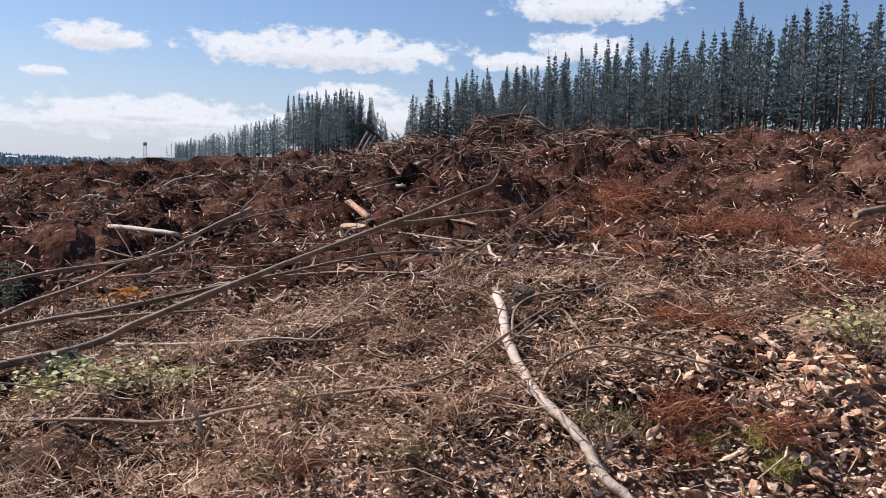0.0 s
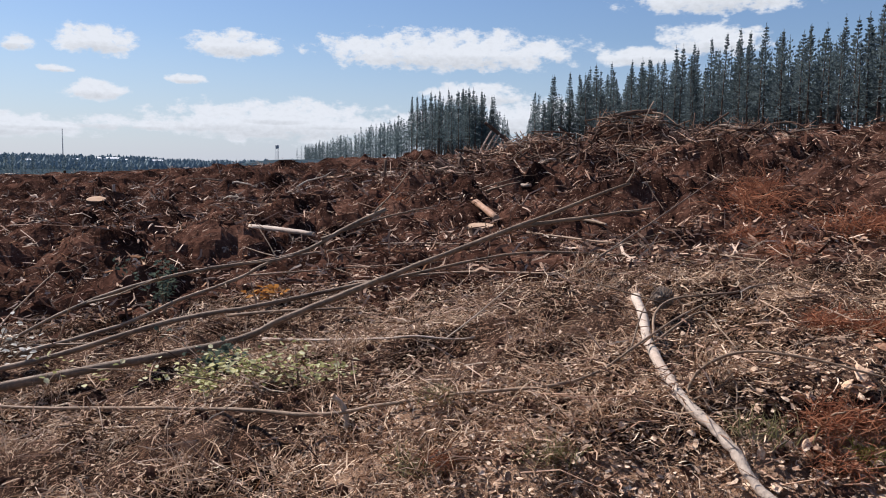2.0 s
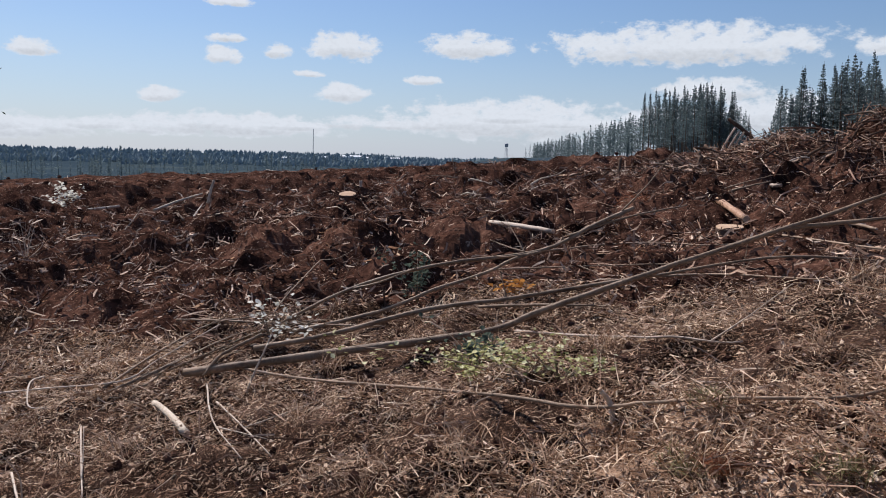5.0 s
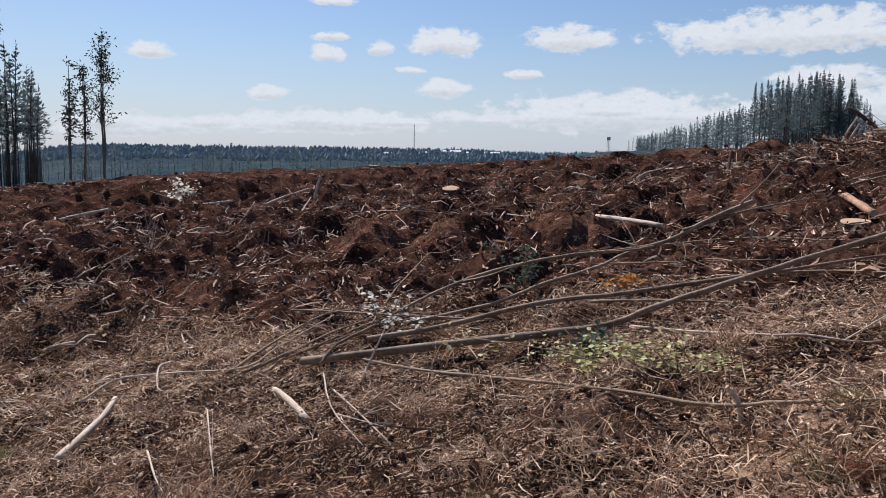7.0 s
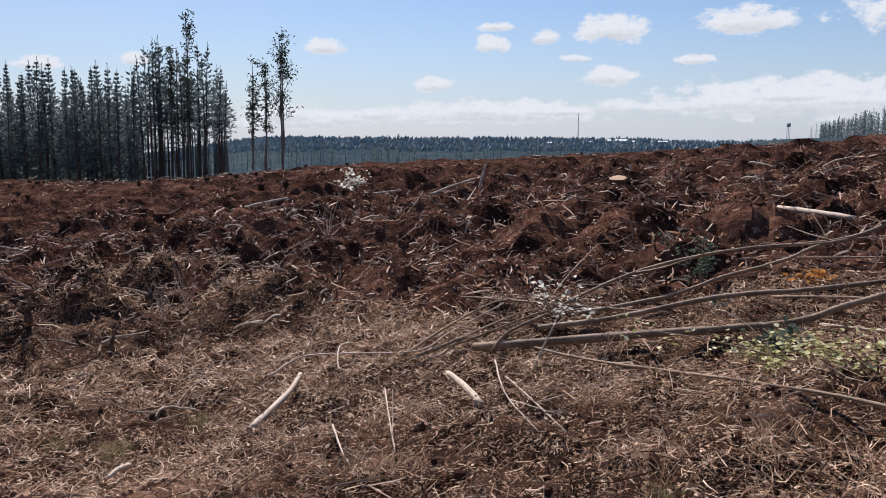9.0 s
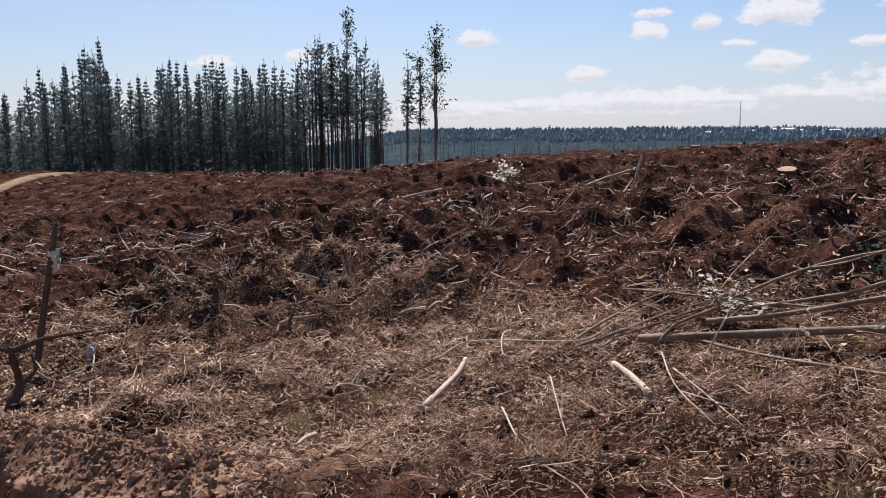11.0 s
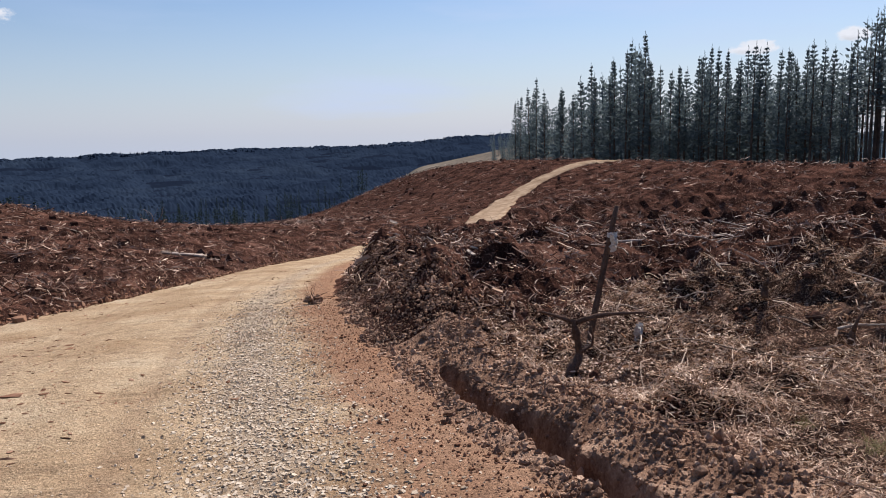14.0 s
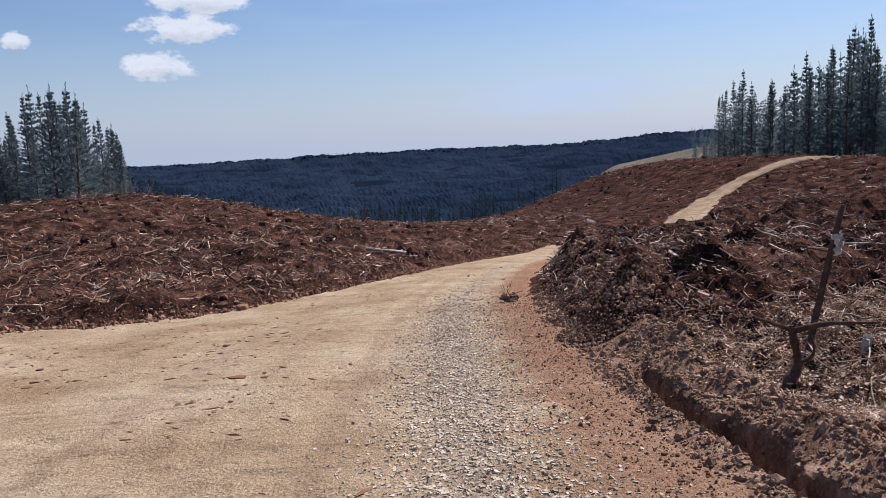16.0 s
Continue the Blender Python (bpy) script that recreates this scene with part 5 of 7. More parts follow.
def road_stones():
    """Loose stones: thick in the band beside the wheel track, sparse over the rest of the road."""
    rng = np.random.default_rng(31)
    for count, s0, s1, size in ((30000, 1.36, 0.36, (0.004, 0.0155)), (5500, 3.9, 2.4, (0.0025, 0.008)), (2500, 0.75, 0.4, (0.003, 0.011))):
        y = -2.2 - 20 * rng.random(count) ** 1.5
        s = rng.normal(s0, s1, count)
        x = road_right(y) + s
        ok = (s > 0.05) & (left_bank(x, y) < -0.3) & (rng.random(count) < smooth(-21, -9, y))
        x, y = x[ok], y[ok]
        n = len(x)
        half = size[0] + (size[1] - size[0]) * rng.random(n) ** 2
        d = unit(rng.normal(size=(n, 3)) * [1, 1, 0.22])
        w = unit(np.cross(d, rng.normal(size=(n, 3)) * [0.22, 0.22, 1]))
        h = np.cross(d, w)
        v, f = plates(np.stack([x, y, road_height(x, y) + half * 0.16], 1), d * half[:, None], w * (half * rng.uniform(0.6, 1, n))[:, None],
                      h * (half * rng.uniform(0.25, 0.5, n))[:, None], rng)
        tagged(new("gravel", mesh("gravel", v, f, mat=STONE)), "loose grey and tan gravel on the road", "gravel", kind="stuff")
    n = 6500                                                    # crumbs of red earth along the shoulder
    y = -2.3 - 13 * rng.random(n) ** 1.3
    s = np.abs(rng.normal(0, 0.42, n)) + 0.02
    x = road_right(y) + s
    half = (rng.gamma(1.5, 0.0026, n)[:, None] + 0.0015) * rng.uniform(0.6, 1.2, (n, 3))
    v, f = lumps(np.stack([x, y, road_height(x, y) + half[:, 2] * 0.3], 1), half, rng, 0.35)
    tagged(new("earth_crumbs", mesh("earth_crumbs", v, f, mat=RED_CRUMB)), "crumbs of red-brown earth on the road's shoulder", "clods", kind="stuff")
    n = 5000                                                    # crumbs along the road's other edge
    x, q = 9 - 21 * rng.random(n) ** 0.8, rng.normal(0.05, 0.28, n)
    y = -15.2 - 2.2 * np.logaddexp(0, (2.4 - x) * 1.5) / 1.5 + q
    half = (rng.gamma(1.6, 0.011, n)[:, None] + 0.005) * rng.uniform(0.6, 1.2, (n, 3))
    v, f = lumps(np.stack([x, y, np.maximum(road_height(x, y), ground(x, y)) + half[:, 2] * 0.3], 1), half, rng, 0.35)
    tagged(new("earth_crumbs", mesh("earth_crumbs", v, f, mat=RED_CRUMB)), "crumbs of red-brown earth along the far bank", "clods", kind="stuff")
    n = 9000                                                    # bits of bark and twig on the road
    y = -2.5 - 24 * rng.random(n) ** 1.3
    x = road_right(y) + rng.uniform(0.5, 11, n)
    ok = (left_bank(x, y) < -0.4) & (rng.random(n) < np.clip(0.35 + 1.1 * waves(x, y, 1.3, 27), 0.05, 1))
    x, y = x[ok], y[ok]
    n = len(x)
    half = (rng.gamma(1.6, 0.006, n) + 0.003)[:, None] * np.stack([rng.uniform(0.8, 2.6, n), rng.uniform(0.4, 1.0, n), np.full(n, 0.3)], 1)
    v, f = lumps(np.stack([x, y, road_height(x, y) + half[:, 2] * 0.5], 1), half, rng, 0.4)
    tagged(new("bark_scraps", mesh("bark_scraps", v, f, mat=RED_CRUMB)), "brown scraps of bark pressed into the road", "bark", kind="stuff")


RED_CRUMB = material("red_earth_crumbs", None, None, scale=9, fine=60, bump=0.3, island=0.8, spread=((0.09, 0.045, 0.028), (0.2, 0.105, 0.064), (0.33, 0.2, 0.13)))
road_stones()


# ------------------------------------------------------------------ things on the felled ground
PALE_WOOD = material("weathered_wood", (0.3, 0.22, 0.165), (0.55, 0.45, 0.36), scale=3, fine=30, bump=0.5, random=0.25, rough=0.65, gloss=0.15)
GREY_BARK = material("sapling_bark", (0.065, 0.04, 0.026), (0.36, 0.25, 0.168), scale=4, fine=35, bump=0.5, random=0.2, rough=0.65, gloss=0.15)
DARK_BARK = material("dark_bark", (0.045, 0.03, 0.022), (0.15, 0.1, 0.075), scale=5, fine=30, bump=0.8, random=0.2)
CUT_WOOD = material("cut_wood", (0.32, 0.2, 0.125), (0.54, 0.39, 0.28), scale=6, fine=40, bump=0.3)
ORANGE_BARK = material("stripped_bark", (0.2, 0.095, 0.05), (0.44, 0.27, 0.17), scale=5, fine=30, bump=0.6, rough=0.65, gloss=0.15)
RED_NEEDLE = material("browned_needles", None, None, scale=5, fine=40, bump=0.0, island=0.7, through_light=0.3,
                      spread=((0.11, 0.04, 0.024), (0.26, 0.1, 0.055), (0.42, 0.21, 0.12)))
YELLOW_NEEDLE = material("fading_needles", None, None, scale=5, fine=40, bump=0.0, island=0.7, through_light=0.35,
                         spread=((0.2, 0.17, 0.04), (0.36, 0.34, 0.09), (0.45, 0.42, 0.16)))
GRASS = material("grass_blades", None, None, scale=5, fine=40, bump=0.0, island=0.7, through_light=0.35,
                 spread=((0.1, 0.09, 0.035), (0.2, 0.18, 0.085), (0.38, 0.31, 0.18)))
LEAF = material("pale_leaves", None, None, scale=6, fine=40, bump=0.0, island=0.8, through_light=0.4, rough=0.8,
                spread=((0.12, 0.125, 0.04), (0.44, 0.42, 0.19), (0.86, 0.82, 0.58)))
SILVER_LEAF = material("silver_leaves", None, None, scale=6, fine=40, bump=0.0, island=0.6, through_light=0.4, rough=0.8,
                       spread=((0.4, 0.37, 0.3), (0.68, 0.65, 0.57), (0.86, 0.83, 0.76)))
DRY_LEAF = material("orange_leaves", None, None, scale=6, fine=40, bump=0.0, island=0.7, through_light=0.3,
                    spread=((0.25, 0.1, 0.03), (0.5, 0.23, 0.06), (0.6, 0.35, 0.12)))
BLEACHED = material("bleached_wood", (0.3, 0.225, 0.16), (0.62, 0.51, 0.395), scale=5, fine=40, bump=0.5, random=0.2, rough=0.65, gloss=0.15)
CLOTH = material("dirty_cloth", (0.4, 0.37, 0.33), (0.68, 0.65, 0.6), scale=9, fine=70, bump=0.4)
METAL = material("mast_steel", (0.3, 0.3, 0.31), (0.42, 0.42, 0.43), scale=0.5, fine=6, bump=0.0, rough=0.5)
WHITE_ROOF = material("white_sheet_roof", (0.65, 0.66, 0.67), (0.8, 0.8, 0.8), scale=0.2, fine=3, bump=0.0, rough=0.5)


DITCH_SOIL = material("ditch_earth", None, None, scale=7, fine=45, bump=0.8, island=0.5, spread=((0.085, 0.048, 0.031), (0.26, 0.16, 0.105), (0.52, 0.36, 0.245)))


def place(x, y, lift=0.0):
    return np.array([x, y, float(ground(x, y)) + lift])


def curve(pts, steps=5):
    """A smooth line through points."""
    p = np.asarray(pts, float)
    p = np.concatenate([2 * p[:1] - p[1:2], p, 2 * p[-1:] - p[-2:-1]])
    out = []
    for i in range(1, len(p) - 2):
        for t in np.linspace(0, 1, steps, endpoint=False):
            a, b, c, d = p[i - 1:i + 3]
            out.append(0.5 * (2 * b + (c - a) * t + (2 * a - 5 * b + 4 * c - d) * t * t + (3 * b - a - 3 * c + d) * t ** 3))
    return np.array(out + [p[-2]])


def stem_mesh(pts, r0, r1, mat, seed=0, sides=7, knots=0.12, steps=5):
    rng = np.random.default_rng(seed)
    path = curve(pts, steps) if len(pts) > 2 else np.linspace(pts[0], pts[-1], 6)
    n = len(path)
    path = path + rng.normal(0, min(r0, 0.03) * 0.07, (n, 3))
    rad = np.linspace(r0, r1, n) * (1 + rng.uniform(-knots, knots, n))
    v, f, ends = tube(path, rad, sides)
    v[:-2] += rng.normal(0, 0.045, (len(v) - 2, 3)) * np.repeat(rad, sides)[:, None]
    return mesh("stem", v, f, ends, mat=mat, smooth=True)


def laid(pts):
    """Points over the even lie of the ground, without its clods."""
    return [np.array([x, y, float(ground(x, y, 0.0)) + lift + 0.08 * float(smooth(8, 14, math.hypot(x, y)))]) for x, y, lift in pts]


def stem_thing(name, pts, r0, r1, mat, label, category, seed=0, group="", twigs=0):
    """A stick or log on the ground, with broken-off twigs as parts."""
    p = laid(pts)
    root = new(name)
    path = curve(p) if len(p) > 2 else np.linspace(p[0], p[-1], 8)
    sunk = np.pad(np.maximum(ground(path[:, 0], path[:, 1]) + r0 + 0.02 - path[:, 2], 0), 3, mode="edge")
    sunk = np.pad([sunk[i:i + 7].max() for i in range(len(path))], 2, mode="edge")
    path[:, 2] += 0.9 * np.array([sunk[i:i + 5].mean() for i in range(len(path))])         # it rides over the clods
    main = part("stem", stem_mesh(path, r0, r1, mat, seed, steps=1), root)
    rng = np.random.default_rng(seed + 50)
    for k in range(twigs):
        b = path[int(rng.integers(len(path) // 4, len(path)))]
        d = unit(np.array([rng.normal(), rng.normal(), abs(rng.normal(0.2, 0.4))]))
        ln = rng.uniform(0.15, 0.6)
        part("twig", stem_mesh([b, b + d * ln * 0.5 + rng.normal(0, 0.03, 3), b + d * ln], r1 * 0.6 + 0.002, 0.0015, mat, seed + k, 4), main)
    return tagged(root, label, category, group)


# felled saplings lying across one another
sapling = new("felled_sapling")
A = [(-5.19, -1.7, 0.14), (-5.06, -0.71, 0.14), (-4.97, -0.10, 0.13), (-4.92, 0.31, 0.13), (-4.87, 0.64, 0.21), (-4.79, 1.21, 0.31), (-4.69, 1.97, 0.45), (-4.60, 2.62, 0.61)]
part("trunk", stem_mesh(laid(A), 0.031, 0.01, GREY_BARK, 1, 9), sapling)
part("branch", stem_mesh(laid([(-4.70, 1.94, 0.44), (-4.65, 2.3, 0.43), (-4.58, 2.76, 0.44)]), 0.017, 0.007, GREY_BARK, 2), sapling)
part("branch", stem_mesh(laid([(-4.60, 2.6, 0.61), (-4.6, 2.64, 0.67), (-4.6, 2.65, 0.74)]), 0.008, 0.003, GREY_BARK, 3), sapling)
part("twig", stem_mesh(laid([(-5.25, -1.2, 0.3), (-5.2, -1.45, 0.22), (-5.12, -1.55, 0.12)]), 0.012, 0.008, GREY_BARK, 4), sapling)
tagged(sapling, "long grey-barked felled sapling with a forked tip lying across the litter", "fallen sapling", "felled saplings")


def fallen(r0, r1, label, *pts, twigs=1, mat=None):
    """One thin stem lying over the litter: plan places and heights above the ground."""
    return stem_thing("fallen_branch", pts, r0, r1, mat or GREY_BARK, label, "branch", int(abs(pts[0][0] * 97 + pts[0][1] * 31) * 10) % 900, "felled saplings", twigs)


fallen(0.021, 0.005, "grey felled sapling bowed over the ground", (-5.5, -1.32, 0.16), (-5.51, -0.8, 0.17), (-5.53, -0.1, 0.23), (-5.54, 0.46, 0.21), (-5.56, 1.49, 0.21),
       (-5.58, 2.31, 0.22), (-5.6, 3.18, 0.1), (-5.62, 3.87, 0.05), twigs=3)
fallen(0.012, 0.018, "arched pale sapling propped off the soil", (-6.22, -1.33, 0.15), (-6.3, -0.94, 0.29), (-6.39, -0.54, 0.37), (-6.51, -0.03, 0.4), (-6.68, 0.74, 0.38), (-6.78, 1.19, 0.53),
       (-6.85, 1.52, 0.63), twigs=2)
fallen(0.008, 0.003, "thin twig rising from an arched sapling", (-6.83, 1.42, 0.62), (-6.87, 1.62, 0.8), (-6.93, 1.85, 1.07), twigs=0)
fallen(0.013, 0.005, "side branch of an arched sapling", (-6.73, 0.97, 0.47), (-6.84, 1.47, 0.56), (-6.96, 1.99, 0.6), twigs=0)
fallen(0.018, 0.01, "slender brown sapling lying with the others", (-6.03, -1.17, 0.12), (-6.18, -0.52, 0.15), (-6.28, -0.11, 0.24), (-6.37, 0.28, 0.3), (-6.42, 0.52, 0.38), (-6.47, 0.72, 0.4), twigs=4)
fallen(0.009, 0.005, "thin brown sapling top on dark soil", (-7.73, 0.28, 0.12), (-7.45, 0.85, 0.12), (-7.26, 1.26, 0.12), (-6.79, 2.01, 0.12), twigs=2)
fallen(0.011, 0.006, "thin straight branch on the churned soil", (-8.36, 0.86, 0.15), (-8.34, 1.41, 0.15), (-7.95, 2.02, 0.15), (-7.48, 2.46, 0.15), (-7.68, 2.98, 0.15))
fallen(0.013, 0.007, "thin grey branch beneath the felled saplings", (-6.15, 0.23, 0.08), (-5.8, 0.6, 0.1), (-5.44, 1.01, 0.08))
fallen(0.011, 0.005, "thin grey sapling top among the others", (-6.53, 1.61, 0.08), (-6.13, 2.07, 0.08), (-4.99, 2.36, 0.08), twigs=3)
fallen(0.011, 0.007, "long thin branch on dark brush", (-7.09, -2.45, 0.12), (-6.77, -1.95, 0.12), (-6.31, -1.24, 0.12), (-5.75, -0.46, 0.12), twigs=3)
fallen(0.009, 0.004, "thin bare branch leaning up from the litter", (-4.66, 2.32, 0.08), (-6.03, 3.54, 0.3), (-8.61, 5.9, 0.5), twigs=3)
fallen(0.01, 0.005, "thin bare branch on reddish litter", (-8.36, 3.35, 0.1), (-6.72, 3.51, 0.1), (-5.62, 3.64, 0.1), (-4.06, 3.21, 0.1), twigs=3)
fallen(0.008, 0.004, "thin twig leaning over dark brush", (-6.68, -1.5, 0.1), (-7.31, -1.47, 0.2), (-8.31, -1.38, 0.3))
fallen(0.009, 0.0065, "long whip-thin branch lying over the needles", (-5.2, -1.36, 0.12), (-4.45, -0.59, 0.08), (-3.47, 0.29, 0.06), (-3.14, 0.62, 0.06), (-2.95, 0.91, 0.06), (-2.82, 1.19, 0.06), (-2.74, 1.45, 0.06), twigs=2)
fallen(0.0065, 0.003, "whip-thin branch arched beside a broken stick", (-2.74, 1.45, 0.06), (-2.77, 1.59, 0.06), (-2.82, 1.76, 0.1), (-2.96, 2.02, 0.12), (-3.18, 2.36, 0.1))
fallen(0.008, 0.004, "thin curved twig over the straw", (-5.04, 0.45, 0.06), (-4.27, 0.85, 0.06), (-3.93, 0.98, 0.06), (-3.76, 1.17, 0.06), (-3.61, 1.36, 0.06), mat=PALE_WOOD)
fallen(0.007, 0.004, "pale twig standing out of the brush", (-4.74, -1.16, 0.0), (-4.81, -1.09, 0.23), (-4.86, -1.04, 0.36), mat=PALE_WOOD)
fallen(0.009, 0.004, "thin pale branch over a dark hollow", (-5.3, -3.43, 0.05), (-5.62, -3.33, 0.1), (-5.51, -2.83, 0.12), (-5.35, -2.19, 0.12), (-5.69, -2.07, 0.15), (-6.35, -1.82, 0.2), twigs=2, mat=PALE_WOOD)
fallen(0.008, 0.004, "curled grey twig above a dark hollow", (-5.86, -3.02, 0.12), (-5.57, -2.95, 0.16), (-5.21, -2.76, 0.08), (-5.15, -2.6, 0.03), twigs=0, mat=PALE_WOOD)
fallen(0.009, 0.005, "bare branch among tangled brush", (-5.88, -2.04, 0.06), (-5.29, -2.0, 0.08), (-5.45, -2.19, 0.06), twigs=2)
fallen(0.011, 0.006, "brown branch in tangled brush", (-5.33, -2.3, 0.1), (-5.96, -2.18, 0.14), (-6.57, -1.99, 0.16), (-6.83, -1.71, 0.12), twigs=3)
for q in range(7):
    fallen(0.006, 0.003, "thin brown twig in a brush of felled tops", (-5.25 - 0.08 * q, -2.25 + 0.07 * q, 0.08), (-5.75 - 0.06 * q, -1.85 + 0.1 * q, 0.14 + 0.02 * (q % 3)), (-6.4 + 0.05 * q, -1.5 + 0.1 * q, 0.16), twigs=2)
fallen(0.006, 0.003, "thin pale twig on the straw", (-5.1, -1.52, 0.05), (-4.12, -1.17, 0.05), (-3.33, -0.79, 0.05), mat=PALE_WOOD)
fallen(0.006, 0.003, "straight pale twig on the straw", (-4.64, -1.31, 0.05), (-3.97, -0.96, 0.05), (-3.4, -0.68, 0.05), mat=PALE_WOOD)
fallen(0.006, 0.003, "long pale twig pointing across the straw", (-4.61, -2.11, 0.05), (-3.78, -1.7, 0.05), (-3.26, -1.44, 0.05), mat=PALE_WOOD)
fallen(0.007, 0.003, "short pale twig on the straw", (-3.79, -2.05, 0.05), (-3.4, -1.8, 0.05), (-3.1, -1.59, 0.05), mat=PALE_WOOD)
fallen(0.006, 0.003, "arching grey twig over bark litter", (-2.44, 1.73, 0.04), (-2.44, 1.79, 0.12), (-2.44, 1.94, 0.14), (-2.34, 2.1, 0.12), (-2.21, 2.23, 0.1), (-2.14, 2.36, 0.06), (-2.09, 2.39, 0.03), twigs=0)
fallen(0.004, 0.002, "fine twig over bark litter", (-2.21, 2.23, 0.1), (-2.19, 2.26, 0.06), (-2.17, 2.26, 0.02), twigs=0)
fallen(0.005, 0.002, "fine grey twig over the straw", (-2.41, 1.74, 0.03), (-2.4, 1.83, 0.06), (-2.42, 1.89, 0.08), twigs=0)
fallen(0.005, 0.002, "fine hanging twig over the straw", (-2.48, 1.9, 0.09), (-2.38, 1.88, 0.06), (-2.27, 1.81, 0.05), (-2.17, 1.78, 0.03), twigs=0)
fallen(0.007, 0.003, "crooked bare twig on reddish litter", (-2.94, 1.89, 0.05), (-3.17, 2.02, 0.08), (-3.2, 2.13, 0.12), (-3.13, 2.36, 0.12), (-3.27, 2.64, 0.1), (-3.3, 3.02, 0.06))
fallen(0.006, 0.003, "fine bare twig beside a broken stick", (-2.84, 1.83, 0.08), (-3.07, 2.17, 0.08), (-2.81, 2.1, 0.08), (-2.64, 2.06, 0.06), twigs=0)

# broken stick with a cone beside its splintered end
stick = new("broken_stick")
H = [(-3.44, 2.07, 0.1), (-3.15, 1.96, 0.075), (-2.93, 1.86, 0.06), (-2.6, 1.75, 0.055), (-2.4, 1.71, 0.05), (-2.26, 1.73, 0.045), (-2.16, 1.74, 0.045), (-2.06, 1.74, 0.045),
     (-1.98, 1.77, 0.045), (-1.86, 1.8, 0.04)]
part("stem", stem_mesh(laid(H), 0.021, 0.014, PALE_WOOD, 7, 9), stick)
end = laid(H)[0]
for k in range(6):
    rr = np.random.default_rng(k)
    part("splinter", mesh("splinter", *prisms((end + rr.normal(0, 0.008, 3))[None], (end + np.array([-0.05, 0.02, 0.03]) + rr.normal(0, 0.022, 3))[None], [0.007], [0.002], 4), mat=CUT_WOOD), stick, "torn pale end")
tagged(stick, "broken grey-white stick with a splintered end on the needles", "stick")


def pine_cone(x, y, size, label):
    """Overlapping scales in a spiral round an egg-shaped core."""
    root = new("pine_cone")
    rng = np.random.default_rng(3)
    c, d, ln, wd, th = [], [], [], [], []
    for k in range(110):
        u = (k + 0.5) / 110
        a = k * 2.39996
        z = (u - 0.5) * size * 1.9
        rad = size * 0.62 * math.sin(math.pi * min(1, 0.12 + u * 0.86)) ** 0.75
        out = np.array([math.cos(a), math.sin(a), 0.45])
        c.append(np.array([math.cos(a) * rad, math.sin(a) * rad, z]))
        d.append(unit(out))
        ln.append(size * 0.17)
    c, d = np.array(c), np.array(d)
    side = unit(np.cross(d, [[0, 0, 1.0]]))
    v, f = plates(np.zeros((1, 3)), np.array([[size * 0.15, 0, 0]]), np.array([[0, size * 0.13, 0]]), np.array([[0, 0, size * 0.045]]), rng)
    scale = mesh("scale", v, f, mat=CONE)
    lay = np.array(Euler((radians(72), 0, radians(40))).to_matrix())
    for k in range(len(c)):
        axes = np.stack([d[k], side[k], np.cross(d[k], side[k])], 1)
        m = Matrix((lay @ axes).tolist()).to_4x4()
        m.translation = Vector((lay @ c[k]).tolist())
        part("scale", scale, root).matrix_basis = m
    core, cf = lumps(np.zeros((1, 3)), np.array([[size * 0.5, size * 0.5, size * 0.9]]), rng, 0.03)
    part("core", mesh("core", core @ lay.T, cf, mat=DARK_BARK), root)
    root.location = (x, y, float(ground(x, y, 0.0)) + 0.07)
    return tagged(root, label, "pine cone")


CONE = material("cone_scales", (0.13, 0.085, 0.06), (0.46, 0.36, 0.27), scale=20, fine=90, bump=0.4, random=0.5)
pine_cone(-3.45, 2.21, 0.068, "open grey-brown pine cone resting against a broken stick")


# logs, splinters and stubs
def log_thing(pts, r0, r1, label, mat=PALE_WOOD, seed=0, name="log"):
    p = laid(pts)
    if len(p) > 2 and pts[0][:2] != pts[-1][:2]:                # a log is stiff: it bridges the hollows
        for k in range(1, len(p) - 1):
            p[k][2] = p[0][2] + (p[-1][2] - p[0][2]) * k / (len(p) - 1) + 0.012 * (k % 2)
    root = new(name)
    part("stem", stem_mesh(p, r0, r1, mat, seed, 10, 0.08), root)
    for e0, e1, r in ((p[0], p[1], r0), (p[-1], p[-2], r1)):
        d = unit(e0 - e1)
        part("cut_end", mesh("cut_end", *tube([e0 + d * 0.002, e0 + d * 0.012], [r * 0.93, r * 0.88], 10), mat=CUT_WOOD), root, "pale cut end")
    return tagged(root, label, "log")


log_thing([(-5.24, -3.11, 0.06), (-4.77, -2.91, 0.06), (-4.36, -2.79, 0.05), (-3.9, -2.66, 0.05)], 0.017, 0.021, "bent pale branch with grey bark on the straw", PALE_WOOD, 1, "branch_log")
log_thing([(-4.84, -1.76, 0.06), (-4.45, -1.52, 0.06), (-4.05, -1.28, 0.05)], 0.018, 0.02, "short stripped white stick on dark litter", BLEACHED, 2, "peeled_stick")
log_thing([(-11.85, 0.47, 0.14), (-11.1, 0.85, 0.13), (-10.4, 1.23, 0.1)], 0.038, 0.03, "pale stripped log on the churned soil", PALE_WOOD, 3)
log_thing([(-12.6, 3.95, 0.16), (-11.2, 3.7, 0.14), (-9.9, 3.5, 0.12)], 0.05, 0.045, "orange-barked pine log beside a stump", ORANGE_BARK, 4)
log_thing([(-9.6, 3.9, 0.1), (-8.9, 4.3, 0.08), (-8.4, 4.3, 0.08)], 0.022, 0.014, "thin grey log beside a stump", GREY_BARK, 5)
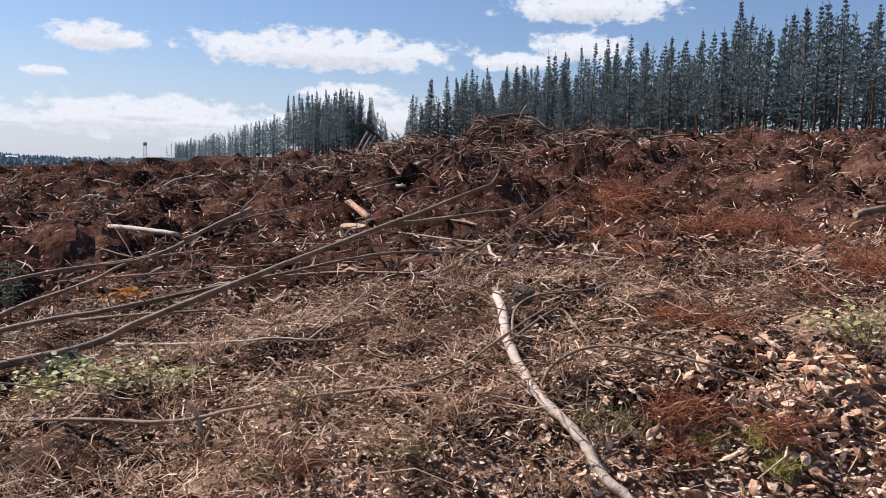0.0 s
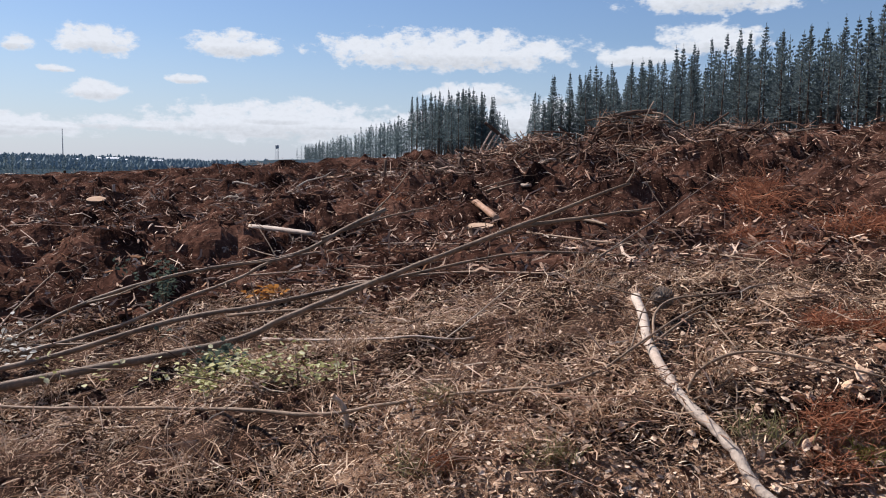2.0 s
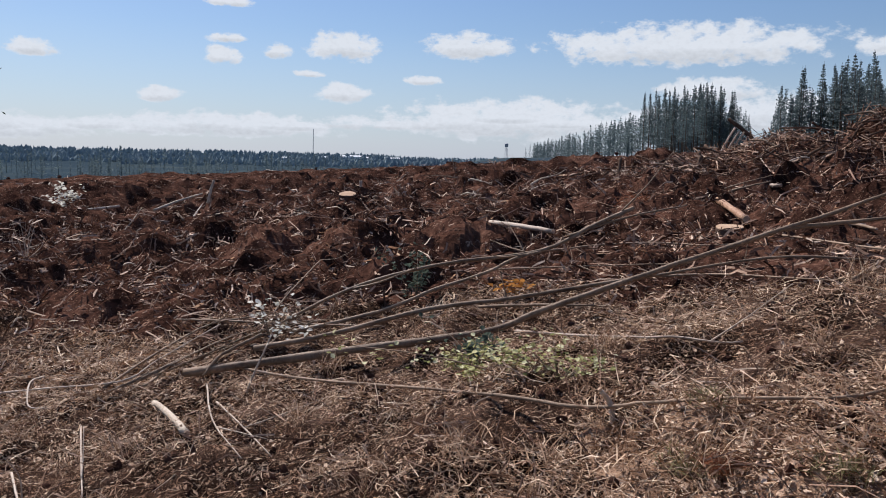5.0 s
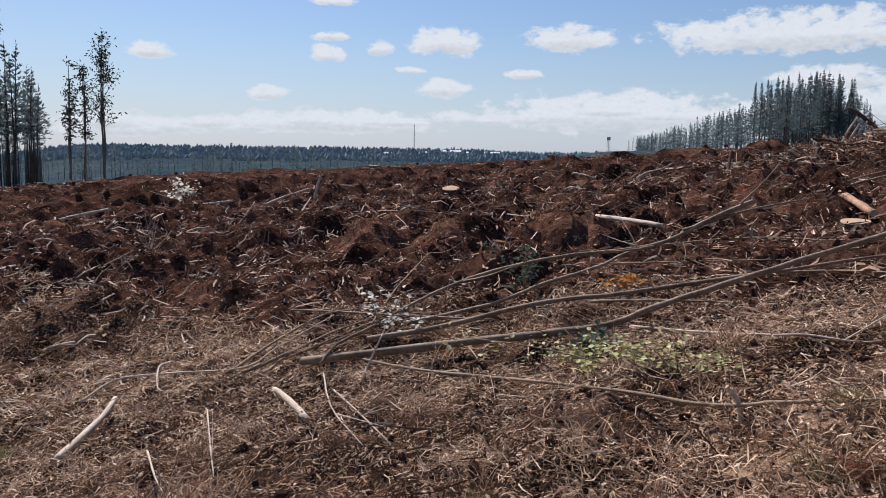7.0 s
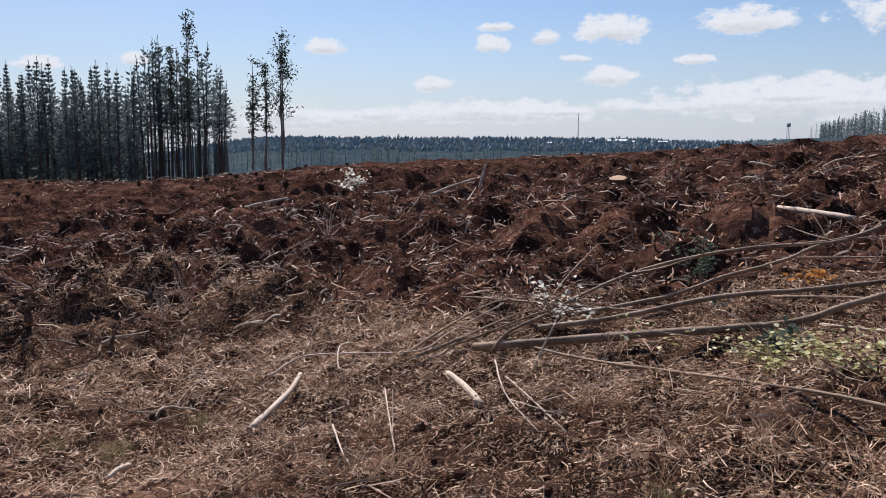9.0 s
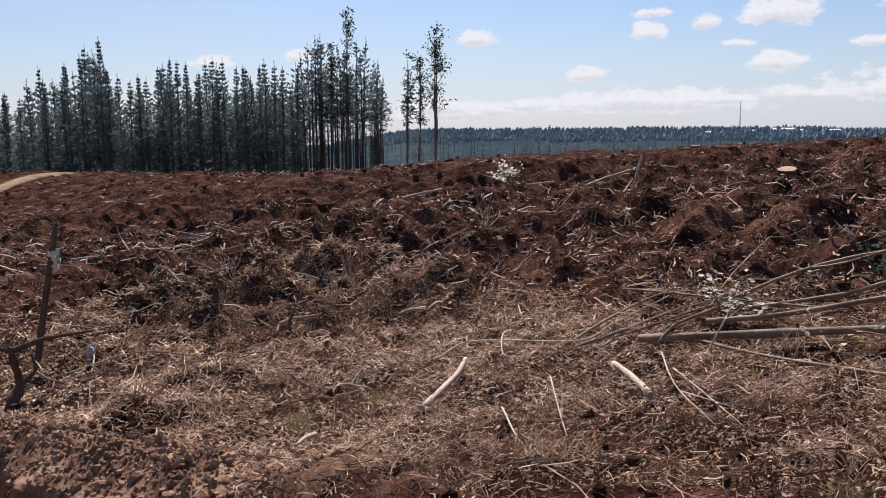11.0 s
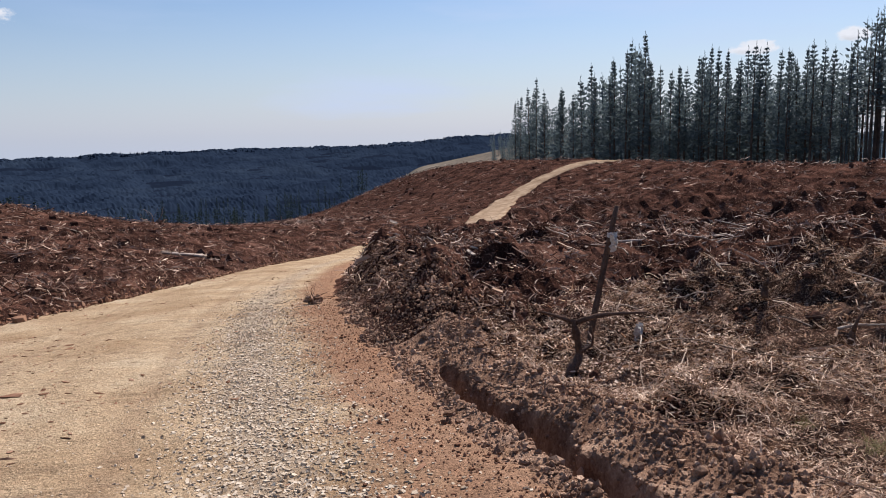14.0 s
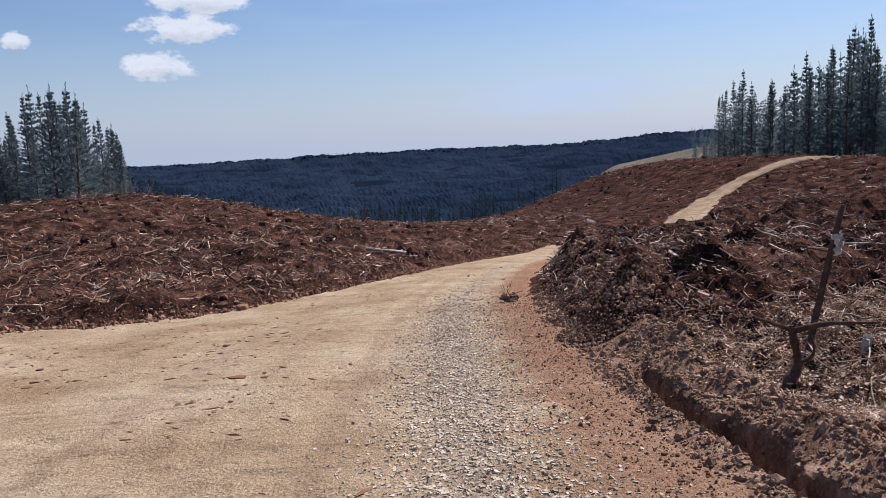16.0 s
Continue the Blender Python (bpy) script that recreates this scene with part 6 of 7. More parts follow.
log_thing([(-5.7, 7.05, 0.1), (-5.68, 7.4, 0.1), (-5.6, 8.0, 0.1)], 0.035, 0.03, "grey log among browned needles", GREY_BARK, 6)
log_thing([(-3.72, 4.25, 0.08), (-4.0, 4.66, 0.1), (-4.3, 5.05, 0.1)], 0.035, 0.035, "short log with a sawn orange end", ORANGE_BARK, 7)
log_thing([(-2.75, -30.8, 0.06), (-1.2, -30.2, 0.06)], 0.07, 0.05, "pale log beside the road", PALE_WOOD, 8)
log_thing([(-28.7, -9.3, -0.1), (-28.75, -9.2, 0.5), (-28.8, -9.05, 1.05)], 0.06, 0.045, "pale broken stick standing in the clearing", BLEACHED, 9, "branch_log")
log_thing([(-28.5, -3.65, -0.1), (-28.5, -3.67, 0.3), (-28.5, -3.7, 0.62)], 0.05, 0.05, "pale splintered stick upright in the soil", PALE_WOOD, 10, "branch_log")
log_thing([(-26.6, -10.4, 0.2), (-27.4, -9.9, 0.5), (-28.3, -9.3, 0.6)], 0.05, 0.03, "grey branch on dark clods", BLEACHED, 11, "branch_log")
log_thing([(-28.1, -14.3, 0.25), (-28.4, -13.5, 0.4), (-29.0, -12.6, 0.35)], 0.06, 0.045, "grey weathered log on dark clods", PALE_WOOD, 12)
log_thing([(-25.3, -17.9, 0.25), (-26.2, -17.2, 0.45), (-26.7, -16.3, 0.5)], 0.06, 0.045, "grey weathered log over a hollow", PALE_WOOD, 13)
log_thing([(-3.1, 0.71, 0.0), (-3.11, 0.7, 0.08), (-3.1, 0.66, 0.14)], 0.011, 0.009, "pale splinter standing in the straw", BLEACHED, 14, "wood_splinter")
log_thing([(-3.1, -2.98, 0.03), (-3.2, -3.0, 0.05), (-3.3, -3.02, 0.04)], 0.011, 0.016, "short bleached wood chunk on straw", BLEACHED, 15, "wood_splinter")
for k, (x, y, ln, r, a) in enumerate(((-17, -8, 1.4, 0.05, 20), (-19, 2, 1.6, 0.05, -30), (-15, -11, 1.2, 0.04, 65), (-11, -8.3, 0.9, 0.03, 10), (-34, 6, 2.4, 0.09, 30),
                                      (-22, -12, 1.8, 0.06, 80), (-38, -4, 2.2, 0.08, -10), (-16.5, 6, 1.3, 0.05, 15), (-13, -5, 1.0, 0.03, 50), (-9.5, -14, 1.1, 0.035, 120))):
    c, s = math.cos(radians(a)) * ln / 2, math.sin(radians(a)) * ln / 2
    log_thing([(x - c, y - s, 0.08), (x, y, 0.14), (x + c, y + s, 0.1)], r, r * 0.7, "weathered grey branch on the churned soil", PALE_WOOD, 20 + k, "branch_log")


rng = np.random.default_rng(88)
for k in range(46):                                              # broken branches sticking out of the turned soil
    az, d = radians(rng.uniform(62, 150)), 15 * 2.9 ** rng.random()
    x, y = -math.sin(az) * d, math.cos(az) * d
    if road_right(np.array(y)) - x < 2.5:
        continue
    a, ln, rise = rng.uniform(0, 6.283), rng.uniform(0.5, 1.0) * (0.5 + d / 28), abs(rng.normal(0.05, 0.3))
    c, s = math.cos(a) * ln, math.sin(a) * ln
    stem_thing("broken_branch", [(x, y, 0.05), (x + c * 0.5 + rng.normal(0, 0.05), y + s * 0.5, 0.12 + rise * ln * 0.4), (x + c, y + s, 0.1 + rise * ln)],
               rng.uniform(0.015, 0.03) * (0.6 + d / 40), 0.008, (PALE_WOOD, GREY_BARK, BLEACHED)[k % 3],
               ("pale broken branch on churned soil", "grey-brown broken branch on churned soil", "bleached broken branch on churned soil")[k % 3], "branch", 700 + k, "broken branches", 2)
for seed, n, r0, r1, az0, az1 in ((89, 34, 8, 17, 112, 150), (90, 44, 15, 52, 158, 206)):    # splintered branches on both sides of the track
    rng = np.random.default_rng(seed)
    for k, (x, y, d) in enumerate(zip(*wild_places(n, r0, r1, az0, az1, rng, 0.8))):
        a, ln, rise = rng.uniform(0, 6.283), rng.uniform(0.25, 0.6) * (0.6 + d / 30), abs(rng.normal(0.05, 0.25))
        c, s = math.cos(a) * ln, math.sin(a) * ln
        stem_thing("broken_branch", [(x, y, 0.03), (x + c * 0.45 + rng.normal(0, 0.04), y + s * 0.55, 0.07 + rise * ln * 0.4), (x + c, y + s, 0.05 + rise * ln)],
                   rng.uniform(0.008, 0.02) * (0.7 + d / 35), 0.006, (BLEACHED, PALE_WOOD, GREY_BARK)[k % 3],
                   ("bleached broken branch on dark turned soil", "pale broken branch on dark turned soil", "grey-brown broken branch on dark turned soil")[k % 3], "branch", 760 + seed + k, "broken branches", 1)


def stump(x, y, r, h, tilt, label):
    root = new("tree_stump")
    rng = np.random.default_rng(int(abs(x) * 10))
    n = 28
    a = np.arange(n) * 2 * np.pi / n
    wob = 1 + 0.07 * np.sin(a * 3 + x) + rng.normal(0, 0.02, n)
    rings = [(1.35, -0.25), (1.15, 0.05), (1.02, h * 0.6), (1.0, h)]
    v = np.concatenate([np.stack([np.cos(a) * r * k * wob, np.sin(a) * r * k * wob, np.full(n, z)], 1) for k, z in rings])
    i = np.arange(n)
    f = np.concatenate([np.stack([i, (i + 1) % n, n + (i + 1) % n, n + i], 1) + n * q for q in range(3)])
    part("bark", mesh("stump_bark", v, f, mat=DARK_BARK, smooth=True), root)
    top = [np.stack([np.cos(a) * r * k * wob, np.sin(a) * r * k * wob, np.full(n, h + z)], 1) for k, z in ((0.99, 0), (0.97, 0.008), (0.5, 0.01))]
    tv = np.concatenate([*top, [(0, 0, h + 0.01)]])
    tf = np.concatenate([np.stack([i, (i + 1) % n, n + (i + 1) % n, n + i], 1) + n * q for q in range(2)])
    part("cut_face", mesh("stump_top", tv, tf, np.stack([2 * n + i, 2 * n + (i + 1) % n, np.full(n, 3 * n)], 1), mat=CUT_WOOD), root, "pale sawn face")
    root.matrix_basis = Matrix.Translation(place(x, y)) @ Euler((radians(tilt[0]), radians(tilt[1]), 0)).to_matrix().to_4x4()
    return tagged(root, label, "stump", "stumps")


stump(-9.2, 3.08, 0.15, 0.14, (4, 8), "low sawn pine stump with a pale face in churned soil")
stump(-20.6, -2.95, 0.22, 0.32, (0, 14), "low sawn pine stump with an orange face in dark soil")
stump(-33, 4, 0.24, 0.15, (0, 10), "low sawn stump among far clods")
stump(-29, -16, 0.2, 0.2, (0, 8), "low sawn stump among far clods")

stem_thing("snapped_stub", [(-6.5, -7.25, -0.05), (-6.5, -7.25, 0.2), (-6.48, -7.2, 0.42), (-6.5, -7.2, 0.5)], 0.045, 0.012, DARK_BARK, "narrow charred stub standing in the straw", "stub", 71, "", 2)
stem_thing("snapped_stub", [(-6.0, -5.66, -0.05), (-6.02, -5.66, 0.15), (-6.0, -5.62, 0.3), (-6.05, -5.6, 0.4)], 0.034, 0.008, DARK_BARK, "thin dark snapped stub in the straw", "stub", 72, "", 1)
# leaning post with a rag, beside a forked dead trunk
post = new("wooden_post")
p0, p1 = place(-4.56, -7.86, -0.1), place(-4.56, -7.86) + np.array([-0.3, 0.1, 1.54])
part("shaft", stem_mesh([p0, (p0 + p1) / 2 + [0.01, 0, 0], p1], 0.036, 0.03, DARK_BARK, 5, 8, 0.1), post)


def rag(c, w, h, seed):
    """A crumpled strip of cloth."""
    rng = np.random.default_rng(seed)
    n, m = 9, 8
    u, v = np.meshgrid(np.linspace(-1, 1, n), np.linspace(0, 1, m))
    x = u * w * (1 - 0.45 * v) + rng.normal(0, w * 0.12, u.shape)
    y = 0.035 * np.sin(u * 5 + v * 4 + seed) + rng.normal(0, 0.008, u.shape)
    z = -v * h * (1 + 0.3 * np.sin(u * 4 + seed)) + rng.normal(0, 0.01, u.shape)
    p = np.stack([x * 0.8 - y * 0.6, x * 0.6 + y * 0.8, z], 2).reshape(-1, 3)
    p = np.concatenate([p, p + np.array([0.002, 0.003, 0])]) + c
    i = (np.arange(m - 1)[:, None] * n + np.arange(n - 1)).ravel()
    f = np.stack([i, i + 1, i + n + 1, i + n], 1)
    return mesh("rag", p, np.concatenate([f, f[:, ::-1] + n * m]), mat=CLOTH, smooth=True)


knot = p0 + (p1 - p0) * 0.8
part("rag", rag(knot + np.array([0.0, 0.06, 0.04]), 0.08, 0.17, 1), post, "knotted strip of dirty white cloth")
part("rag_band", mesh("rag_band", *tube([knot - [0, 0, 0.02], knot + [0, 0, 0.03]], [0.043, 0.041], 10), mat=CLOTH), post, "dirty white cloth band")
tagged(post, "leaning dark wooden post with a dirty white rag tied on", "post")

trunk = new("dead_tree")
base = place(-3.5, -6.54)
F_ = lambda x, y, z: np.array([x, y, base[2] + z])
part("stem", stem_mesh([F_(-3.3, -6.35, -0.2), F_(-3.5, -6.47, 0.06), F_(-3.61, -6.5, 0.2), F_(-3.57, -6.49, 0.38), F_(-3.56, -6.51, 0.53)], 0.055, 0.026, DARK_BARK, 8, 9, 0.25), trunk)
part("branch", stem_mesh([F_(-3.57, -6.51, 0.5), F_(-3.46, -6.56, 0.54), F_(-3.3, -6.66, 0.6)], 0.026, 0.012, DARK_BARK, 9), trunk)
part("branch", stem_mesh([F_(-3.56, -6.5, 0.5), F_(-3.76, -6.4, 0.57), F_(-3.9, -6.33, 0.58), F_(-4.12, -6.2, 0.6)], 0.026, 0.01, DARK_BARK, 10), trunk)
part("branch", stem_mesh([F_(-3.6, -6.49, 0.22), F_(-3.72, -6.46, 0.3), F_(-3.7, -6.45, 0.46)], 0.02, 0.008, DARK_BARK, 13), trunk)
part("root", stem_mesh([F_(-3.55, -6.5, 0.05), F_(-3.75, -6.3, 0.02), F_(-3.95, -6.0, -0.02)], 0.035, 0.012, DARK_BARK, 11), trunk)
part("root", stem_mesh([F_(-3.45, -6.45, 0.0), F_(-3.3, -6.25, -0.12), F_(-3.2, -6.1, -0.3)], 0.05, 0.02, DARK_BARK, 12), trunk)
tagged(trunk, "dark forked dead trunk rooted at the edge of the ditch", "dead tree")
scrap = new("cloth_scrap", rag(np.array([0.0, 0, 0.0]), 0.1, 0.14, 4))
scrap.location = place(-4.98, -7.5, 0.2)
tagged(scrap, "dirty white cloth scrap caught on twigs", "cloth")
for r0, label, *pts in ((0.008, "long thin bare branch over the straw", (-4.21, -6.97, 0.12), (-5.13, -6.95, 0.14), (-5.25, -6.06, 0.12), (-5.48, -5.43, 0.12), (-5.6, -5.07, 0.1)),
                        (0.008, "thin bare branch beside a dead trunk", (-4.13, -7.19, 0.2), (-4.04, -6.65, 0.12), (-3.86, -5.98, 0.06)),
                        (0.007, "thin brown branch on the straw", (-5.56, -7.93, 0.12), (-5.7, -7.29, 0.12), (-5.93, -6.79, 0.1)),
                        (0.006, "fine bare twig on the ditch bank", (-3.95, -6.05, 0.14), (-3.7, -5.7, 0.12), (-3.43, -5.26, 0.06))):
    stem_thing("fallen_branch", pts, r0, 0.003, GREY_BARK, label, "branch", int(r0 * 9000 + len(label)), "ditch brush", 3)
# bleached roots in the straw
rng = np.random.default_rng(95)
for k, (x, y, a) in enumerate(((-4.55, -3.85, 20), (-4.7, -3.9, 70), (-4.62, -3.75, 120), (-4.45, -3.7, 160))):
    c, s = math.cos(radians(a)) * 0.12, math.sin(radians(a)) * 0.12
    u, w = rng.normal(0, 0.02, 2)
    stem_thing("bleached_root", [(x - c, y - s, 0.01), (x - c * 0.3 + u, y - s * 0.3 + w, 0.03), (x + c * 0.4 - w, y + s * 0.4 + u, 0.026), (x + c, y + s, 0.008)],
               0.008, 0.004, GREY_BARK if k % 2 else PALE_WOOD, "bleached twisted root piece on the straw", "root", 90 + k, "bleached roots", 1)


# bushes, tufts and browned branches
def tuft(name, x, y, count, tall, wide, mat, label, category, seed, droop=0.5, stem=True, group=""):
    """A clump of blades or needles fanning out from a short stem."""
    rng = np.random.default_rng(seed)
    root = new(name)
    if stem:
        part("stem", stem_mesh([(0, 0, -0.02), (wide * 0.2, 0, tall * 0.4), (wide * 0.5, wide * 0.1, tall * 0.6)], 0.006, 0.003, GREY_BARK, seed, 5), root)
    c = np.stack([rng.normal(0, wide * 0.35, count), rng.normal(0, wide * 0.35, count), rng.uniform(0, tall * 0.45, count)], 1)
    d = unit(np.stack([rng.normal(0, 0.7, count), rng.normal(0, 0.7, count), rng.uniform(0.1, 1.3, count) - droop], 1))
    ln = rng.uniform(0.45, 1.0, count) * tall
    side = unit(np.cross(d, rng.normal(size=(count, 3)))) * (tall * 0.006 + 0.0007)
    e = c + d * ln[:, None]
    mid = (c + e) / 2 + np.array([0, 0, 0.12]) * ln[:, None]
    v = np.stack([c - side, c + side, mid + side, mid - side, e], 1).reshape(-1, 3)
    o = (np.arange(count) * 5)[:, None]
    tagged(part("foliage", mesh(name, v, np.array([[0, 1, 2, 3]]) + o, np.array([[3, 2, 4]]) + o, mat=mat), root), kind="stuff")
    root.location = place(x, y)
    return tagged(root, label, category, group)


RED = [(-5.44, 5.58, .35), (-5.72, 5.59, .35), (-5.01, 5.46, .3), (-4.7, 5.3, .3), (-3.58, 4.62, .3), (-3.4, 4.5, .25), (-3.26, 3.81, .2), (-7.54, 5.59, .55), (-5.83, 5.24, .3), (-2.65, 2.45, .13),
       (-2.51, 2.55, .13), (-2.19, 2.06, .13), (-2.17, 2.15, .13), (-2.06, 2.01, .11), (-1.97, 2.33, .13), (-6.2, 4.6, .25), (-5.0, 4.1, .2), (-12.2, 2.6, .3), (-2.6, 0.98, .08), (-8.9, 6.6, .4)]
for k, (x, y, size) in enumerate(RED):
    tuft("browned_pine_branch", x, y, 260, size, size * 1.1, RED_NEEDLE, "rust-red dead pine branch on the litter", "pine branch", 300 + k, 0.7, True, "browned pine branches")
for k, (x, y) in enumerate(((-2.0, 2.27), (-1.89, 2.25), (-2.08, 2.12))):
    tuft("fading_pine_shoot", x, y, 150, 0.085, 0.07, YELLOW_NEEDLE, "yellow-green fading pine shoot on bark litter", "pine shoot", 340 + k, 0.3, True, "fading shoots")
for k, (x, y, size) in enumerate(((-2.65, 0.88, .1), (-2.38, 1.24, .09), (-2.2, 1.85, .12), (-2.9, 1.0, .08), (-4.6, 0.1, .12), (-2.29, 3.05, .13), (-4.4, -3.4, .1), (-4.0, -4.3, .1),
                                   (-3.7, -3.5, .12), (-2.7, -0.2, .08), (-3.0, -3.0, .1))):
    tuft("grass_tuft", x, y, 110, size, size * 1.3, GRASS, "small tuft of green and straw-coloured grass", "grass", 360 + k, 0.0, False, "grass tufts")


rng = np.random.default_rng(97)
for k in range(54):                                              # dry grass standing among the needles
    az, d = radians(rng.uniform(52, 150)), 2.3 * 2.9 ** rng.random()
    x, y = -math.sin(az) * d, math.cos(az) * d
    if float(road_right(np.array(y))) - x < 0.5 or (y < -2.5 and float(road_right(np.array(y))) - x < 1.5):
        continue
    tuft("dry_grass_tuft", x, y, 70, rng.uniform(0.07, 0.17), rng.uniform(0.09, 0.2), STRAW, "tuft of dry straw-coloured grass in the needle litter", "grass", 900 + k, 0.1, False, "dry grass tufts")


def leafy(x, y, count, wide, tall, size, mat, label, seed, turn=0.0, long=1.0, name="leafy_shrub"):
    """A low shrub or a cut spray of broad oval leaves on thin stems."""
    rng = np.random.default_rng(seed)
    root = new(name)
    ca, sa = math.cos(radians(turn)), math.sin(radians(turn))
    ends = []
    for k in range(9):
        u, w = rng.normal(0, wide * long * 0.5), rng.normal(0, wide * 0.35)
        e = np.array([u * ca - w * sa, u * sa + w * ca, tall * rng.uniform(0.4, 1.0)])
        ends.append(e)
        part("stem", stem_mesh([(e[0] * 0.15, e[1] * 0.15, 0), e * 0.6 + [0, 0, tall * 0.1], e], 0.005, 0.002, GREY_BARK, seed + k, 4), root)
    ends = np.array(ends)
    c = ends[rng.integers(0, 9, count)] * rng.uniform(0.45, 1.15, (count, 1)) + rng.normal(0, wide * 0.1, (count, 3)) * [1, 1, 0.6]
    c[:, 2] = np.maximum(c[:, 2], 0.02)
    d = unit(np.stack([rng.normal(0, 1, count), rng.normal(0, 1, count), rng.normal(0, 0.35, count)], 1))
    s = unit(np.cross(d, np.array([0, 0, 1.0]) + rng.normal(0, 0.4, (count, 3))))
    up = np.cross(s, d)
    ln = rng.uniform(0.6, 1.1, count)[:, None] * size
    wd = ln * 0.36
    v = np.stack([c, c + d * ln * 0.35 + s * wd + up * wd * 0.3, c + d * ln * 0.75 + s * wd * 0.75 + up * wd * 0.25, c + d * ln,
                  c + d * ln * 0.75 - s * wd * 0.75 + up * wd * 0.25, c + d * ln * 0.35 - s * wd + up * wd * 0.3], 1).reshape(-1, 3)
    o = (np.arange(count) * 6)[:, None]
    tagged(part("foliage", mesh("leaves", v, np.array([[0, 1, 2, 3]]) + o, np.array([[0, 3, 4, 5]]) + o, mat=mat), root), kind="stuff")
    root.location = place(x, y, 0.02)
    return tagged(root, label, "shrub")


leafy(-3.78, 0.58, 420, 0.42, 0.15, 0.033, LEAF, "low shrub of pale green oval leaves in the straw", 1, 65, 1.7)
leafy(-4.3, 0.25, 200, 0.26, 0.2, 0.04, GUM_LEAF, "dark green low shrub under the felled saplings", 2, 60, 1.4)
leafy(-4.05, 0.15, 160, 0.22, 0.15, 0.04, LEAF, "yellow-green low shrub under a sapling", 5)
leafy(-7.2, -0.3, 220, 0.3, 0.5, 0.05, GUM_LEAF, "dark green sprig rising among felled saplings", 3)
leafy(-6.0, -1.3, 80, 0.44, 0.3, 0.052, SILVER_LEAF, "spray of bleached silvery leaves in dark brush", 4, 70, 1.3, "cut_spray")
leafy(-7.0, 0.55, 60, 0.16, 0.12, 0.08, DRY_LEAF, "orange dried leaves under the saplings", 6, 40, 1.2, "cut_spray")
leafy(-35, -17.5, 120, 1.2, 1.1, 0.22, SILVER_LEAF, "pale silvery sprig at the rim of the clearing", 7, 40, 1.2, "cut_spray")
leafy(-2.25, 3.0, 160, 0.2, 0.2, 0.03, LEAF, "small green shrub beside bark litter", 8)

# dead brush standing in the straw
for k, (x, y, tall) in enumerate(((-7.9, -6.2, 0.75), (-7.7, -6.45, 0.55), (-11, -6, 0.6), (-8.5, -9, 0.5))):
    rng = np.random.default_rng(400 + k)
    bush = new("dead_bush")
    b = place(x, y, -0.02)
    for q in range(7):
        e = b + np.array([rng.normal(0, 0.25), rng.normal(0, 0.25), 1.0]) * tall * rng.uniform(0.6, 1.05)
        m_ = (b + e) / 2 + rng.normal(0, 0.05, 3)
        part("twig", stem_mesh([b, m_, e], 0.006, 0.002, PALE_WOOD, q, 4), bush)
        part("twig", stem_mesh([m_, m_ + rng.normal(0, 0.12, 3) + [0, 0, 0.1]], 0.004, 0.0015, PALE_WOOD, q, 4), bush)
    tagged(bush, "bare bleached twiggy dead bush", "dead bush", "dead bushes")


# scrub along the rim of the clearing above the road's bend
for k, (x, y, tall) in enumerate(((18.4, -67.9, 1.2), (17.2, -69.2, 1.5), (16.5, -72.0, 1.3), (15.3, -74.0, 1.6), (20.0, -70.0, 1.4), (-2.5, -70.0, 1.5))):
    rng = np.random.default_rng(430 + k)
    bush = new("dead_bush")
    b = place(x, y, -0.05)
    for q in range(9):
        e = b + np.array([rng.normal(0, 0.45), rng.normal(0, 0.45), 1.0]) * tall * rng.uniform(0.5, 1.05)
        m_ = (b + e) / 2 + rng.normal(0, 0.15, 3)
        part("twig", stem_mesh([b, m_, e], 0.02, 0.008, GREY_BARK, q, 4), bush)
    tagged(bush, "leafless grey scrub at the rim of the clearing", "dead bush", "dead bushes")


# heap of bark and splintered wood at the field's edge
def bark_heap():
    rng = np.random.default_rng(8)
    heap = new("bark_heap")
    me = []
    for k in range(10):
        v, f = CRUMB_V[k] * np.array([rng.uniform(0.018, 0.042), rng.uniform(0.009, 0.02), rng.uniform(0.005, 0.009)]), CRUMB_F
        me.append(mesh("bark_piece", v, f, mat=BARK_PIECE))
    for k in range(290):
        x, y = -2.0 + rng.normal(0, 0.2), 2.55 + rng.normal(0, 0.28)
        ob = part("bark_piece", me[k % 10], heap)
        ob.matrix_basis = Matrix.Translation(place(x, y, rng.uniform(0, 0.05))) @ Euler((rng.normal(0, 0.5), rng.normal(0, 0.5), rng.uniform(0, 6.28))).to_matrix().to_4x4()
    tagged(heap, "heap of broken brown bark and splintered wood pieces", "bark heap")


BARK_PIECE = material("bark_pieces", None, None, scale=9, fine=60, bump=0.5, random=0.75,
                      spread=((0.15, 0.073, 0.045), (0.4, 0.22, 0.135), (0.64, 0.42, 0.275), (0.82, 0.62, 0.45)))
bark_heap()


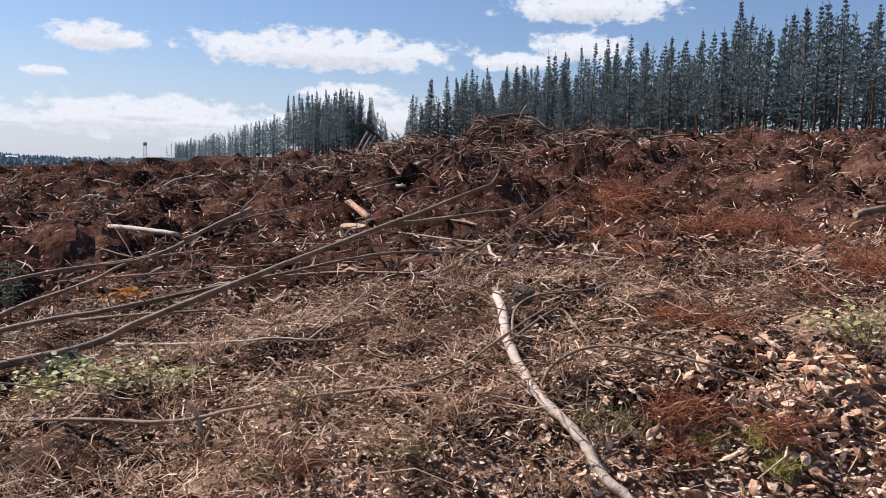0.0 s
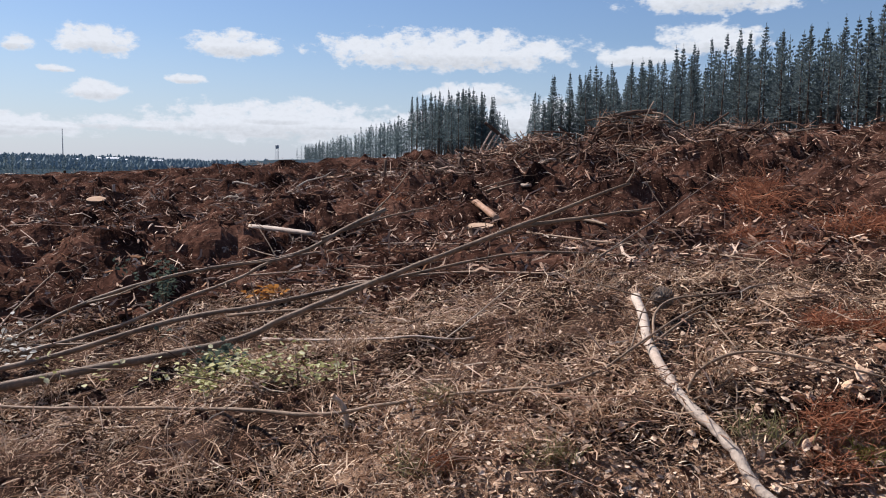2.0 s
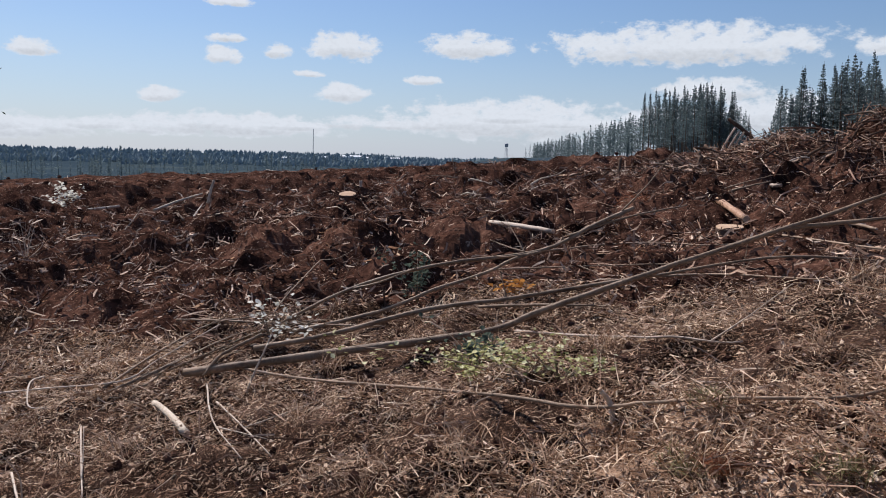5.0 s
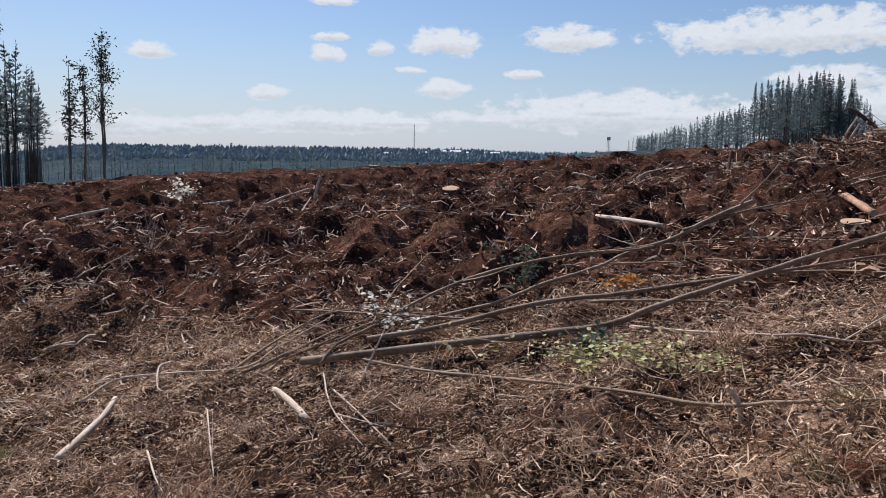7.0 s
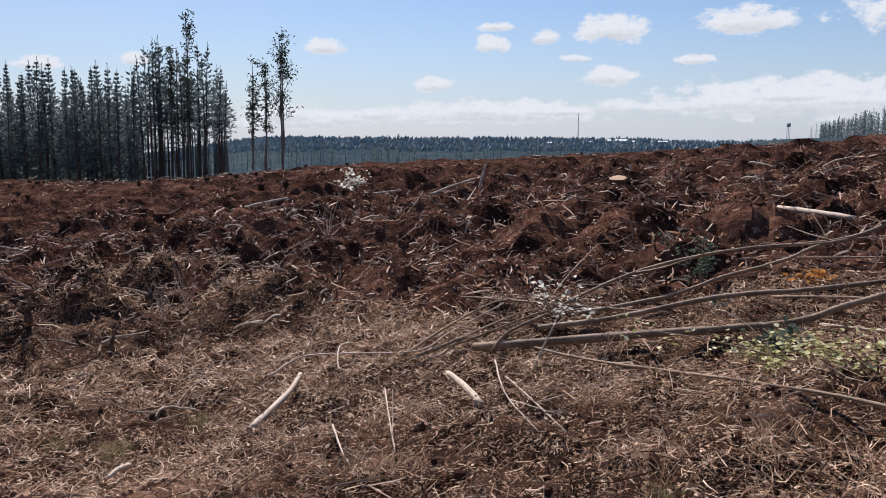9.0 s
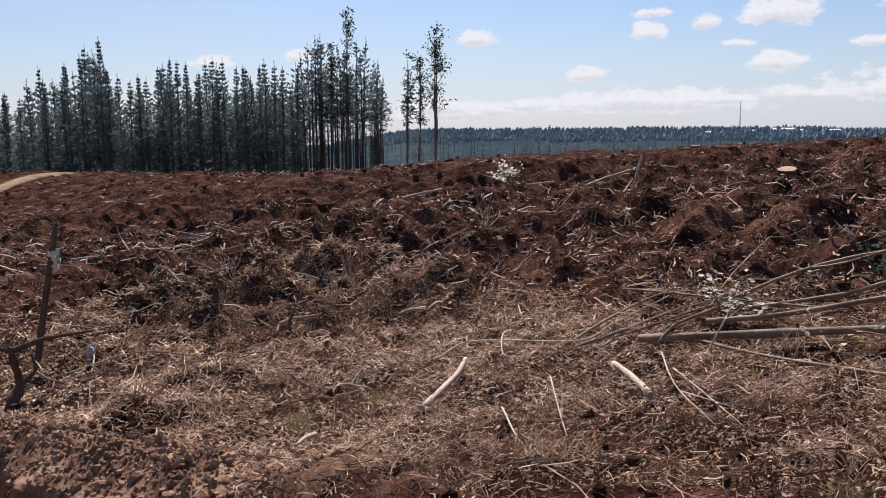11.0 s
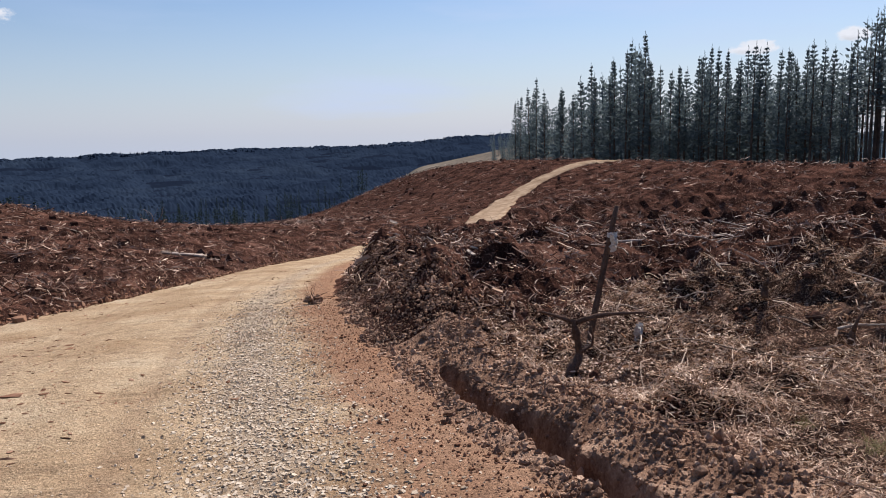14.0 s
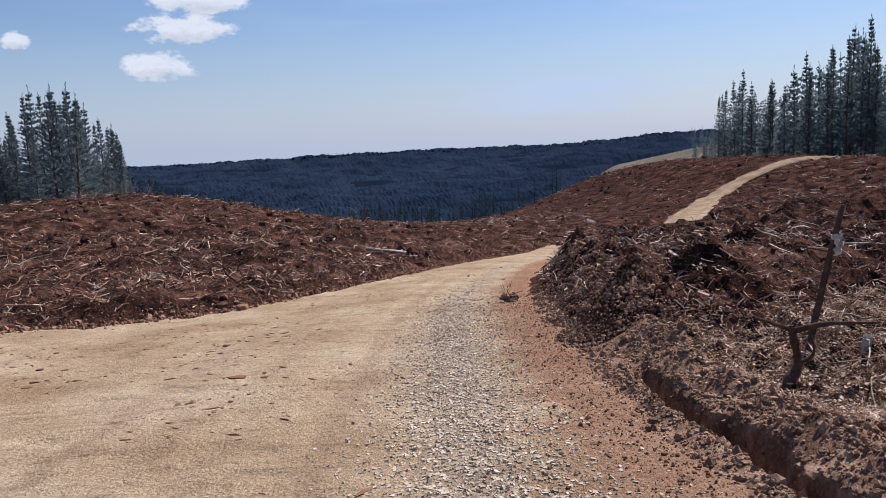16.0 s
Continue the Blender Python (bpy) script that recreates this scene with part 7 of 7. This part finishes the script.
# heap of roots, logs and slash
def slash_pile():
    rng = np.random.default_rng(21)
    pile = new("slash_pile")
    along = np.array([math.cos(PILE[2]), math.sin(PILE[2])])
    across = np.array([-along[1], along[0]])
    kinds = [stem_mesh([(-0.5, 0, 0), (-0.1, rng.normal(0, 0.06), rng.normal(0, 0.05)), (0.5, 0, 0)], r, r * 0.6, m, k, 7)
             for k, (r, m) in enumerate(((0.02, GREY_BARK), (0.03, DARK_BARK), (0.045, DARK_BARK), (0.016, GREY_BARK), (0.03, DARK_BARK), (0.025, DARK_BARK)))]
    for k in range(280):
        u, w = rng.normal(0, 3.6), rng.normal(0, 1.5)
        q = np.array(PILE[:2]) + along * u + across * w
        ln = rng.uniform(0.5, 1.8)
        ob = part("branch", kinds[int(rng.integers(6))], pile)
        tip = rng.normal(0, 0.35)
        ob.matrix_basis = Matrix.Translation(place(*q, rng.uniform(0.05, 0.35))) @ Euler((0, tip, rng.uniform(0, 6.28))).to_matrix().to_4x4() @ Matrix.Diagonal((ln, 1.2, 1.2, 1))
    # splintered trunks that stick out of the heap
    def out(u, w, h, lift, du, dw, r, mat):
        q = np.array(PILE[:2]) + along * u + across * w
        a = place(*q, h)
        d = along * du + across * dw
        part("log", stem_mesh([a, a + np.array([d[0] / 2, d[1] / 2, lift / 2 + 0.05]), a + np.array([d[0], d[1], lift])], r, r * 0.75, mat, int(abs(u * 7 + lift * 3)), 9), pile)
    out(-2.3, 1.2, 0.2, 0.95, -1.1, 0.0, 0.075, DARK_BARK)
    for k in range(6):
        out(-3.6 + k * 0.14, 1.0, 0.0, 0.9, 0.45, 0.0, 0.035, PALE_WOOD)
    out(-0.3, 0.4, 0.25, -0.3, 1.1, 0.2, 0.035, GREY_BARK)
    out(0.8, 0.5, 0.25, 0.25, 1.5, 0.3, 0.1, DARK_BARK)
    out(5.2, 0.0, 0.1, 0.2, 1.3, 0.2, 0.03, GREY_BARK)
    out(3.0, 0.8, 0.3, -0.5, 1.6, 0.6, 0.06, GREY_BARK)
    out(1.8, 1.2, 0.2, -0.4, 1.2, 0.5, 0.035, PALE_WOOD)
    out(-1.2, 1.4, 0.1, 0.5, 0.6, 0.3, 0.05, GREY_BARK)
    n = 2600
    u, w = rng.normal(0, 3.4, n), rng.normal(0, 1.6, n)
    x, y = PILE[0] + along[0] * u + across[0] * w, PILE[1] + along[1] * u + across[1] * w
    p = np.stack([x, y, ground(x, y) + rng.uniform(0, 0.3, n)], 1)
    d = unit(rng.normal(size=(n, 3)) * [1, 1, 0.55]) * rng.uniform(0.1, 0.5, n)[:, None]
    tagged(part("tangle", mesh("tangle", *prisms(p - d, p + d, rng.uniform(0.006, 0.02, n), rng.uniform(0.004, 0.012, n)), mat=STICK), pile, "tangle of broken twigs and roots"), kind="stuff")
    tagged(pile, "large heap of roots, broken logs and slash on turned earth", "slash pile")


slash_pile()

# torn root ball lying on the road's edge, and pale splintered wood on the earth bank
ball = new("root_ball")
rng = np.random.default_rng(33)
v, f = lumps(rng.normal(0, 0.07, (22, 3)) * [1, 1, 0.5] + [0, 0, 0.06], rng.uniform(0.025, 0.08, (22, 3)), rng, fine=True)
part("earth", mesh("earth", v, f, mat=DITCH_SOIL), ball)
for k in range(9):
    e = np.array([rng.normal(0, 0.15), rng.normal(0, 0.15), rng.uniform(0.15, 0.42)])
    part("root", stem_mesh([(0, 0, 0.08), e * 0.5 + rng.normal(0, 0.03, 3), e], 0.009, 0.002, DARK_BARK, k, 4), ball)
ball.location = (-2.95, -14.2, float(road_height(np.array(-2.95), np.array(-14.2))))
tagged(ball, "small torn root ball with dry roots on the road", "root ball")
for k in range(26):
    rng = np.random.default_rng(500 + k)
    x, y = -5.4 + rng.normal(0, 0.9), -14.2 + rng.normal(0, 1.1)
    a, ln = rng.uniform(0, 3.14), rng.uniform(0.04, 0.15)
    v, f = plates(np.zeros((1, 3)), np.array([[ln, 0, 0]]), np.array([[0, ln * rng.uniform(0.12, 0.3), 0]]), np.array([[0, 0, 0.012]]), rng)
    ob = new("split_wood", mesh("split_wood", v, f, mat=CUT_WOOD if k % 3 else BLEACHED))
    ob.matrix_basis = Matrix.Translation(place(x, y, 0.2)) @ Euler((rng.normal(0, 0.5), rng.normal(0, 0.5), a)).to_matrix().to_4x4()
    tagged(ob, "pale splintered wood slab on the earth bank", "wood slab", "split wood on the bank")
for k, (x, y) in enumerate(((2.9, -16.6), (0.8, -20.5), (-3.4, -6.9), (-4.0, -9.0))):
    rng = np.random.default_rng(540 + k)
    v, f = plates(np.zeros((1, 3)), np.array([[0.08, 0, 0]]), np.array([[0, 0.025, 0]]), np.array([[0, 0, 0.01]]), rng)
    ob = new("split_wood", mesh("split_wood", v, f, mat=CUT_WOOD))
    ob.matrix_basis = Matrix.Translation(place(x, y, 0.06)) @ Euler((0.5, 0.4, k)).to_matrix().to_4x4()
    tagged(ob, "pale wood chunk on bare earth", "wood slab")


# lumps of earth thrown up along the ditch
def rough_lump(seed):
    """A crumbly clod: a ball pushed in and out by noise."""
    bm = bmesh.new()
    bmesh.ops.create_icosphere(bm, subdivisions=3, radius=1)
    for v in bm.verts:
        d = v.co.normalized()
        v.co = d * (1 + 0.35 * noise.noise(d * 1.6 + Vector((seed * 7, 0, 0))) + 0.2 * noise.noise(d * 4 + Vector((seed * 5, 3, 0))) + 0.1 * noise.noise(d * 9))
        v.co.z *= 0.75
    me = bpy.data.meshes.new("clod")
    bm.to_mesh(me)
    bm.free()
    me.materials.append(DITCH_SOIL)
    return me


def ditch_lumps():
    rng = np.random.default_rng(44)
    n = 20000
    y = -2.5 - 13.5 * rng.random(n) ** 1.2
    s = np.where(rng.random(n) < 0.8, rng.normal(0.86, 0.34, n), rng.normal(0.06, 0.12, n))
    x = road_right(y) - s
    half = (rng.gamma(1.8, 0.0045, n)[:, None] + 0.003) * rng.uniform(0.6, 1.3, (n, 3))
    v, f = lumps(np.stack([x, y, ground(x, y) + half[:, 2] * 0.3], 1), half, rng, 0.4)
    tagged(new("ditch_clods", mesh("ditch_clods", v, f, mat=DITCH_SOIL)), "dry brown clods along the ditch", "clods", kind="stuff")
    big = [rough_lump(k) for k in range(6)]
    for k in range(90):
        yy = rng.uniform(-15, -2.6)
        xx = float(road_right(np.array(yy))) - rng.normal(0.85 if yy > -8 else 0.7, 0.25)
        size = rng.uniform(0.02, 0.05)
        ob = new("earth_clod", big[k % 6])
        ob.matrix_basis = Matrix.Translation(place(xx, yy, size * 0.3)) @ Euler((rng.normal(), rng.normal(), rng.normal())).to_matrix().to_4x4() @ Matrix.Scale(size, 4)
        tagged(ob, "dry brown clod of earth beside the ditch", "clod", "clods along the ditch")


ditch_lumps()


# ------------------------------------------------------------------ far buildings and masts
def barn(az, d, w, l, h, turn):
    root = new("farm_building")
    x, y = at_bearing(az, d)
    v = np.array([(-l, -w, 0), (l, -w, 0), (l, w, 0), (-l, w, 0), (-l, -w, h), (l, -w, h), (l, w, h), (-l, w, h), (-l, 0, h * 1.35), (l, 0, h * 1.35)])
    part("wall", mesh("barn_wall", v, np.array([(0, 1, 5, 4), (2, 3, 7, 6), (1, 2, 6, 5), (3, 0, 4, 7)]), np.array([(4, 8, 7), (5, 6, 9)]), mat=WHITE_ROOF), root)
    r = np.array([(-l - 1, -w - 1, h * 0.95), (l + 1, -w - 1, h * 0.95), (l + 1, 0, h * 1.38), (-l - 1, 0, h * 1.38), (-l - 1, w + 1, h * 0.95), (l + 1, w + 1, h * 0.95)])
    r = np.concatenate([r, r + [0, 0, 0.3]])
    part("roof", mesh("barn_roof", r, np.array([(0, 1, 2, 3), (3, 2, 5, 4), (6, 9, 8, 7), (9, 10, 11, 8), (0, 6, 7, 1), (4, 5, 11, 10)]), mat=WHITE_ROOF), root)
    root.matrix_basis = pose(x, y, float(ground(x, y)) - 0.5, 0, 0, turn)
    tagged(root, "distant white farm building with a sheet roof", "building", "far farm buildings")


for az, d, w, l, h, turn in ((98.3, 2050, 7, 24, 7, 100), (97.6, 2080, 6, 15, 6, 95), (102.9, 1900, 5, 9, 5, 110), (95.5, 2150, 6, 20, 6, 90), (100.1, 2100, 6, 12, 6, 100)):
    barn(az, d, w, l, h, turn)


def lattice_mast(az, d, top, width, label):
    x, y = at_bearing(az, d)
    z0 = float(ground(x, y))
    tall = 1.45 + d * math.tan(radians(top)) - z0
    root = new("mast")
    c = [np.array([math.cos(a) * width, math.sin(a) * width, 0]) for a in (0, 2.094, 4.189)]
    for p in c:
        part("leg", mesh("leg", *prisms(p[None], (p * 0.4 + [0, 0, tall])[None], [width * 0.3], [width * 0.2], 4), mat=METAL), root)
    n = 16
    for i in range(n):
        a, b = c[i % 3] * (1 - 0.6 * i / n) + [0, 0, tall * i / n], c[(i + 1) % 3] * (1 - 0.6 * (i + 1) / n) + [0, 0, tall * (i + 1) / n]
        part("brace", mesh("brace", *prisms(a[None], b[None], [width * 0.15], [width * 0.15], 4), mat=METAL), root)
    root.location = (x, y, z0)
    return tagged(root, label, "mast")


lattice_mast(101.02, 2200, 2.2, 1.3, "slender lattice radio mast on the far plain")


def water_tower(az, d, top):
    x, y = at_bearing(az, d)
    z0 = float(ground(x, y))
    tall = 1.45 + d * math.tan(radians(top)) - z0
    root = new("water_tower")
    for a in range(4):
        p = np.array([math.cos(a * 1.571), math.sin(a * 1.571), 0]) * 1.0
        part("leg", mesh("leg", *prisms(p[None], (p * 0.8 + [0, 0, tall - 2.4])[None], [0.12], [0.1], 4), mat=METAL), root)
    part("tank", mesh("tank", *tube([(0, 0, tall - 2.6), (0, 0, tall - 2.4), (0, 0, tall - 0.4), (0, 0, tall)], [0.9, 1.2, 1.2, 0.3], 12), mat=METAL), root)
    root.location = (x, y, z0)
    tagged(root, "distant small grey water tower on four legs", "water tower")


water_tower(87.4, 560, 1.5)
